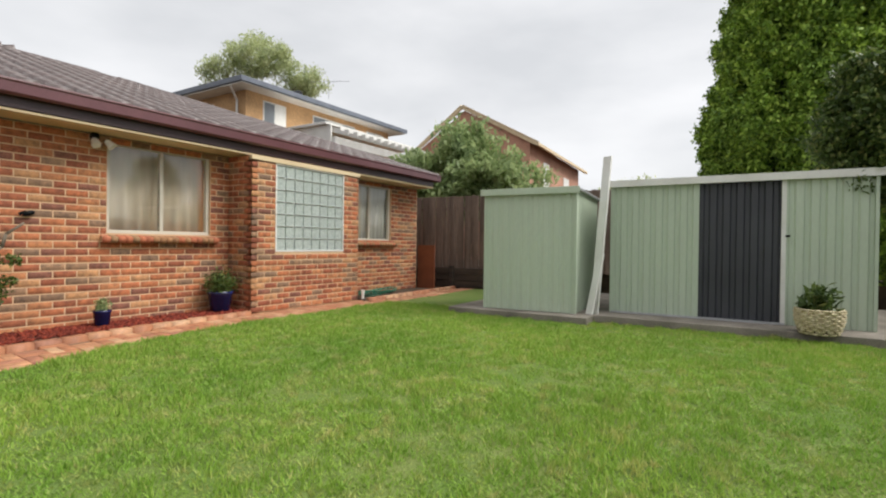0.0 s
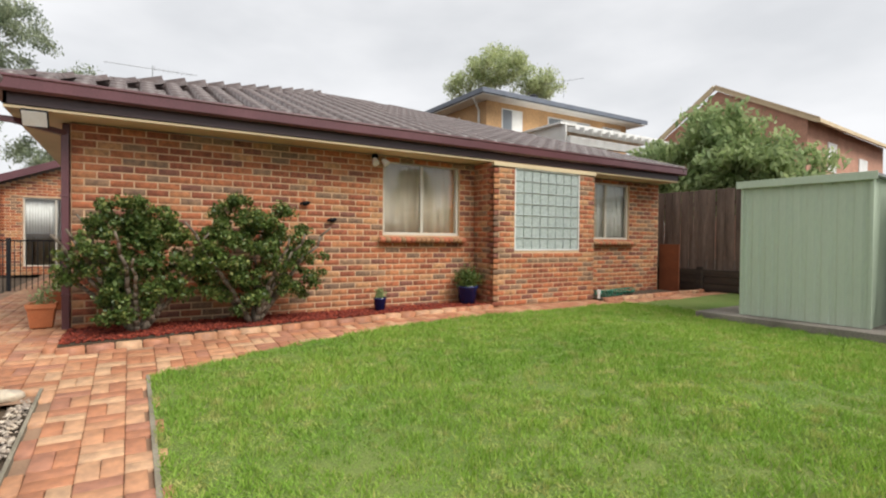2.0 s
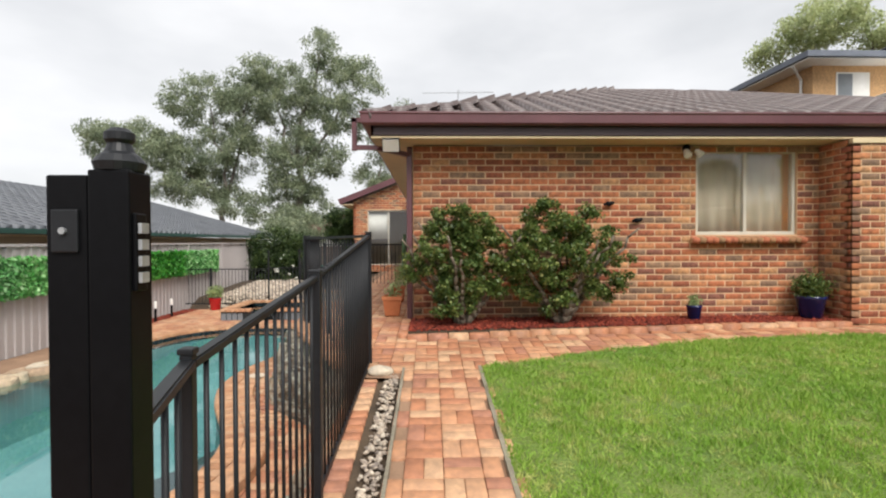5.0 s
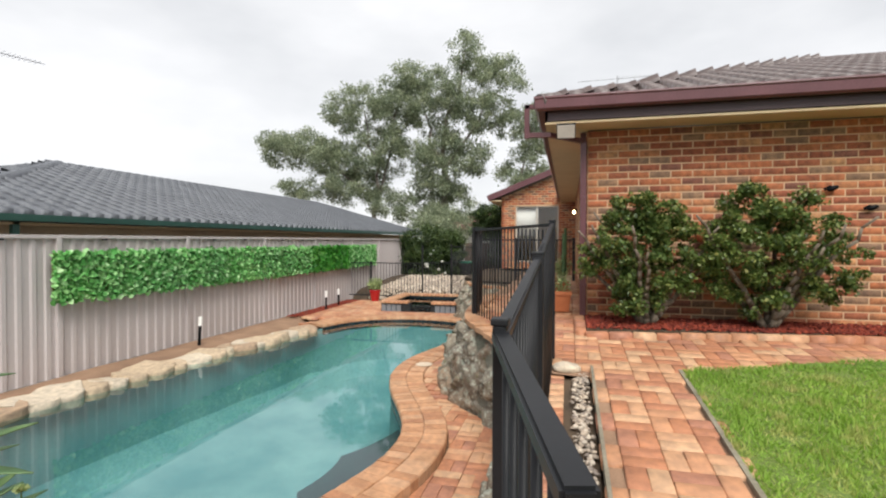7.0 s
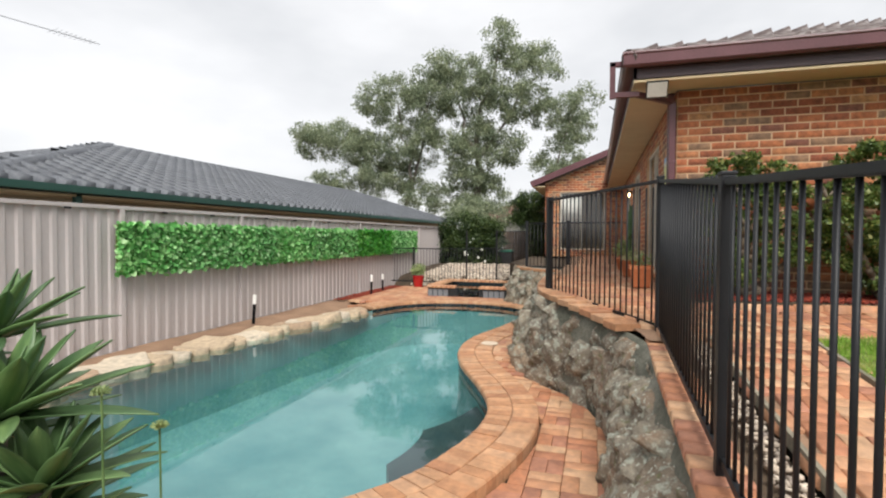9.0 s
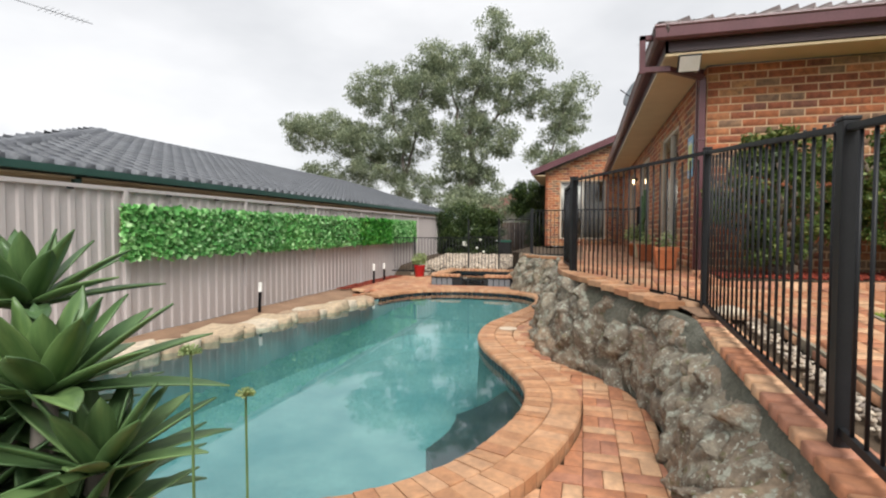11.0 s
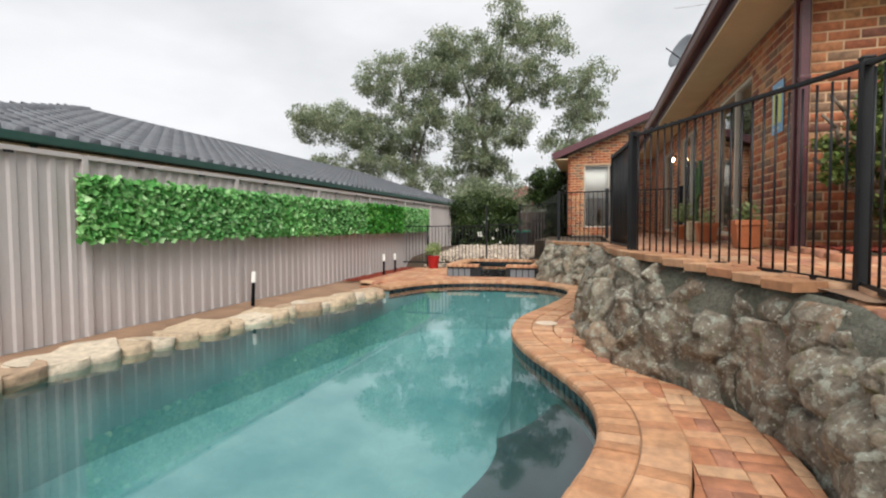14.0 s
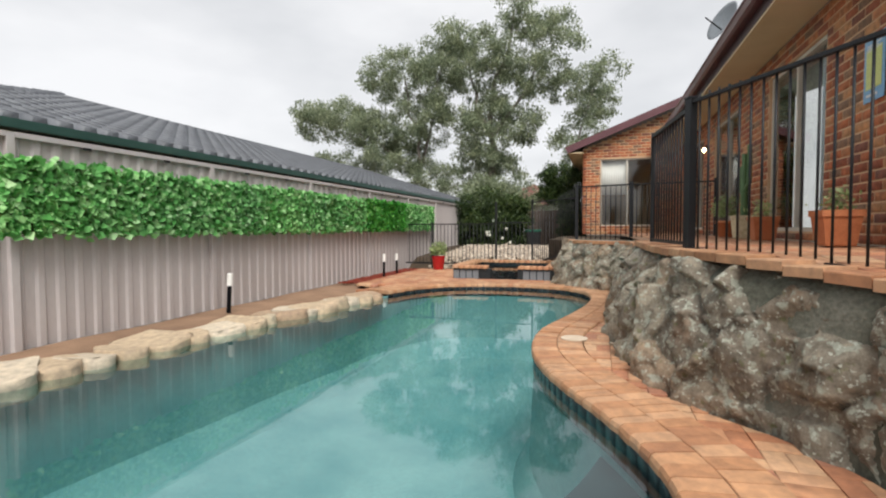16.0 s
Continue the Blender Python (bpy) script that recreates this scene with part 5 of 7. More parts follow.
for x, y, s, lab in ((-0.55, -0.32, 0.85, "square terracotta planter with small plants against the house"), (-2.3, -0.35, 0.8, "square terracotta planter beside the glass door")):
    p = pot("planter", x, y, 0.0, [(0.16 * s, 0), (0.17 * s, 0.01), (0.215 * s, 0.27 * s), (0.235 * s, 0.27 * s), (0.235 * s, 0.33 * s), (0.20 * s, 0.33 * s), (0.19 * s, 0.27 * s)], TERRACOTTA, lab, 0.15 * s, 0.29 * s, True)
    foliage(p, 0.40 * s, 0.14, 120, 0.06, LEAF_LIGHT, 0.4)
p = pot("planter", -3.3, -0.3, 0.0, [(0.14, 0), (0.15, 0.01), (0.18, 0.26), (0.19, 0.26), (0.19, 0.3), (0.16, 0.3), (0.15, 0.25)], STRAW, "square tan pot holding a tall cactus by the glass doors", 0.13, 0.27, True)
cact = bmesh.new()
for a, b, r in (((0, 0, 0.25), (0, 0, 1.1), 0.045), ((0, 0, 0.6), (0.12, 0.02, 0.72), 0.032), ((0.12, 0.02, 0.70), (0.13, 0.02, 1.2), 0.032), ((0, 0, 0.5), (-0.12, 0, 0.62), 0.03), ((-0.12, 0, 0.60), (-0.13, 0, 0.95), 0.03)):
    tube(a, b, r, r * 0.85, 10, cact)
part("plant", cact, AGAVE, p, "tall branching cactus")
p = pot("plant_pot", -4.0, -0.35, 0.0, [(0.09, 0), (0.10, 0.01), (0.14, 0.2), (0.15, 0.2), (0.15, 0.24), (0.13, 0.24), (0.12, 0.2)], TERRACOTTA, "round terracotta pot with a leafy plant by the doors", 0.12, 0.2)
foliage(p, 0.42, 0.2, 420, 0.08, LEAF_LIGHT, 0.3)


# ---- agave at the near end of the pool ----
def agave(x, y, z, heads, label):
    top = empty("agave", x, y, z, label, "agave")
    r = np.random.default_rng(31)
    for hx, hy, hz, size, n in heads:
        n = int(n * 0.72)
        part("stem", tube((hx * 0.7, hy * 0.7, 0), (hx, hy, hz + 0.02), 0.05, 0.035), BARK, top, smooth=True)
        for k in range(n):
            a, q = k * 2.39996, k / n
            rise = math.radians(78 - 74 * q)
            L = size * (0.72 + 0.5 * q) * (0.88 + 0.24 * r.random())
            bm = bmesh.new()
            rows = []
            m = 7
            for j in range(m + 1):
                t = j / m
                w = 0.5 * size * 0.275 * (0.6 + 1.9 * t) * (1 - t) ** 0.85 if t < 1 else 0.001
                rr = L * t * math.cos(rise) + 0.02
                zz = L * t * math.sin(rise) - 0.10 * L * t * t * q
                cup = 0.35 * w
                rows.append([bm.verts.new((rr, -w, zz + cup)), bm.verts.new((rr + 0.004, 0, zz)), bm.verts.new((rr, w, zz + cup))])
            for u, v in zip(rows, rows[1:]):
                for i in range(2):
                    bm.faces.new((u[i], u[i + 1], v[i + 1], v[i]))
            leaf = part("leaf", bm, AGAVE, top, smooth=True, m=pose(hx, hy, hz, 0, 0, math.degrees(a)))
            sm = leaf.modifiers.new("thickness", "SOLIDIFY")
            sm.thickness = 0.006
    return top


agave(4.95, -3.45, -1.05, ((0, 0, 0.78, 0.50, 46), (0.22, -0.40, 1.08, 0.52, 44), (-0.10, 0.18, 0.42, 0.50, 46), (0.30, 0.22, 0.60, 0.46, 42), (0.05, 0.12, 0.10, 0.48, 40), (0.45, -0.1, 1.22, 0.42, 36), (0.10, 0.40, 0.98, 0.44, 40), (0.08, 0.60, 0.74, 0.38, 34), (-0.12, 0.0, 1.22, 0.40, 36), (0.16, 0.50, 0.48, 0.42, 32)), "clump of broad grey-green agave rosettes at the pool end")


def stalk(x, y, z, h, label):
    top = empty("flower_stalk", x, y, z, label, "flower stalk", "flower stalks")
    part("stem", tube((0, 0, 0), (0.02, 0.01, h), 0.0045, 0.0035), AGAVE, top)
    bm = bmesh.new()
    for k in range(46):
        d = Vector(rng.normal(size=3)).normalized()
        d.z = abs(d.z) * 0.8 + 0.1
        tube((0.02, 0.01, h), Vector((0.02, 0.01, h)) + d * 0.03, 0.001, 0.003, 5, bm)
    part("flower_head", bm, LEAF_LIGHT, top)


stalk(5.21, -2.31, -1.05, 1.21, "thin stalk with a round greenish flower head by the pool")
stalk(5.02, -2.29, -1.05, 1.04, "short thin stalk with a yellow-green flower head by the pool")


# ---- sheds ----
def shed(name, x, y, rz, w, d, h_front, h_back, label, door=None):
    top = empty(name, x, y, 0.09, label, "shed", rz=rz)
    def panel(nm, a, b, h0, mat, off=0.0):
        A, B = Vector((*a, 0)), Vector((*b, 0))
        L = (B - A).length
        ob = part(nm, ribbed_sheet(L, h0, 0.155, 0.024 if door else 0.013), mat, top)
        ang = math.degrees(math.atan2((B - A).y, (B - A).x))
        ob.matrix_basis = pose(A.x, A.y, 0, 0, 0, ang)
        m = ob.modifiers.new("thickness", "SOLIDIFY")
        m.thickness = 0.003
        return ob
    if door:
        panel("front_panel", (0, 0), (door[0], 0), h_front, SHED_GREEN)
        panel("front_panel", (door[1], 0), (w, 0), h_front, SHED_GREEN)
        panel("door", (door[0], 0.025), (door[1], 0.025), h_front - 0.04, SHED_DARK)
        part("door_jamb", box(door[1] - 0.02, -0.016, 0, door[1] + 0.03, 0.02, h_front - 0.02, 0.003), WHITE, top)
        part("door_track", box(0.0, -0.02, -0.005, door[1] + 0.03, 0.03, 0.025, 0.003), GALVANISED, top)
        part("door_latch", box(door[1] + 0.02, -0.03, 0.95 * h_front / 1.6, door[1] + 0.07, -0.012, 0.97 * h_front / 1.6), BLACK, top)
    else:
        panel("front_panel", (0, 0), (w, 0), h_front, SHED_GREEN)
    for xx in (0, w):
        bm = bmesh.new()
        lo = [bm.verts.new(p) for p in ((xx, 0, 0), (xx, d, 0), (xx, d, h_back), (xx, 0, h_front))]
        bm.faces.new(lo)
        ob = part("side_panel", bm, SHED_GREEN, top)
        m = ob.modifiers.new("thickness", "SOLIDIFY")
        m.thickness = 0.004
    panel("back_panel", (w, d), (0, d), h_back, SHED_GREEN)
    for xx in (0, w):
        part("corner_post", box(xx - 0.018, -0.018, 0, xx + 0.018, 0.018, h_front, 0.003), SHED_GREEN, top)
    bm = bmesh.new()
    e = 0.06
    q = [(-e, -e, h_front + 0.0), (w + e, -e, h_front), (w + e, d + e, h_back), (-e, d + e, h_back)]
    lo = [bm.verts.new(p) for p in q]
    hi = [bm.verts.new((p[0], p[1], p[2] + 0.03)) for p in q]
    bm.faces.new(hi)
    bm.faces.new(lo[::-1])
    for k in range(4):
        bm.faces.new((lo[k], lo[(k + 1) % 4], hi[(k + 1) % 4], hi[k]))
    part("roof", bm, GALVANISED if not door else WHITE, top)
    part("roof_fascia", box(-e, -e - 0.012, h_front - 0.045, w + e, -e - 0.001, h_front + 0.05, 0.003), WHITE if door else SHED_GREEN, top)
    return top


shed("garden_shed", 3.29, 7.60, 4, 1.37, 1.5, 1.74, 1.70, "small pale green steel garden shed on a concrete slab")
shed("garden_shed", 5.02, 8.24, 1.5, 2.97, 1.9, 1.85, 2.02, "large pale green steel shed with a charcoal sliding door", (1.13, 2.07))
slab = box(2.75, 7.76, -0.3, 9.6, 11.2, 0.09, 0.012)
tagged(part("pavement_slab", slab, CONCRETE), "weathered concrete slab under the sheds", "slab", kind="structure")
tagged(part("pavement_slab_small", box(2.75, 7.42, -0.3, 4.9, 7.757, 0.085, 0.012), CONCRETE), "weathered concrete slab edge", "slab", kind="structure")
boards = empty("timber_boards", 4.93, 8.0, 0.09, "two white-painted boards leaning between the sheds", "boards")
part("board", bar((-0.06, -0.1, 0), (0.04, 0.15, 2.25), 0.13, 0.03), WHITE, boards)
part("board", bar((-0.10, -0.2, 0), (0.0, 0.0, 0.85), 0.11, 0.03), WHITE, boards)
basket = empty("plant_basket", 7.42, 7.78, 0.09, "cream woven basket pot with a succulent on the slab", "plant pot")
bm = bmesh.new()
for k in range(11):
    z = 0.012 + 0.026 * k
    rr = 0.17 + 0.055 * math.sin(min(1.0, z / 0.2) * 1.5)
    for j in range(24):
        a0, a1 = j * 2 * math.pi / 24, (j + 1) * 2 * math.pi / 24
        o = 0.012 * (1 if (j + k) % 2 else -1)
        tube(((rr + o) * math.cos(a0), (rr + o) * math.sin(a0), z), ((rr - o) * math.cos(a1), (rr - o) * math.sin(a1), z), 0.014, 0.014, 6, bm)
part("basket", bm, STRAW, basket, smooth=True)
part("soil", tube((0, 0, 0.02), (0, 0, 0.25), 0.19, sides=20), SOIL, basket)
foliage(basket, 0.36, 0.2, 260, 0.13, LEAF_BUSH, 0.35)

# ---- paling fence and retaining sleepers behind the lawn ----
paling = empty("paling_fence", -2.4, 11.6, 0.45, "weathered grey-brown timber paling fence", "fence")
pm = None
for k in range(78):
    x = k * 0.105
    ob = part("paling", box(0, -0.009, 0, 0.098, 0.009, 1.80, 0.003), TIMBER, paling) if pm is None else new("paling", pm)
    pm = ob.data
    ob.parent = paling
    ob.matrix_basis = pose(x, 0.012 * (k % 2), rng.normal(0, 0.008), 0, rng.normal(0, 0.3), 0)
part("rail", box(0, 0.03, 1.45, 8.2, 0.09, 1.53), TIMBER, paling)
for k in range(3):
    tagged(part("retaining_sleeper", box(-2.4, 11.45 - 0.004 * k, 0.005 + 0.155 * k, 4.0, 11.55, 0.15 + 0.155 * k, 0.008), SLEEPER), "dark timber retaining sleeper below the fence", "sleeper", "retaining sleepers")
for x in (0.35, 1.9):
    tagged(part("retaining_post", box(x, 11.36, -0.1, x + 0.12, 11.44, 0.52, 0.008), SLEEPER), "upright timber post holding the sleepers", "post", "retaining posts")
tagged(part("plywood_board", box(-0.05, 10.60, 0.0, 0.42, 10.63, 1.02, 0.004), BOARD_RED), "rust-brown board leaning at the end of the house", "board")
back_wall = box(-16, 11.7, -0.2, 14, 11.75, 0.45)
tagged(part("wall_back_bank", back_wall, SOIL), "soil bank behind the sleepers", "wall", kind="structure")
side_fence = empty("paling_fence", 9.6, 11.6, -0.3, "dark timber side fence beyond the sheds", "fence", rz=-90)
for k in range(60):
    ob = new("paling", pm)
    ob.parent = side_fence
    ob.matrix_basis = pose(k * 0.105, 0.012 * (k % 2), 0.2)


# ---- retaining rock wall ----
foot_line, top_line = curve_points(WALL_FOOT, 0.1), curve_points(WALL_TOP, 0.1)


def line_at(line, t):
    k = t * (len(line) - 1)
    i = min(int(k), len(line) - 2)
    return line[i] + (line[i + 1] - line[i]) * (k - i)


def wall_top_z(x, y):
    return ground_z(x, y) - (0.13 if x < 1.9 else 0.13 + 0.10 * ease(x, 1.9, 4.0))


def backing(foot, top, name, label):
    bm = bmesh.new()
    n = 160
    rows = []
    for k in range(n + 1):
        f, t = line_at(foot, k / n), line_at(top, k / n)
        zt = wall_top_z(*t)
        inward = (t - f) / (np.linalg.norm(t - f) + 1e-6)
        b = t + inward * 0.16
        zb = ground_z(*b) - 0.07
        low, half = f + inward * 0.09, f * 0.55 + t * 0.45 + inward * 0.09
        ring = [(low[0], low[1], -1.15), (half[0], half[1], -1.0 + (zt + 1.0) * 0.55)]
        for j in range(7):
            u = j / 6
            c = t + inward * (0.01 + 0.15 * u)
            lump = 0.016 * noise.noise((c[0] * 3, c[1] * 3, u * 2)) + 0.008 * noise.noise((c[0] * 11, c[1] * 11, u * 5))
            ring.append((c[0], c[1], zt - 0.05 + (zb - zt + 0.05) * math.sin(u * math.pi / 2) + lump * (1 - u)))
        rows.append([bm.verts.new(p) for p in ring])
    for a, b in zip(rows, rows[1:]):
        for i in range(8):
            bm.faces.new((a[i], b[i], b[i + 1], a[i + 1]))
    return tagged(part(name, bm, RENDER_GREY, smooth=True), label, "wall", kind="structure")


rock_wall = backing(foot_line, top_line, "wall_retaining", "dry-looking lichen-covered rock retaining wall in mossy cement")
far_foot = curve_points([(-6.08, -2.99), (-5.45, -2.88), (-4.95, -2.40), (-4.45, -1.88), (-3.6, -1.84), (-2.6, -1.98)], 0.1)
far_top = curve_points([(-6.15, -2.80), (-5.65, -2.64), (-5.15, -2.20), (-4.66, -1.64), (-3.6, -1.6), (-2.6, -1.66)], 0.1)
rock_wall_far = backing(far_foot, far_top, "wall_retaining_far", "brown rock retaining wall beside the spa")


def rock_face(parent, foot, top, t0, t1, size, seed):
    """A face of fitted, broken rocks. Each rock is an own mesh, cut out by its nearest centre, with tilted facets and deep joints."""
    r = np.random.default_rng(seed)
    L = np.linalg.norm(np.diff(foot, axis=0), axis=1).sum() * (t1 - t0)
    nu, nv = int(L / 0.016), 62
    us, vs = np.linspace(0, L, nu), np.linspace(0, 1, nv)
    P = np.empty((nu, nv, 3))
    N = np.empty((nu, nv, 3))
    H = 0.95
    for i, u in enumerate(us):
        t = t0 + (t1 - t0) * u / L
        f, q = line_at(foot, t), line_at(top, t)
        along = line_at(foot, min(1, t + 0.01)) - line_at(foot, max(0, t - 0.01))
        nrm = np.array([along[1], -along[0]])
        nrm /= np.linalg.norm(nrm) + 1e-9
        if nrm.dot(f - q) < 0:
            nrm = -nrm
        zt = wall_top_z(*q) + 0.035 + 0.07 * noise.noise((u * 2.3, seed, 0)) + 0.03 * noise.noise((u * 7, seed, 4))
        for j, v in enumerate(vs):
            w = v ** 1.5
            c = f * (1 - w) + (q - nrm * 0.05) * w + nrm * 0.03 * math.sin(v * math.pi)
            P[i, j] = (c[0], c[1], -1.08 + (zt + 1.08) * (1 - (1 - v) ** 1.25))
            N[i, j] = (nrm[0] * 0.93, nrm[1] * 0.93, 0.36)
    cols, rows_n = int(L / size), 3
    seeds = np.array([((i + 0.5 * (j % 2) + 0.25 + r.normal(0, 0.22)) * L / cols, (j + 0.5 + r.normal(0, 0.16)) / rows_n * H) for i in range(cols + 1) for j in range(rows_n)])
    minor = np.array([(L * r.random(), H * r.random()) for _ in range(int(len(seeds) * 3.2))])
    tilt, tilt2 = r.normal(0, 0.22, (len(seeds), 2)), r.normal(0, 0.38, (len(minor), 2))
    lift = 0.030 + 0.035 * r.random(len(seeds))
    U, V = np.meshgrid(us, vs * H, indexing="ij")
    warp = np.array([[(noise.noise((u * 3.1, v * 3.1, seed)), noise.noise((u * 3.1, v * 3.1, seed + 7.0)), noise.noise((u * 9, v * 9, seed + 3.0)), noise.noise((u * 26, v * 26, seed + 5.0))) for v in vs * H] for u in us])
    A = np.stack([U + 0.07 * warp[:, :, 0] + 0.025 * warp[:, :, 2], V + 0.07 * warp[:, :, 1] + 0.02 * warp[:, :, 3]], 2)
    d = np.linalg.norm(A[:, :, None, :] - seeds[None, None], axis=3)
    order = np.partition(d, 1, axis=2)
    cell, gap = d.argmin(axis=2), order[:, :, 1] - order[:, :, 0]
    d2 = np.linalg.norm(A[:, :, None, :] - minor[None, None], axis=3)
    c2 = d2.argmin(axis=2)
    o2 = np.partition(d2, 1, axis=2)
    g2 = o2[:, :, 1] - o2[:, :, 0]
    off = A - seeds[cell]
    off2 = A - minor[c2]
    disp = lift[cell] + (off * tilt[cell]).sum(2)
    for _ in range(5):
        way, steep, high = r.random(len(seeds)) * 6.283, 0.20 + 0.55 * r.random(len(seeds)), 0.05 + 0.05 * r.random(len(seeds))
        plane = high[cell] + steep[cell] * (off[:, :, 0] * np.cos(way)[cell] + off[:, :, 1] * np.sin(way)[cell])
        disp = np.minimum(disp, plane)
    disp = np.maximum(disp, -0.03) + 0.55 * (off2 * tilt2[c2]).sum(2) - 0.010 * np.exp(-(g2 / 0.008) ** 2)
    disp = disp + 0.014 * warp[:, :, 2] + 0.010 * warp[:, :, 3]
    k = np.clip(gap / 0.032, 0, 1) ** 0.5
    disp = disp * k - 0.055 * (1 - k) ** 2 - 0.012
    Q = P + N * disp[:, :, None]
    quad = np.stack([np.arange(nu * nv).reshape(nu, nv)[:-1, :-1], np.arange(nu * nv).reshape(nu, nv)[1:, :-1], np.arange(nu * nv).reshape(nu, nv)[1:, 1:], np.arange(nu * nv).reshape(nu, nv)[:-1, 1:]], 2).reshape(-1, 4)
    owner = cell[:-1, :-1].reshape(-1)
    flat = Q.reshape(-1, 3)
    for s in range(len(seeds)):
        f = quad[owner == s]
        if len(f) < 12:
            continue
        used, inv = np.unique(f, return_inverse=True)
        me = mesh_of("rock", flat[used], inv.reshape(-1, 4))
        me.polygons.foreach_set("use_smooth", [True] * len(me.polygons))
        place("rock", me, ROCK, parent)


rock_face(rock_wall, foot_line, top_line, 0.0, 0.80, 0.46, 4)
rock_face(rock_wall_far, far_foot, far_top, 0.0, 1.0, 0.34, 5)


# ---- brick coping and pavers ----
def eased_paver(w, d, h, b=0.006):
    v = []
    for z, e in ((-h, 0.0), (-b, 0.0), (0.0, b)):
        v += [(-w / 2 + e, -d / 2 + e, z), (w / 2 - e, -d / 2 + e, z), (w / 2 - e, d / 2 - e, z), (-w / 2 + e, d / 2 - e, z)]
    f = [(r + k, r + (k + 1) % 4, r + 4 + (k + 1) % 4, r + 4 + k) for r in (0, 4) for k in range(4)] + [(8, 9, 10, 11)]
    return np.array(v), np.array(f)


def shared_paver(name, w, d, h, material, b=0.006):
    me = mesh_of(name, *eased_paver(w, d, h, b))
    me.materials.append(material)
    return me


def header_row(parent, line, off, z, width, depth, height, material, gap=0.008, bull=0.008, tilt=0.0, heights=None):
    """Bricks laid across a line, side by side."""
    path = offset_line(line, off)
    L = np.linalg.norm(np.diff(path, axis=0), axis=1).sum()
    n = int(L / (width + gap))
    me = shared_paver("paver", width, depth, height, material, bull)
    for k in range(n):
        t = (k + 0.5) / n
        p, a, b = line_at(path, t), line_at(path, max(0, t - 0.004)), line_at(path, min(1, t + 0.004))
        zz = z if heights is None else heights(p[0], p[1])
        ob = new("paver", me)
        ob.parent = parent
        ob.matrix_basis = pose(p[0], p[1], zz + rng.normal(0, 0.0015), rng.normal(0, 0.4), rng.normal(0, 0.4) + tilt, math.degrees(math.atan2(b[1] - a[1], b[0] - a[0])) + rng.normal(0, 0.6))


def wedge_row(parent, line, o0, o1, z, width, height, material, gap=0.007, nose=0.03, back=0.006):
    """Bricks laid fan-wise along a curve, each cut to its own wedge, with a rounded nose on the water side."""
    inner, outer, mid_path = offset_line(line, o0), offset_line(line, o1), offset_line(line, (o0 + o1) / 2)
    n = int(np.linalg.norm(np.diff(mid_path, axis=0), axis=1).sum() / (width + gap))
    deep = abs(o1 - o0)
    prof = [(0.0, -height), (0.0, -nose), (0.3 * nose / deep, -0.3 * nose), (nose / deep, 0.0), (1 - back / deep, 0.0), (1.0, -back), (1.0, -height)]
    m = len(prof)
    faces = [(j, j + 1, m + j + 1, m + j) for j in range(m - 1)] + [tuple(range(m))[::-1], tuple(range(m, 2 * m))]
    for k in range(n):
        a, b, c, d = line_at(inner, k / n), line_at(outer, k / n), line_at(inner, (k + 1) / n), line_at(outer, (k + 1) / n)
        ui, uo = (c - a) / np.linalg.norm(c - a), (d - b) / np.linalg.norm(d - b)
        a, c, b, d = a + ui * gap / 2, c - ui * gap / 2, b + uo * gap / 2, d - uo * gap / 2
        o, lift, tip = (a + b + c + d) / 4, rng.normal(0, 0.0015), rng.normal(0, 0.002)
        v = [(*(p + (q - p) * s - o), h + e * tip) for p, q, e in ((a, b, -1), (c, d, 1)) for s, h in prof]
        me = bpy.data.meshes.new("paver")
        me.from_pydata(v, [], faces)
        me.update()
        place("paver", me, material, parent, m=pose(o[0], o[1], (z(o[0], o[1]) if callable(z) else z) + lift))


cope = tagged(new("trim_pool_coping"), "double row of orange bullnose brick coping around the pool", "coping", kind="structure")
dense_paved = curve_points(POOL_PAVED, 0.05)
wedge_row(cope, dense_paved, -0.022, 0.203, COPE_Z, 0.108, 0.06, COPING)
wedge_row(cope, dense_paved, 0.210, 0.438, COPE_Z - 0.003, 0.108, 0.11, COPING, nose=0.006, back=0.012)
bm = bmesh.new()
a_line, b_line = offset_line(dense_paved, 0.0), offset_line(dense_paved, 0.43)
rows = [[bm.verts.new((p[0], p[1], -1.06)), bm.verts.new((p[0], p[1], COPE_Z - 0.012)), bm.verts.new((q[0], q[1], COPE_Z - 0.012)), bm.verts.new((q[0], q[1], -1.06))] for p, q in zip(a_line, b_line)]
for u, v in zip(rows, rows[1:]):
    for i in range(3):
        bm.faces.new((u[i], v[i], v[i + 1], u[i + 1]))
part("mortar_bed", bm, JOINT, cope)

tiles = tagged(new("trim_waterline"), "dark slate waterline tiles below the pool coping", "tiles", kind="structure")
tile_me = mesh_of("tile", *brick_mesh(0.114, 0.20, 0.008, b=0.002))
tile_me.materials.append(TILE_BLUE)
for i in range(len(paved_line) - 1):
    a, b = paved_line[i], paved_line[i + 1]
    c, ang = (a + b) / 2, math.degrees(math.atan2(b[1] - a[1], b[0] - a[0]))
    ob = new("tile", tile_me)
    ob.parent = tiles
    ob.matrix_basis = pose(c[0], c[1], -1.03, 0, 0, ang + 180)


def in_poly(x, y, poly):
    inside, j = False, len(poly) - 1
    for i in range(len(poly)):
        (xi, yi), (xj, yj) = poly[i], poly[j]
        if (yi > y) != (yj > y) and x < (xj - xi) * (y - yi) / (yj - yi) + xi:
            inside = not inside
        j = i
    return inside


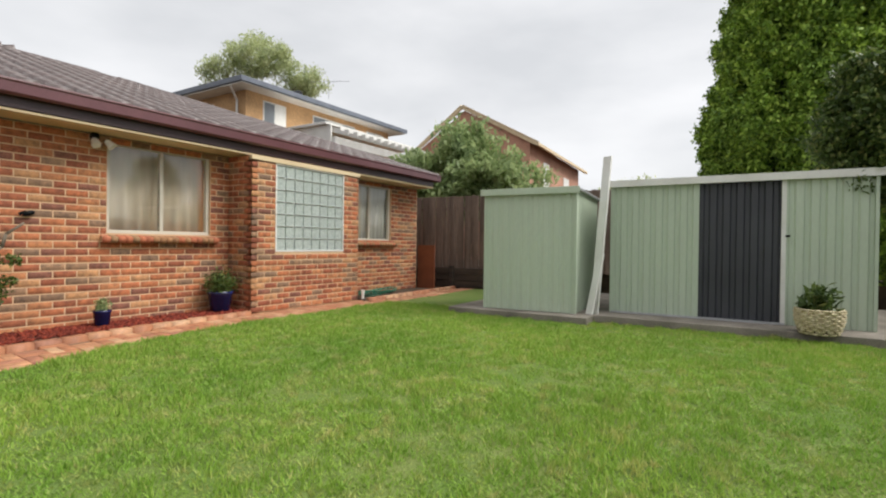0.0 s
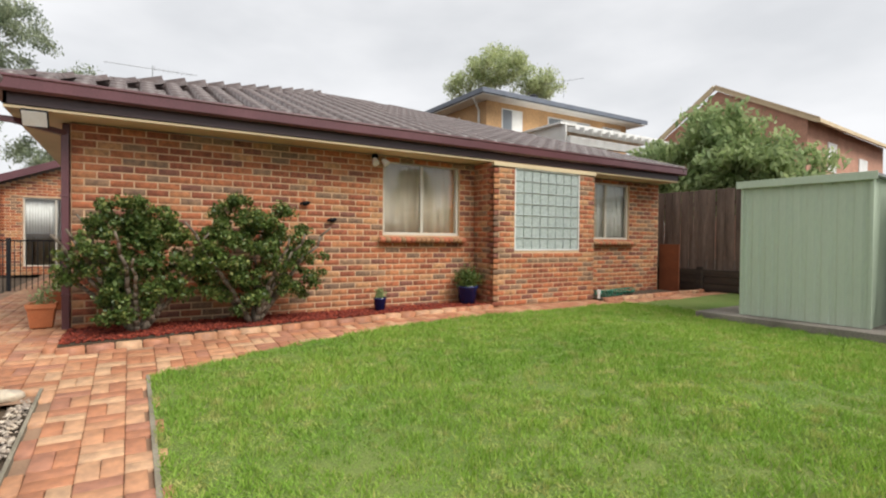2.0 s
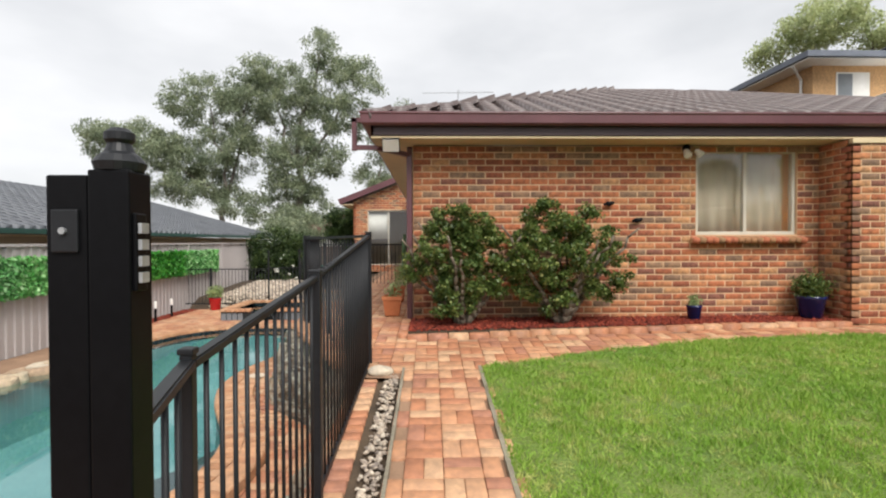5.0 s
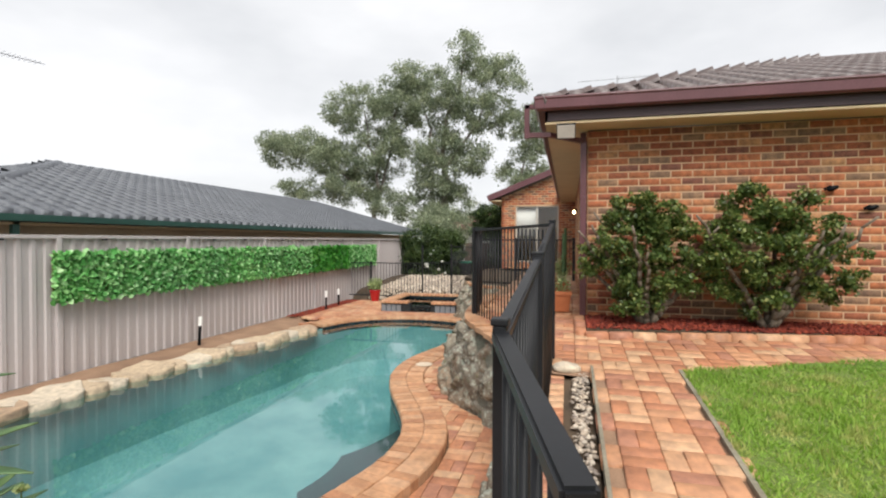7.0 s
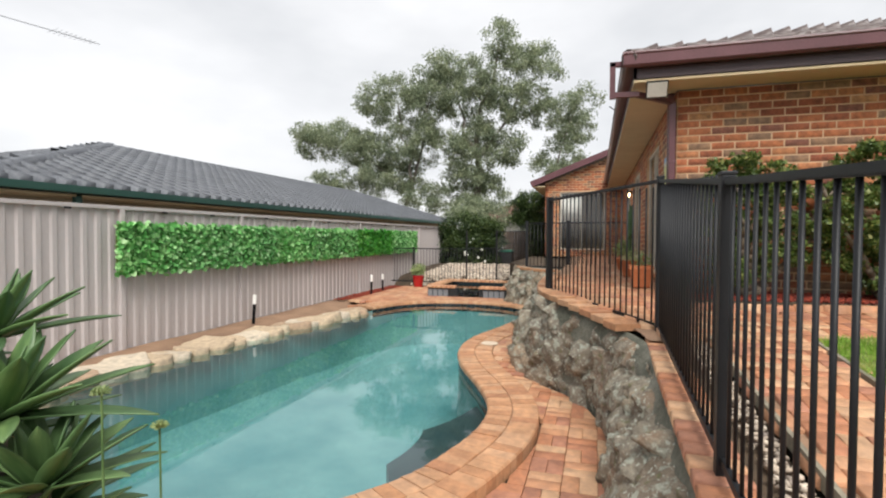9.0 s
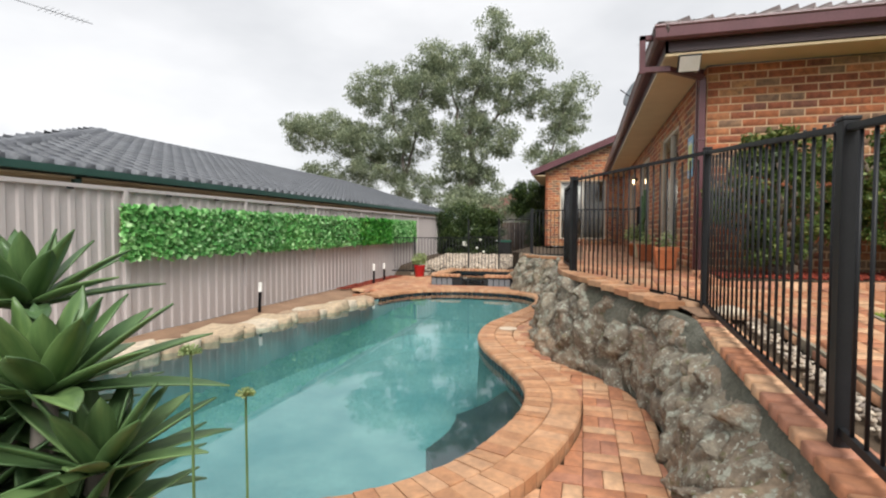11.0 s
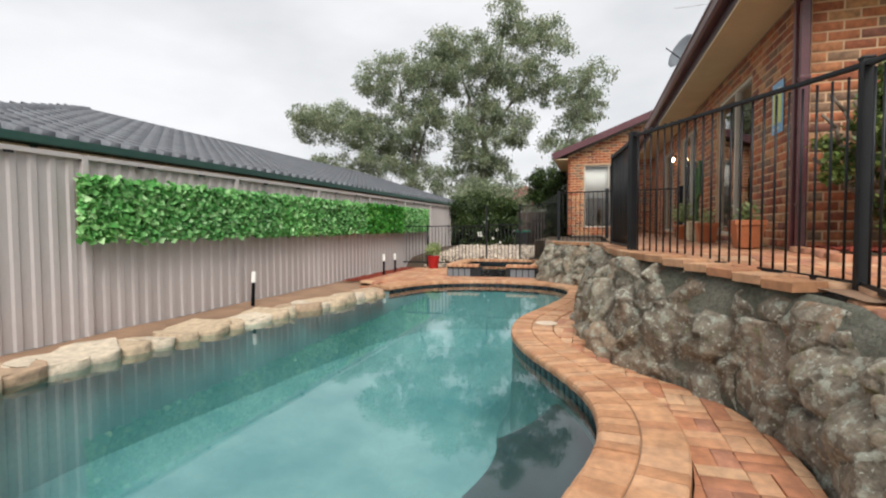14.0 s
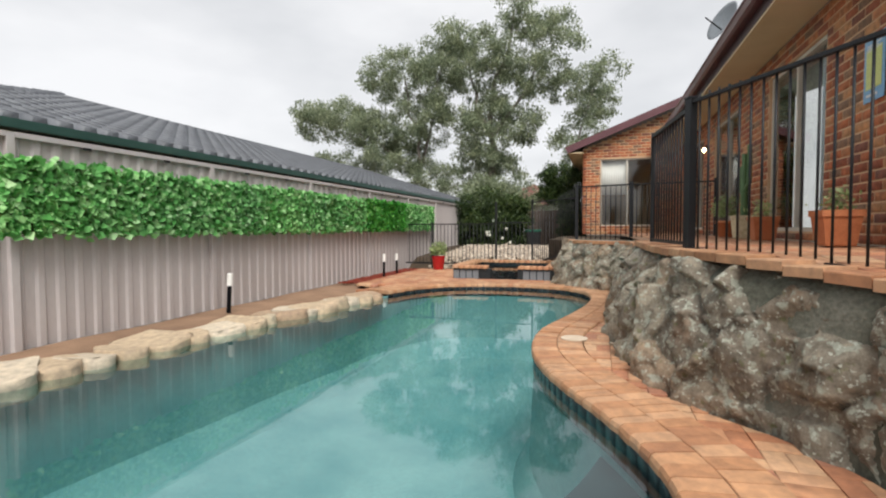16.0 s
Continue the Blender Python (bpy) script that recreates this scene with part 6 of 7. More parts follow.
def trimmed(corners, cuts, margin=0.004):
    """A paver's outline cut along the curves that it meets; None where nothing is left."""
    c = corners.mean(axis=0)
    for path in cuts:
        i = int(np.argmin(((path - c) ** 2).sum(axis=1)))
        if np.linalg.norm(path[i] - c) > 0.16:
            continue
        t = path[min(i + 1, len(path) - 1)] - path[max(i - 1, 0)]
        t /= np.linalg.norm(t)
        nrm = np.array([t[1], -t[0]])
        d = (corners - path[i]) @ nrm - margin
        keep = []
        for k in range(len(corners)):
            j = (k + 1) % len(corners)
            if d[k] >= 0:
                keep.append(corners[k])
            if (d[k] >= 0) != (d[j] >= 0):
                keep.append(corners[k] + (corners[j] - corners[k]) * d[k] / (d[k] - d[j]))
        if len(keep) < 3:
            return None
        corners = np.array(keep)
    x, y = corners[:, 0], corners[:, 1]
    return corners if abs((x * np.roll(y, -1) - y * np.roll(x, -1)).sum()) / 2 > 0.0025 else None


def paving(name, x0, y0, x1, y1, inside, height, label, singles, pattern="basket", slope=0.0, cuts=()):
    """Clay pavers, 230 x 115, in basket weave or in rows along x."""
    base = tagged(new(name), label, "paving", kind="structure")
    W, D, g = 0.230, 0.115, 0.006
    me = shared_paver("paver", W - g, D - g / 2, 0.05, PAVER)
    V, F, count, single = [], [], 0, 0
    spots = []
    m = W
    if pattern == "basket":
        for i in range(int((x1 - x0) / m) + 1):
            for j in range(int((y1 - y0) / m) + 1):
                cx, cy = x0 + (i + 0.5) * m, y0 + (j + 0.5) * m
                for s in (-1, 1):
                    spots.append((cx, cy + s * D / 2, 0) if (i + j) % 2 else (cx + s * D / 2, cy, 90))
    else:
        for j in range(int((y1 - y0) / D) + 1):
            for i in range(int((x1 - x0) / W) + 2):
                spots.append((x0 + (i + 0.5 * (j % 2)) * W, y0 + (j + 0.5) * D, 0))
    v0, f0 = eased_paver(W - g, D - g / 2, 0.05)
    cut_v, cut_f = [], []
    for cx, cy, rot in spots:
        near_cut = [p for p in cuts if ((p - (cx, cy)) ** 2).sum(axis=1).min() < 0.02]
        if near_cut and -6.0 < cx < 9.0:
            w, d = ((W - g) / 2, (D - g / 2) / 2) if rot == 0 else ((D - g / 2) / 2, (W - g) / 2)
            shape = trimmed(np.array([(cx - w, cy - d), (cx + w, cy - d), (cx + w, cy + d), (cx - w, cy + d)]), near_cut)
            if shape is not None:
                z, at, m2 = height(cx, cy) + rng.normal(0, 0.0016), len(cut_v), len(shape)
                cut_v += [(p[0], p[1], z - 0.05) for p in shape] + [(p[0], p[1], z) for p in shape]
                cut_f += [tuple(range(at + m2, at + 2 * m2))] + [(at + k, at + (k + 1) % m2, at + m2 + (k + 1) % m2, at + m2 + k) for k in range(m2)]
            continue
        if not inside(cx, cy):
            continue
        z = height(cx, cy) + rng.normal(0, 0.0016)
        if single < 300 and singles(cx, cy):
            ob = new("paver", me)
            ob.parent = base
            lean = 0.0 if not slope else math.degrees(math.atan(slope))
            ob.matrix_basis = pose(0, 0, 0) @ Matrix.Translation((cx, cy, z)) @ pose(0, 0, 0, rng.normal(0, 0.3), lean + rng.normal(0, 0.3), 0) @ pose(0, 0, 0, 0, 0, rot + rng.normal(0, 0.4))
            single += 1
        else:
            a = math.radians(rot + rng.normal(0, 0.4))
            c, s = math.cos(a), math.sin(a)
            xx, yy = cx + v0[:, 0] * c - v0[:, 1] * s, cy + v0[:, 0] * s + v0[:, 1] * c
            zz = np.array([height(p, q) for p, q in zip(xx, yy)]) + v0[:, 2] + rng.normal(0, 0.0015)
            V.append(np.stack([xx, yy, zz], 1))
            F.append(f0 + 12 * count)
            count += 1
    if cut_v:
        me_cut = bpy.data.meshes.new("cut_pavers")
        me_cut.from_pydata(cut_v, [], cut_f)
        me_cut.update()
        place("cut_pavers", me_cut, PAVER, base)["kind"] = "stuff"
    if count:
        rest = place("pavers", mesh_of("pavers", np.concatenate(V), np.concatenate(F)), PAVER, base)
        rest["kind"] = "stuff"
    return base


def bed_edge_x(y):
    return float(np.interp(y, [-0.1, 1.8, 4.0, 5.45, 5.46, 7.82, 7.83, 12], [1.0, 0.80, 0.62, 0.56, 0.37, 0.37, 0.72, 0.60]))


def upper_inside(x, y):
    if x > 8.5 or y > 11.3:
        return False
    if y >= LAWN_LEFT:
        return bed_edge_x(y) + 0.1 < x < lawn_house_edge(y) - 0.02
    if y > 0.0:
        return x > bed_edge_x(y) + 0.1
    if x > 2.02:
        return False
    edge_y = float(np.interp(x, top_line[:, 0], top_line[:, 1])) if x > -2.6 else -1.6
    return y > edge_y + 0.24 and y < -0.02 and x > -11.9


sloped_sheet("pavement_path_bed", 0.005, -0.02, 9.4, LAWN_LEFT, -0.035, "sand bed of the brick path")
sloped_sheet("pavement_house_bed", 0.005, LAWN_LEFT, 2.0, 11.4, -0.035, "sand bed of the brick path by the house")
bm = bmesh.new()
edge_n = [p for p in top_line if p[0] < 2.2]
out = [(p[0] - 0.05, p[1] + 0.13) for p in edge_n] + [(2.2, 0.0), (-12.0, 0.0), (-12.0, -1.6)]
vs = [bm.verts.new((x, y, ground_z(x, y) - 0.04)) for x, y in out]
bmesh.ops.triangle_fill(bm, use_beauty=True, edges=[bm.edges.new((a, b)) for a, b in zip(vs, vs[1:] + vs[:1])])
tagged(part("pavement_terrace_bed", bm, JOINT), "sand bed of the paved terrace", "paving", kind="structure")
paving("pavement_upper", -12.0, -2.0, 9.0, 11.4, upper_inside, lambda x, y: ground_z(x, y) - 0.01, "orange clay brick paving in basket weave around the house", lambda x, y: 0.0 < y < 0.66 and 2.6 < x < 4.9, slope=0.08)
strip = tagged(new("pavement_fence_strip"), "brick strip under the pool fence", "paving", kind="structure")
strip_line = np.stack([np.linspace(1.95, 9.0, 80), np.full(80, -0.37)], 1)
header_row(strip, strip_line, 0.0, 0, 0.112, 0.228, 0.06, PAVER, heights=lambda x, y: ground_z(x, y) - 0.06)
edge_line = np.array([p for p in curve_points(WALL_TOP, 0.05) if -2.6 < p[0] < 1.9])
wedge_row(strip, edge_line, 0.02, -0.205, lambda x, y: ground_z(x, y) - 0.012, 0.226, 0.06, COPING, nose=0.008)
back_edge = curve_points([(-6.9, -2.72), (-6.2, -2.70)], 0.05)
header_row(strip, back_edge, 0.0, -0.13, 0.108, 0.222, 0.06, COPING)
back_edge2 = curve_points([(-6.18, -2.76), (-5.65, -2.60), (-5.15, -2.18), (-4.68, -1.66), (-3.6, -1.62), (-2.6, -1.66)], 0.05)
wedge_row(strip, back_edge2, 0.02, -0.205, -0.085, 0.226, 0.06, COPING, nose=0.008)

wide_ring = [tuple(p) for p in offset_line(dense_paved, 0.44)] + [tuple(p) for p in offset_line(stone_line, 0.42)]
foot_poly = [tuple(p) for p in foot_line] + [(9.5, 3.0), (-2.6, 3.0)]
far_block = [(-2.5, -1.98), (-3.6, -1.84), (-4.45, -1.88), (-4.95, -2.40), (-5.45, -2.88), (-6.08, -2.99), (-7.4, -2.99), (-8.3, -3.3), (-8.3, 0), (-2.5, 0)]


def lower_inside(x, y):
    return -8.3 < x < 9.2 and -6.6 < y < -0.7 and not in_poly(x, y, wide_ring) and not in_poly(x, y, foot_poly) and not in_poly(x, y, far_block) and not (-8.1 < x < -6.15 and -5.1 < y < -2.95) and not (x > -4.6 and y < -5.0) and not (x > 3.0 and y < -3.0)


paving("pavement_pool", -8.4, -6.6, 9.3, -0.6, lower_inside, lambda x, y: DECK_Z + 0.075 * ease(0.9 - x, 0.0, 1.2), "orange clay brick paving of the sunken pool walk", lambda x, y: 0.8 < x < 4.6, cuts=(offset_line(dense_paved, 0.445), foot_line))


# ---- dark tiled seat under water ----
seat = bmesh.new()
lo_i, hi_i = int(len(dense_paved) * 0.215), int(len(dense_paved) * 0.375)
seat_in, seat_out = offset_line(dense_paved, -0.005), offset_line(dense_paved, -0.62)
rows = []
for i in range(lo_i, hi_i):
    k = min(1.0, (i - lo_i) / 14, (hi_i - 1 - i) / 14)
    q = seat_in[i] + (seat_out[i] - seat_in[i]) * k
    rows.append([seat.verts.new((*seat_in[i], -1.18)), seat.verts.new((*q, -1.18)), seat.verts.new((*q, -1.95))])
for a, b in zip(rows, rows[1:]):
    for i in range(2):
        seat.faces.new((a[i], b[i], b[i + 1], a[i + 1]))
part("seat", seat, surface("dark_seat_tile", (0.03, 0.05, 0.058), (0.06, 0.085, 0.092), 2, 5, 0.4, 0.1, 0.002), pool, "dark tiled seat under the water")


# ---- stones along the pool ----
stones = tagged(new("trim_pool_stones"), "row of flat cream sandstone boulders along the pool edge", "stones", kind="structure")
sl = curve_points(POOL_STONES, 0.05)
sl = sl[int(len(sl) * 0.02): int(len(sl) * 0.88)]
n_st = 20
for k in range(n_st):
    p = line_at(offset_line(sl, -0.0), (k + 0.5) / n_st)
    q = line_at(sl, min(1, (k + 0.9) / n_st))
    r = np.random.default_rng(500 + k)
    bm = bmesh.new()
    bmesh.ops.create_icosphere(bm, subdivisions=3, radius=1.0)
    o = Vector(r.normal(size=3) * 9)
    for v in bm.verts:
        c = v.co.copy()
        c.z = max(-0.55, min(0.20 + 0.05 * noise.noise(c * 2.2 + o), c.z * 1.8))
        for d in ((1, 0.2, 0), (-1, 0.3, 0), (0.1, 1, 0), (-0.2, -1, 0), (0.7, 0.7, 0.1), (-0.7, 0.7, 0), (0.7, -0.7, 0)):
            d = Vector(d)
            over = c.dot(d) - (0.62 + 0.22 * noise.noise(o + d * 3))
            if over > 0:
                c -= d * over * 0.85
        v.co = c * (1 + 0.09 * noise.noise(c * 1.7 + o) + 0.03 * noise.noise(c * 7 + o))
    wv = 0.30 + 0.05 * r.random()
    bmesh.ops.scale(bm, vec=(wv * (0.8 + 0.75 * r.random()), 0.42 + 0.12 * r.random(), 0.17 + 0.06 * r.random()), verts=bm.verts)
    part("stone", bm, SANDSTONE, stones, smooth=True, m=pose(p[0], p[1] - 0.17 + 0.06 * r.random(), -0.985 + 0.03 * r.random(), r.normal(4, 3), r.normal(0, 4), math.degrees(math.atan2(q[1] - p[1], q[0] - p[0])) + r.normal(0, 12)))
bank = bmesh.new()
rows = []
for k in range(60):
    x = -7.9 + 17 * k / 59
    rows.append([bank.verts.new((x, -7.18, -0.97 + 0.02 * noise.noise((x, 0, 0)))), bank.verts.new((x, -6.6, -0.985 + 0.03 * noise.noise((x, 3, 0)))), bank.verts.new((x, -6.2 if x > -4.2 else -6.5, -1.06))])
for a, b in zip(rows, rows[1:]):
    for i in range(2):
        bank.faces.new((a[i], a[i + 1], b[i + 1], b[i]))
tagged(part("ground_fence_bed", bank, JOINT, smooth=True), "narrow soil bed along the steel fence", "ground", kind="structure")


# ---- scattered pieces ----
def scatter(name, pts, size, material, label, flat=0.5, category="mulch"):
    """Many small rounded chips in one mesh."""
    bm = bmesh.new()
    bmesh.ops.create_icosphere(bm, subdivisions=1, radius=1.0)
    bv = np.array([v.co[:] for v in bm.verts])
    bf = np.array([[v.index for v in f.verts] for f in bm.faces])
    bm.free()
    n = len(pts)
    V = np.empty((n, len(bv), 3))
    for k in range(n):
        s = size * (0.55 + 0.9 * rng.random()) * np.array([1.0 + 0.6 * rng.random(), 0.7 + 0.4 * rng.random(), flat * (0.7 + 0.6 * rng.random())])
        R = np.array(Euler((rng.normal(0, 0.4), rng.normal(0, 0.4), rng.random() * 6.28)).to_matrix())
        V[k] = (bv * s) @ R.T + pts[k]
    F = (bf[None] + (np.arange(n) * len(bv))[:, None, None]).reshape(-1, 3)
    return tagged(place(name, mesh_of(name, V.reshape(-1, 3), F), material), label, category, kind="stuff")


def bed_points(n):
    out = []
    while len(out) < n:
        y = -0.02 + 5.46 * rng.random()
        x = 0.02 + (bed_edge_x(y) - 0.06) * rng.random()
        out.append((x, y, 0.030 + 0.014 * rng.random()))
    return np.array(out)


scatter("mulch", bed_points(6500), 0.018, MULCH, "red-brown bark mulch in the bed against the house", 0.4)
far_mulch = np.array([(-8.3 + 3.6 * rng.random(), -7.05 + 0.6 * rng.random(), -0.93) for _ in range(1500)])
scatter("mulch", far_mulch, 0.022, MULCH, "red-brown bark mulch by the steel fence", 0.4)
bed = bmesh.new()
outl = [(0.0, -0.03), (0.97, -0.03), (0.78, 1.8), (0.60, 4.0), (0.54, 5.47), (0.0, 5.47)]
prism(outl, -0.15, 0.025, bed)
tagged(part("ground_bed", bed, SOIL), "raised soil bed against the rear wall", "ground", kind="structure")
bed2 = bmesh.new()
prism([(0.0, 7.83), (0.70, 7.83), (0.60, 10.4), (0.0, 10.45)], -0.15, 0.02, bed2)
tagged(part("ground_bed_far", bed2, SOIL), "narrow soil bed below the far window", "ground", kind="structure")
kerb = tagged(new("trim_bed_edging"), "single row of clay bricks edging the mulch bed", "edging", kind="structure")
me_long = shared_paver("paver", 0.225, 0.108, 0.12, PAVER, 0.008)
for pts in ([(0.03, -0.09), (0.98, -0.09)], [(1.0, -0.05), (0.80, 1.8), (0.62, 4.0), (0.555, 5.45)], [(0.72, 7.9), (0.60, 11.2)]):
    line = curve_points(pts, 0.235)
    for a, b in zip(line, line[1:]):
        c = (a + b) / 2
        ob = new("paver", me_long)
        ob.parent = kerb
        ob.matrix_basis = pose(c[0], c[1], ground_z(c[0], c[1]) + 0.040 + rng.normal(0, 0.003), rng.normal(0, 1.2), rng.normal(0, 1), math.degrees(math.atan2(b[1] - a[1], b[0] - a[0])) + rng.normal(0, 1.2))
trough = sloped_sheet("ground_drain_strip", 1.98, -0.26, 9.4, -0.045, -0.09, "soil trough under the pebble strip", SOIL)
peb = np.array([(x, -0.13 + 0.062 * (2 * rng.random() - 1), ground_z(x, 0) - 0.065 + 0.02 * rng.random()) for x in 2.05 + 5.5 * rng.random(900)])
scatter("pebbles", peb, 0.016, PEBBLE, "grey river pebbles in a drain strip beside the path", 0.6, "pebbles")
edging_bar = bar((2.0, -0.025, ground_z(2.0, 0) - 0.035), (9.2, -0.025, ground_z(8.55, 0) - 0.035), 0.022, 0.07)
tagged(part("timber_edging", edging_bar, EDGE_TIMBER), "thin weathered timber edging between pebbles and path", "edging")
lawn_bar = bar((1.97, LAWN_LEFT - 0.012, ground_z(1.97, 0) - 0.03), (8.5, LAWN_LEFT - 0.012, ground_z(8.5, 0) - 0.03), 0.03, 0.06)
tagged(part("timber_edging", lawn_bar, EDGE_TIMBER), "thin weathered timber edging between path and lawn", "edging")
bm = bmesh.new()
bmesh.ops.create_icosphere(bm, subdivisions=3, radius=1.0)
for v in bm.verts:
    v.co *= 1 + 0.14 * noise.noise(v.co * 1.8)
bmesh.ops.scale(bm, vec=(0.10, 0.12, 0.055), verts=bm.verts)
tagged(part("rock", bm, SANDSTONE, smooth=True, m=pose(2.05, -0.24, ground_z(2.05, 0) - 0.02)), "pale sandstone rock at the corner of the path", "rock")
def bank_z(x):
    return float(np.interp(x, [-13, -9.6, -8.75], [-0.50, -0.70, -1.02]))


bank_spots = np.stack([-13.4 + 4.5 * rng.random(2600), -6.6 + 3.3 * rng.random(2600)], 1)
scatter("pebbles", np.array([(x, y, bank_z(x) + 0.01) for x, y in bank_spots]), 0.06, PEBBLE, "pale pebbles on the bank behind the far fence", 0.5, "pebbles")


# ---- spa ----
spa = empty("spa", -7.1, -4.03, -1.0, "raised spa with brick coping and slate spillway", "spa", kind="structure")
for nm, b, mat in (("front_wall", (0.80, -1.05, 0, 0.98, -0.24, 0.30), TILE_BLUE), ("front_wall", (0.80, 0.33, 0, 0.98, 1.08, 0.30), TILE_BLUE), ("spillway", (0.80, -0.24, 0, 0.92, 0.33, 0.24), TILE_BLUE), ("side_wall", (-0.9, -1.05, 0, 0.80, -0.9, 0.30), TILE_BLUE), ("side_wall", (-0.9, 0.93, 0, 0.80, 1.08, 0.30), TILE_BLUE), ("back_wall", (-1.05, -1.05, 0, -0.9, 1.08, 0.30), TILE_BLUE)):
    part(nm, box(*b, 0.004), mat, spa)
for y in (-0.98, -0.84, -0.70, -0.56, 0.50, 0.64, 0.78, 0.92):
    part("tile", box(0.981, y - 0.06, 0.06, 0.986, y + 0.06, 0.26, 0.001), GREY_DISH, spa)
part("water", box(-0.88, -0.88, 0.10, 0.79, 0.92, 0.235), WATER, spa)
fall = bmesh.new()
rows = []
for k in range(30):
    y = -0.2 + 0.5 * k / 29
    o = 0.012 * math.sin(k * 1.9)
    rows.append([fall.verts.new((0.90, y, 0.245)), fall.verts.new((0.955 + o, y, 0.235)), fall.verts.new((0.975 + o, y, 0.12)), fall.verts.new((0.985 + o, y, -0.01))])
for a, b in zip(rows, rows[1:]):
    for i in range(3):
        fall.faces.new((a[i], a[i + 1], b[i + 1], b[i]))
part("waterfall", fall, glass_pane("falling_water", (0.9, 0.95, 0.95), 0.75), spa, "thin sheet of falling water")
spa_me = shared_paver("paver", 0.108, 0.27, 0.06, COPING, 0.012)
for k in range(17):
    y = -1.0 + 2.03 * k / 16
    if -0.27 < y < 0.36:
        continue
    ob = new("paver", spa_me)
    ob.parent = spa
    ob.matrix_basis = pose(0.90, y, 0.36, 0, 0, 90)
for y in (-0.98, 1.0):
    for k in range(15):
        ob = new("paver", spa_me)
        ob.parent = spa
        ob.matrix_basis = pose(-0.95 + 0.118 * k, y, 0.36)
for k in range(17):
    ob = new("paver", spa_me)
    ob.parent = spa
    ob.matrix_basis = pose(-0.98, -1.0 + 2.03 * k / 16, 0.36, 0, 0, 90)
tagged(part("skimmer_lid", tube((-0.72, -2.32, COPE_Z), (-0.72, -2.32, COPE_Z + 0.006), 0.125, sides=32), surface("sandy_plastic_lid", (0.62, 0.50, 0.37), (0.70, 0.58, 0.45), 4, 60, 0.6, 0.1, 0.001)), "round sand-coloured skimmer lid in the coping", "lid")


# ---- fittings on the house ----
pipe = empty("downpipe", 0.0, 0.0, 0.0, "maroon square downpipe at the corner of the house", "downpipe")
part("pipe", box(-0.02, -0.085, -0.08, 0.035, -0.015, 2.20, 0.006), GUTTER, pipe)
part("pipe_elbow", bar((0.008, -0.05, 2.20), (0.30, -0.46, 2.24), 0.07, 0.055, bevel=0.006), GUTTER, pipe)
part("pipe_drop", bar((0.33, -0.72, 2.20), (0.33, -0.72, 2.60), 0.06, 0.06), GUTTER, pipe)
part("pipe_link", bar((0.30, -0.44, 2.24), (0.33, -0.73, 2.24), 0.065, 0.055), GUTTER, pipe)
part("pipe_head", bar((0.33, -0.75, 2.58), (0.33, -0.60, 2.58), 0.06, 0.05), GUTTER, pipe)
part("pipe", box(-0.165, -0.085, -0.06, -0.105, -0.015, 2.33, 0.006), GUTTER, pipe)
for z in (0.4, 1.5):
    part("bracket", box(-0.025, -0.092, z, 0.042, -0.008, z + 0.025, 0.002), GUTTER, pipe)


def flood(x, y, z, label):
    top = empty("flood_light", x, y, z, label, "flood light")
    part("bracket", bar((0, 0, 0), (0.05, 0, -0.05), 0.03, 0.012), BLACK, top)
    part("housing", box(-0.09, -0.11, -0.03, 0.09, 0.11, 0.03, 0.006), FENCE_GREY, top, m=pose(0.09, 0, -0.07, 0, 125, 0))
    part("lens", box(-0.08, -0.10, 0.031, 0.08, 0.10, 0.035), WHITE, top, m=pose(0.09, 0, -0.07, 0, 125, 0))


flood(0.30, -0.26, 2.335, "white-faced flood light under the eave corner")
spot = empty("spot_lamp", 0.0, 3.64, 2.24, "black twin spot lamp with white heads under the eave", "lamp")
part("base", lathe([(0.05, 0), (0.05, 0.03), (0.035, 0.06)], 18), BLACK, spot, m=pose(0.05, 0, 0.03))
for y, a in ((-0.02, -10), (0.12, 35)):
    head = part("head", lathe([(0.022, 0.02), (0.035, 0.0), (0.052, -0.07), (0.05, -0.085)], 18), WHITE, spot, m=pose(0.09, y, 0.0, 30 * (1 if y > 0 else 0), -35, 0))
dish = empty("satellite_dish", -4.35, -0.35, 2.72, "grey satellite dish on a pole above the eave", "satellite dish")
part("pole", tube((0, 0, -0.15), (0, 0, 0.36), 0.018), FENCE_GREY, dish)
bm = bmesh.new()
rings = []
for j in range(7):
    r = 0.30 * j / 6
    rings.append([bm.verts.new((0.25 * r * r / 0.3, r * 0.85 * math.cos(2 * math.pi * k / 28), r * math.sin(2 * math.pi * k / 28))) for k in range(28)] if j else [bm.verts.new((0, 0, 0))])
for k in range(28):
    bm.faces.new((rings[0][0], rings[1][k], rings[1][(k + 1) % 28]))
for a, b in zip(rings[1:], rings[2:]):
    for k in range(28):
        bm.faces.new((a[k], b[k], b[(k + 1) % 28], a[(k + 1) % 28]))
reflector = part("reflector", bm, GREY_DISH, dish, smooth=True, m=pose(0.05, 0, 0.44, 0, -25, -60))
sm = reflector.modifiers.new("thickness", "SOLIDIFY")
sm.thickness = 0.006
part("arm", tube((0.05, 0, 0.3), (0.2, -0.3, 0.5), 0.01), FENCE_GREY, dish)


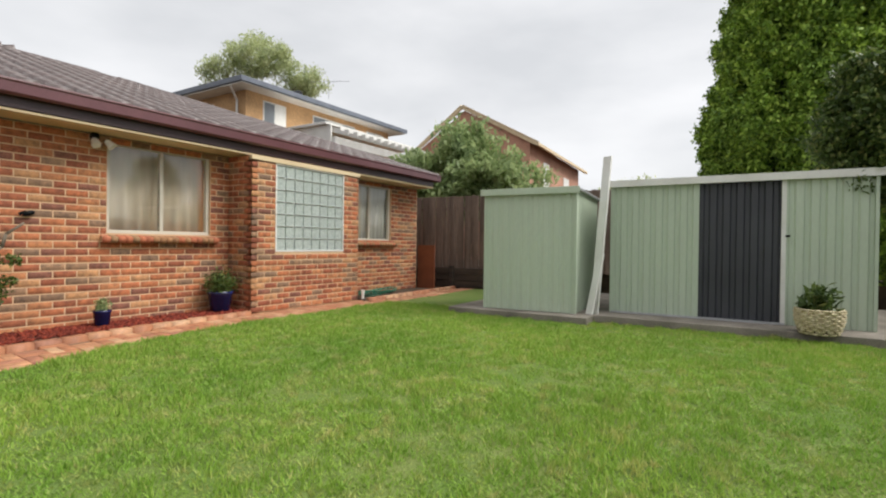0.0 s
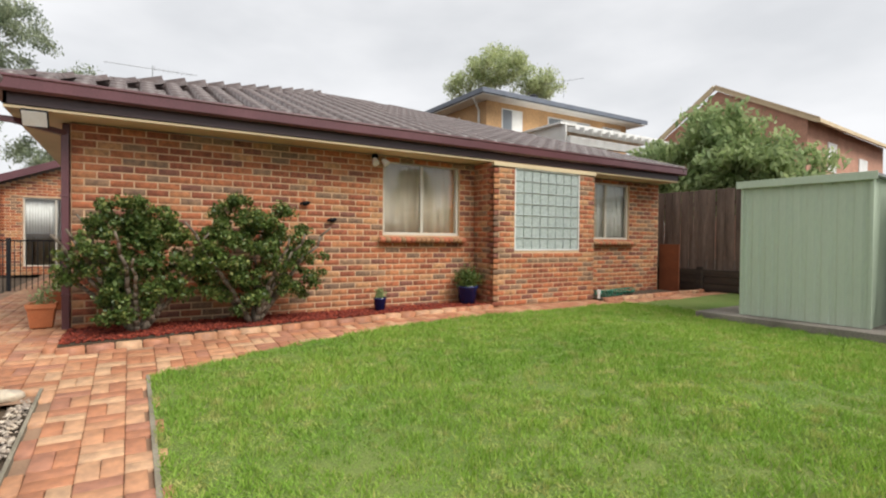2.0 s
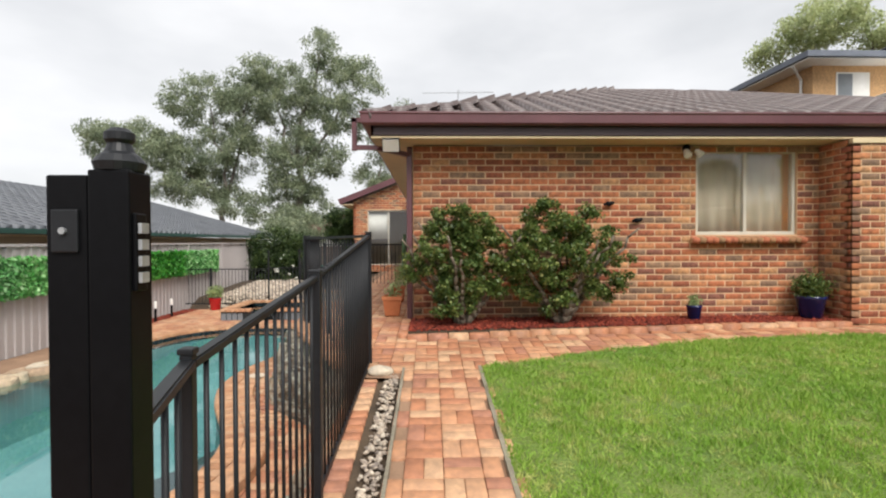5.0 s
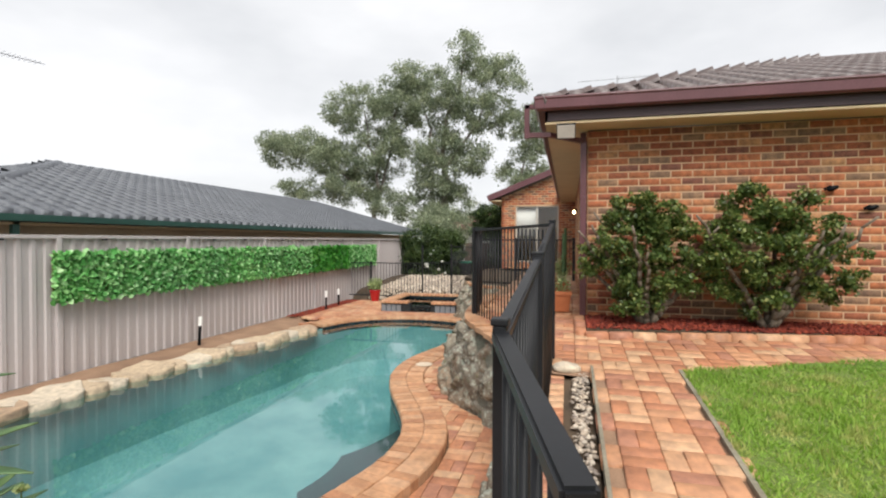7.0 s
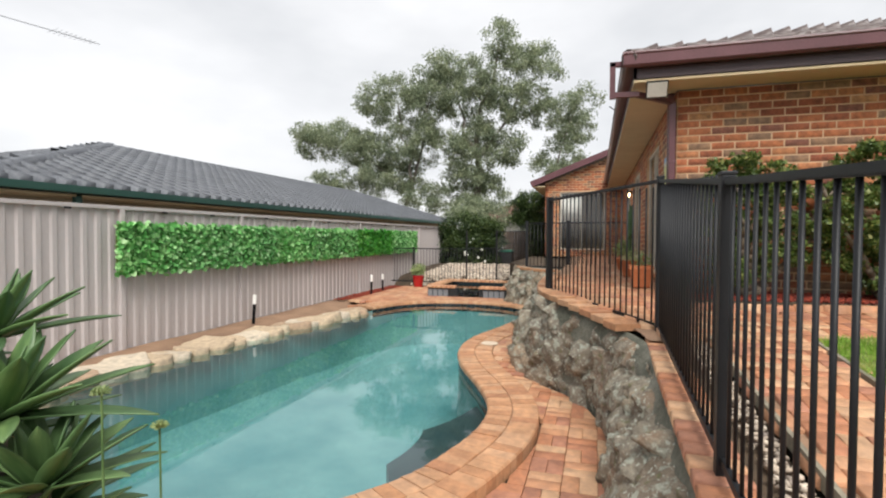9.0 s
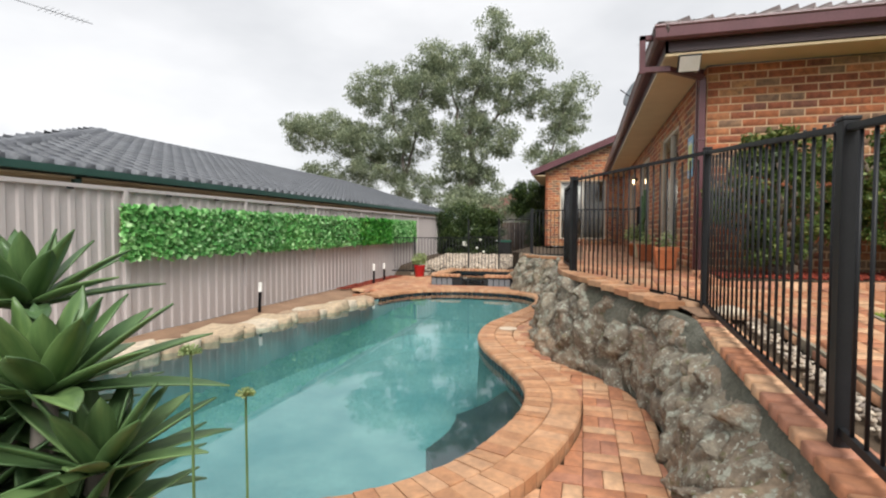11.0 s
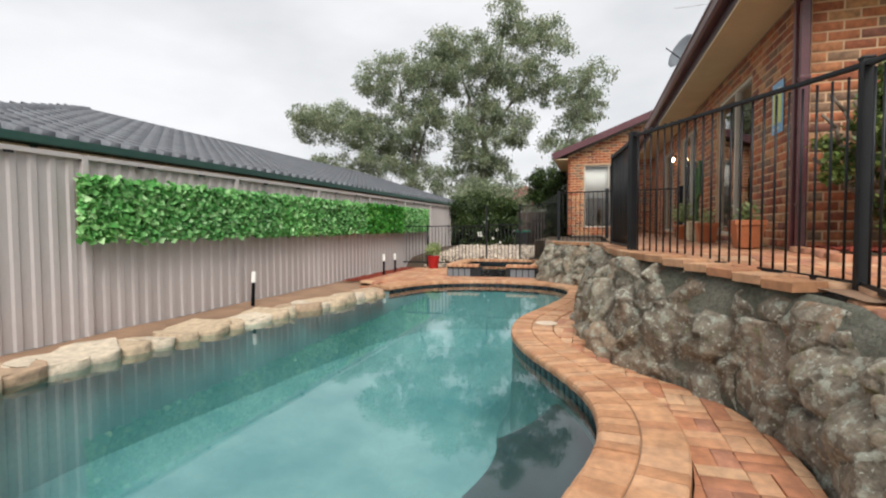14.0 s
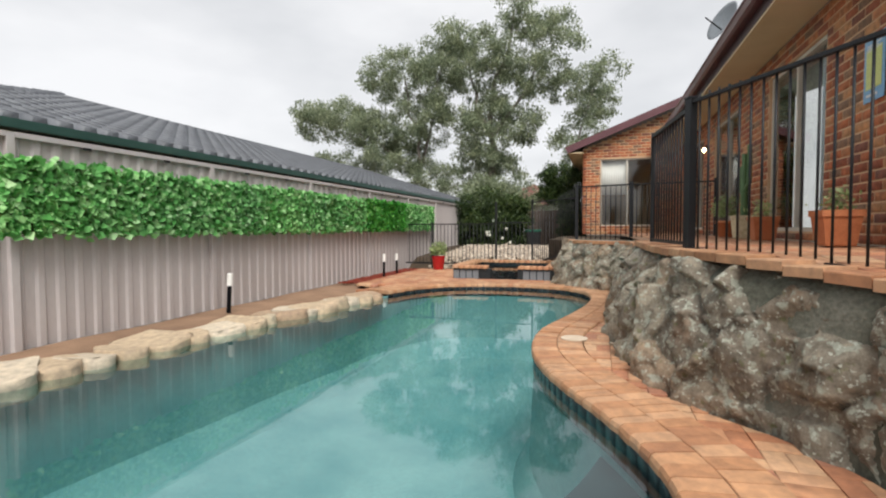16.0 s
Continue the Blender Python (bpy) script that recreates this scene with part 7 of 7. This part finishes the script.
def aerial(x, y, z, rz, L, label, mast=0.9, mast_u=0.0):
    top = empty("television_aerial", x, y, z, label, "aerial", rz=rz)
    part("mast", tube((mast_u, 0, -mast), (mast_u, 0, 0.1), 0.014, sides=8), GALVANISED, top)
    part("boom", tube((-L / 2, 0, 0), (L / 2, 0, 0.03), 0.009, sides=6), GALVANISED, top)
    for k in range(9):
        u = L * (0.02 + 0.05 * k)
        part("element", tube((u, -0.22 + 0.01 * k, 0.02), (u, 0.22 - 0.01 * k, 0.02), 0.004, sides=5), GALVANISED, top)


aerial(-8.1, 1.05, 5.4, 90, 2.1, "thin metal television aerial above the roof", 2.3)
aerial(-12.6, 20.2, 9.6, 30, 2.2, "thin metal television aerial on the neighbouring roof")
aerial(-1.1, -11.4, 4.72, 167, 1.8, "thin metal television aerial above the grey roof", 2.6, -0.9)
for x, y, z, lab in ((0.03, 2.62, 1.55, "small black metal bird ornament on the brick wall"), (0.03, 3.0, 1.33, "small black metal bird ornament on the brick wall")):
    bird = empty("wall_ornament", x, y, z, lab, "ornament", "wall ornaments")
    bm = bmesh.new()
    bmesh.ops.create_icosphere(bm, subdivisions=2, radius=1.0, matrix=pose(0.02, 0, 0, 20, 0, 0) @ Matrix.Diagonal((0.022, 0.062, 0.030, 1)))
    part("body", bm, BLACK, bird, smooth=True)
    part("wing", bar((0.02, -0.02, 0.02), (0.03, -0.09, -0.015), 0.010, 0.035), BLACK, bird)
jar = empty("wall_pot", 0.06, 1.30, 1.02, "small terracotta half pot hung on the brick wall", "wall pot")
part("pot", lathe([(0.03, -0.08), (0.06, -0.03), (0.068, 0.02), (0.055, 0.05), (0.07, 0.07), (0.06, 0.08)], 20), TERRACOTTA, jar, smooth=True)
wall_lamp = empty("wall_lamp", -7.3, -0.08, 1.72, "lit warm wall lamp beside the terrace door", "lamp")
glow = bpy.data.materials.new("lamp_glow")
glow.use_nodes = True
gn = glow.node_tree.nodes
em = gn.new("ShaderNodeEmission")
em.inputs[0].default_value, em.inputs[1].default_value = (1.0, 0.72, 0.38, 1), 9.0
glow.node_tree.links.new(em.outputs[0], gn["Material Output"].inputs[0])
part("bulb", lathe([(0.01, -0.05), (0.035, -0.02), (0.035, 0.03), (0.01, 0.05)], 14), glow, wall_lamp, smooth=True)
part("arm", box(-0.02, 0.03, 0.0, 0.02, 0.08, 0.1, 0.004), BLACK, wall_lamp)
sign = empty("wall_sign", -0.75, -0.012, 1.42, "blue and yellow-green safety sign on the brick wall", "sign")
part("plate", box(-0.16, -0.006, -0.26, 0.16, 0.0, 0.26, 0.002), surface("sign_blue", (0.20, 0.42, 0.66), (0.26, 0.50, 0.74), 4, 60, 0.4, 0.02, 0.001), sign)
part("panel_print", box(-0.12, -0.009, -0.16, 0.12, -0.0065, 0.16), surface("sign_green", (0.62, 0.68, 0.22), (0.70, 0.76, 0.30), 4, 60, 0.4, 0.02, 0.001), sign)
for k in range(4):
    part("print_bar", box(-0.11, -0.0095, 0.185 - 0.02 * k if k < 3 else -0.22, 0.11 - 0.05 * (k % 2), -0.0065, 0.195 - 0.02 * k if k < 3 else -0.2), WHITE, sign)
hose = empty("garden_hose", 0.42, 8.55, 0.03, "coiled green garden hose lying on the bed edge", "hose")
bm = bmesh.new()
for lap in range(5):
    r0 = 0.34 + 0.03 * lap + 0.03 * rng.random()
    for k in range(24):
        a0, a1 = 2 * math.pi * k / 24, 2 * math.pi * (k + 1) / 24
        z0 = 0.02 + 0.018 * lap + 0.02 * math.sin(2 * a0 + lap)
        z1 = 0.02 + 0.018 * lap + 0.02 * math.sin(2 * a1 + lap)
        tube((0.32 * r0 * math.cos(a0), 1.25 * r0 * math.sin(a0), z0), (0.32 * r0 * math.cos(a1), 1.25 * r0 * math.sin(a1), z1), 0.010, 0.010, 6, bm)
part("coil", bm, HOSE, hose, smooth=True)
tap = empty("tap_riser", 0.62, 7.86, 0.0, "short white pipe at the corner of the bay", "pipe")
part("pipe", tube((0, 0, 0), (0, 0, 0.18), 0.025, sides=12), WHITE, tap)
part("collar", tube((0, 0, 0.12), (0, 0, 0.17), 0.035, sides=12), WHITE, tap)


# ---- neighbouring house beyond the steel fence ----
nb = empty("neighbour_house", -6.0, -9.0, -1.1, "low neighbouring house with dark grey tiled hip roof", "house")
part("wall", box(-14, -8.5, 0, 7.6, 0.15, 2.32), surface("cream_render", (0.55, 0.47, 0.33), (0.62, 0.54, 0.39), 1, 50, 0.8, 0.1, 0.002), nb)
NE = [(8.2, 0.75, 2.42), (8.2, -9.0, 2.42), (-15, -9.0, 2.42), (-15, 0.75, 2.42)]
NA, NB_ = (2.4, -3.9, 3.98), (-11, -3.9, 3.98)
bm = bmesh.new()
for f in ((NE[3], NE[0], NA, NB_), (NE[0], NE[1], NA), (NE[1], NE[2], NB_, NA), (NE[2], NE[3], NB_)):
    bm.faces.new([bm.verts.new(p) for p in f[::-1]])
bmesh.ops.remove_doubles(bm, verts=bm.verts[:], dist=0.002)
nroof = part("roof", bm, TILE_GREY, nb)
tiled_face("roof_tiles", NE[0], NE[3], NA, NB_, "", TILE_GREY, course=0.32, wide=0.30, parent=nb, lift=0.02)
tiled_face("roof_tiles", NE[1], NE[0], NA, NA, "", TILE_GREY, course=0.32, wide=0.30, parent=nb, lift=0.02)
ridge_caps(NE[0], NA, nroof, TILE_GREY, r=0.12)
green_trim = surface("green_gutter_paint", (0.02, 0.075, 0.06), (0.03, 0.095, 0.075), 2, 50, 0.4, 0.05, 0.001)
part("gutter", bar((-15, 0.80, 2.40), (8.3, 0.80, 2.40), 0.11, 0.11, bevel=0.01), green_trim, nb)
part("gutter", bar((8.28, 0.80, 2.40), (8.28, -9, 2.40), 0.11, 0.11, bevel=0.01), green_trim, nb)
part("downpipe", box(6.7, 0.66, 1.2, 6.8, 0.74, 2.36, 0.006), green_trim, nb)
part("eave_board", box(-15, 0.16, 2.30, 8.15, 0.74, 2.33), SOFFIT, nb)

# ---- two-storey neighbour uphill ----
up = empty("neighbour_house", -12.2, 14.8, 0.0, "two-storey tan brick neighbouring house with grey roof", "house")
part("wall", box(-8.0, 0, 0, 0, 10.0, 7.75), BRICK_TAN, up)
bm = bmesh.new()
ro = [(0.75, -0.75, 7.85), (0.75, 10.7, 7.85), (-8.7, 10.7, 7.85), (-8.7, -0.75, 7.85)]
ra, rb = (-4.0, 4.0, 9.2), (-4.0, 6.0, 9.2)
for f in ((ro[0], ro[1], rb, ra), (ro[1], ro[2], rb), (ro[2], ro[3], ra, rb), (ro[3], ro[0], ra), ro[::-1]):
    bm.faces.new([bm.verts.new(p) for p in f])
uproof = part("roof", bm, TILE_GREY, up)
part("fascia", box(-8.8, -0.84, 7.76, 0.84, -0.76, 7.98, 0.01), surface("blue_grey_gutter", (0.13, 0.15, 0.19), (0.17, 0.19, 0.23), 2, 40, 0.5, 0.05, 0.001), up)
part("fascia", box(0.76, -0.76, 7.76, 0.84, 10.8, 7.98, 0.01), bpy.data.materials["blue_grey_gutter"], up)
part("soffit", box(-8.6, -0.75, 7.70, 0.75, 10.7, 7.74), WHITE, up)
for y0, y1, z0 in ((0.9, 2.2, 5.9), (3.9, 7.0, 5.9), (8.0, 9.5, 6.2)):
    w = part("window", box(-0.05, y0, z0, 0.03, y1, 7.45, 0.01), WHITE, up)
    n = 2 if y1 - y0 < 2 else 3
    for k in range(n):
        a, b = y0 + 0.06 + (y1 - y0 - 0.06) * k / n, y0 + (y1 - y0 - 0.06) * (k + 1) / n
        part("pane", box(0.031, a, z0 + 0.06, 0.036, b, 7.39), GREY_DISH if k % 2 == 0 else WHITE, w)
for x in (-0.5, -2.2):
    part("downpipe", tube((x, -0.08, 2.0), (x, -0.08, 7.3), 0.05), WHITE, up)
part("downpipe", tube((-0.5, -0.08, 7.3), (-0.1, -0.7, 7.7), 0.05), WHITE, up)
part("vent", lathe([(0.16, 0), (0.16, 0.22), (0.24, 0.26), (0.24, 0.4), (0.1, 0.48)], 16), FENCE_GREY, uproof, m=pose(-1.2, 4.0, 8.4))
veranda = empty("pergola", -8.6, 16.5, 0.5, "white timber pergola with open rafters beside the neighbour's house", "pergola")
veranda.scale = (1, 0.7, 1)
part("beam", box(-0.1, 0, 4.75, 0.1, 9.6, 5.1, 0.02), WHITE, veranda)
part("roof_sheet", box(-3.4, -0.4, 5.62, -0.2, 9.8, 5.72, 0.01), WHITE, veranda)
part("gable", box(-3.3, -0.1, 4.7, -0.1, 0.0, 5.62), WHITE, veranda)
for k in range(13):
    y = 0.2 + 0.76 * k
    part("rafter", bar((-0.6, y, 5.52), (0.75, y, 5.22), 0.06, 0.2), WHITE, veranda)
for y in (0.1, 3.2, 6.3, 9.4):
    part("post", box(-0.09, y - 0.09, -0.5, 0.09, y + 0.09, 4.75, 0.01), WHITE, veranda)
part("wall", box(-3.3, 0.1, -0.5, -3.2, 9.5, 5.6), BRICK_TAN, veranda)
part("edge_beam", bar((0.5, -0.2, 5.36), (0.5, 9.8, 5.36), 0.05, 0.16), WHITE, veranda)

# ---- red brick neighbour ----
rd = empty("neighbour_house", -8.4, 32.0, 0.0, "red brick gabled neighbouring house behind trees", "house")
red_brick = pieces("red_brick", ((0.0, (0.50, 0.26, 0.18)), (0.5, (0.56, 0.31, 0.22))))
bm = bmesh.new()
prof = [(-7.2, 0), (2.4, 0), (2.4, 7.9), (-2.6, 10.6), (-7.2, 7.6)]
a = [bm.verts.new((x, 0, z)) for x, z in prof]
b = [bm.verts.new((x - 1.0, 14, z)) for x, z in prof]
bm.faces.new(a)
bm.faces.new(b[::-1])
for k in range(5):
    bm.faces.new((a[k], a[(k + 1) % 5], b[(k + 1) % 5], b[k]))
part("wall", bm, red_brick, rd)
part("barge_board", bar((3.0, -0.2, 7.7), (-2.7, -0.2, 10.85), 0.12, 0.3), SOFFIT, rd)
part("barge_board", bar((-7.6, -0.2, 7.4), (-2.7, -0.2, 10.85), 0.12, 0.3), SOFFIT, rd)
bm = bmesh.new()
rf = [(3.1, -0.3, 7.75), (2.1, 14.5, 7.75), (-3.7, 14.5, 10.9), (-2.7, -0.3, 10.9)]
bm.faces.new([bm.verts.new(p) for p in rf])
part("roof", bm, RED_TILE, rd)
part("gutter", bar((3.05, -0.3, 7.65), (2.05, 14.3, 7.65), 0.15, 0.2), SOFFIT, rd)
for t0, t1, z0, z1 in ((0.22, 0.32, 5.3, 7.0), (0.62, 0.74, 4.6, 6.6)):
    part("window", bar((2.4 - 1.0 * t0 + 0.02, 14 * t0, (z0 + z1) / 2), (2.4 - 1.0 * t1 + 0.02, 14 * t1, (z0 + z1) / 2), 0.06, z1 - z0), WHITE, rd)
far_roof = empty("neighbour_house", 4.0, 42.0, 0.0, "distant house with dark roof beyond the sheds", "house")
part("wall", box(-3, 0, 0, 3.4, 6, 5.3), BRICK_TAN, far_roof)
bm = bmesh.new()
q = [(-3.5, -0.5, 5.3), (4, -0.5, 5.3), (4, 6.5, 5.3), (-3.5, 6.5, 5.3)]
t = [(-1.5, 3, 6.6), (2, 3, 6.6)]
for f in ((q[0], q[1], t[1], t[0]), (q[1], q[2], t[1]), (q[2], q[3], t[0], t[1]), (q[3], q[0], t[0])):
    bm.faces.new([bm.verts.new(p) for p in f])
part("roof", bm, TILE_GREY, far_roof)

# ---- beyond the far fence ----
tg = empty("timber_gate", -17.0, -5.0, -0.9, "brown timber side gate beyond the pool", "gate")
for k in range(14):
    part("board", box(0, 0.13 * k, 0, 0.025, 0.13 * k + 0.122, 1.75, 0.003), TIMBER, tg)
part("rail", box(0.026, 0, 1.3, 0.06, 1.82, 1.4), TIMBER, tg)
binn = empty("wheelie_bin", -14.6, -4.45, -0.95, "dark wheelie bin with green lid behind the fence", "bin")
part("body", box(-0.25, -0.25, 0.05, 0.25, 0.25, 0.95, 0.03), DARK, binn)
part("lid", box(-0.28, -0.28, 0.95, 0.28, 0.28, 1.03, 0.02), HOSE, binn)
bankm = bmesh.new()
rows = [[bankm.verts.new((x, y, bank_z(x))) for y in (-7.2, -3.2)] for x in (-8.75, -9.6, -11, -13, -16)]
for a, b in zip(rows, rows[1:]):
    bankm.faces.new((a[0], a[1], b[1], b[0]))
tagged(part("ground_bank", bankm, SOIL), "soil bank behind the far pool fence", "ground", kind="structure")
far_house = empty("neighbour_house", -40, -7.6, -1.1, "distant house with reddish roof beyond the gate", "house")
part("wall", box(-4, -4, 0, 4, 4, 3.0), WHITE, far_house)
bm = bmesh.new()
q = [(-4.6, -4.6, 3.0), (4.6, -4.6, 3.0), (4.6, 4.6, 3.0), (-4.6, 4.6, 3.0)]
for k in range(4):
    bm.faces.new([bm.verts.new(p) for p in (q[k], q[(k + 1) % 4], (0, 0, 5.0))])
part("roof", bm, RED_TILE, far_house)

shrubs = [o for o in scene.objects if o.name == "shrub"][:1]
petal_me = None
for k in range(9):
    bmf = bmesh.new()
    for j in range(6):
        a = j * 1.047
        bmesh.ops.create_icosphere(bmf, subdivisions=1, radius=0.03, matrix=Matrix.Translation((0.012, 0.026 * math.cos(a), 0.026 * math.sin(a))) @ Matrix.Diagonal((0.5, 1, 1, 1)))
    part("flower", bmf, PETAL, shrubs[0], "white bloom", m=pose(1.02 + 0.05 * rng.random(), -0.3 + 1.3 * rng.random(), 0.6 + 1.0 * rng.random()))
bulb_data = bpy.data.lights.new("bedside_bulb", "POINT")
bulb_data.energy, bulb_data.color, bulb_data.shadow_soft_size = 30, (1.0, 0.72, 0.42), 0.05
bedside = new("bedside_bulb", bulb_data)
bedside.location = (-0.75, 4.9, 1.25)
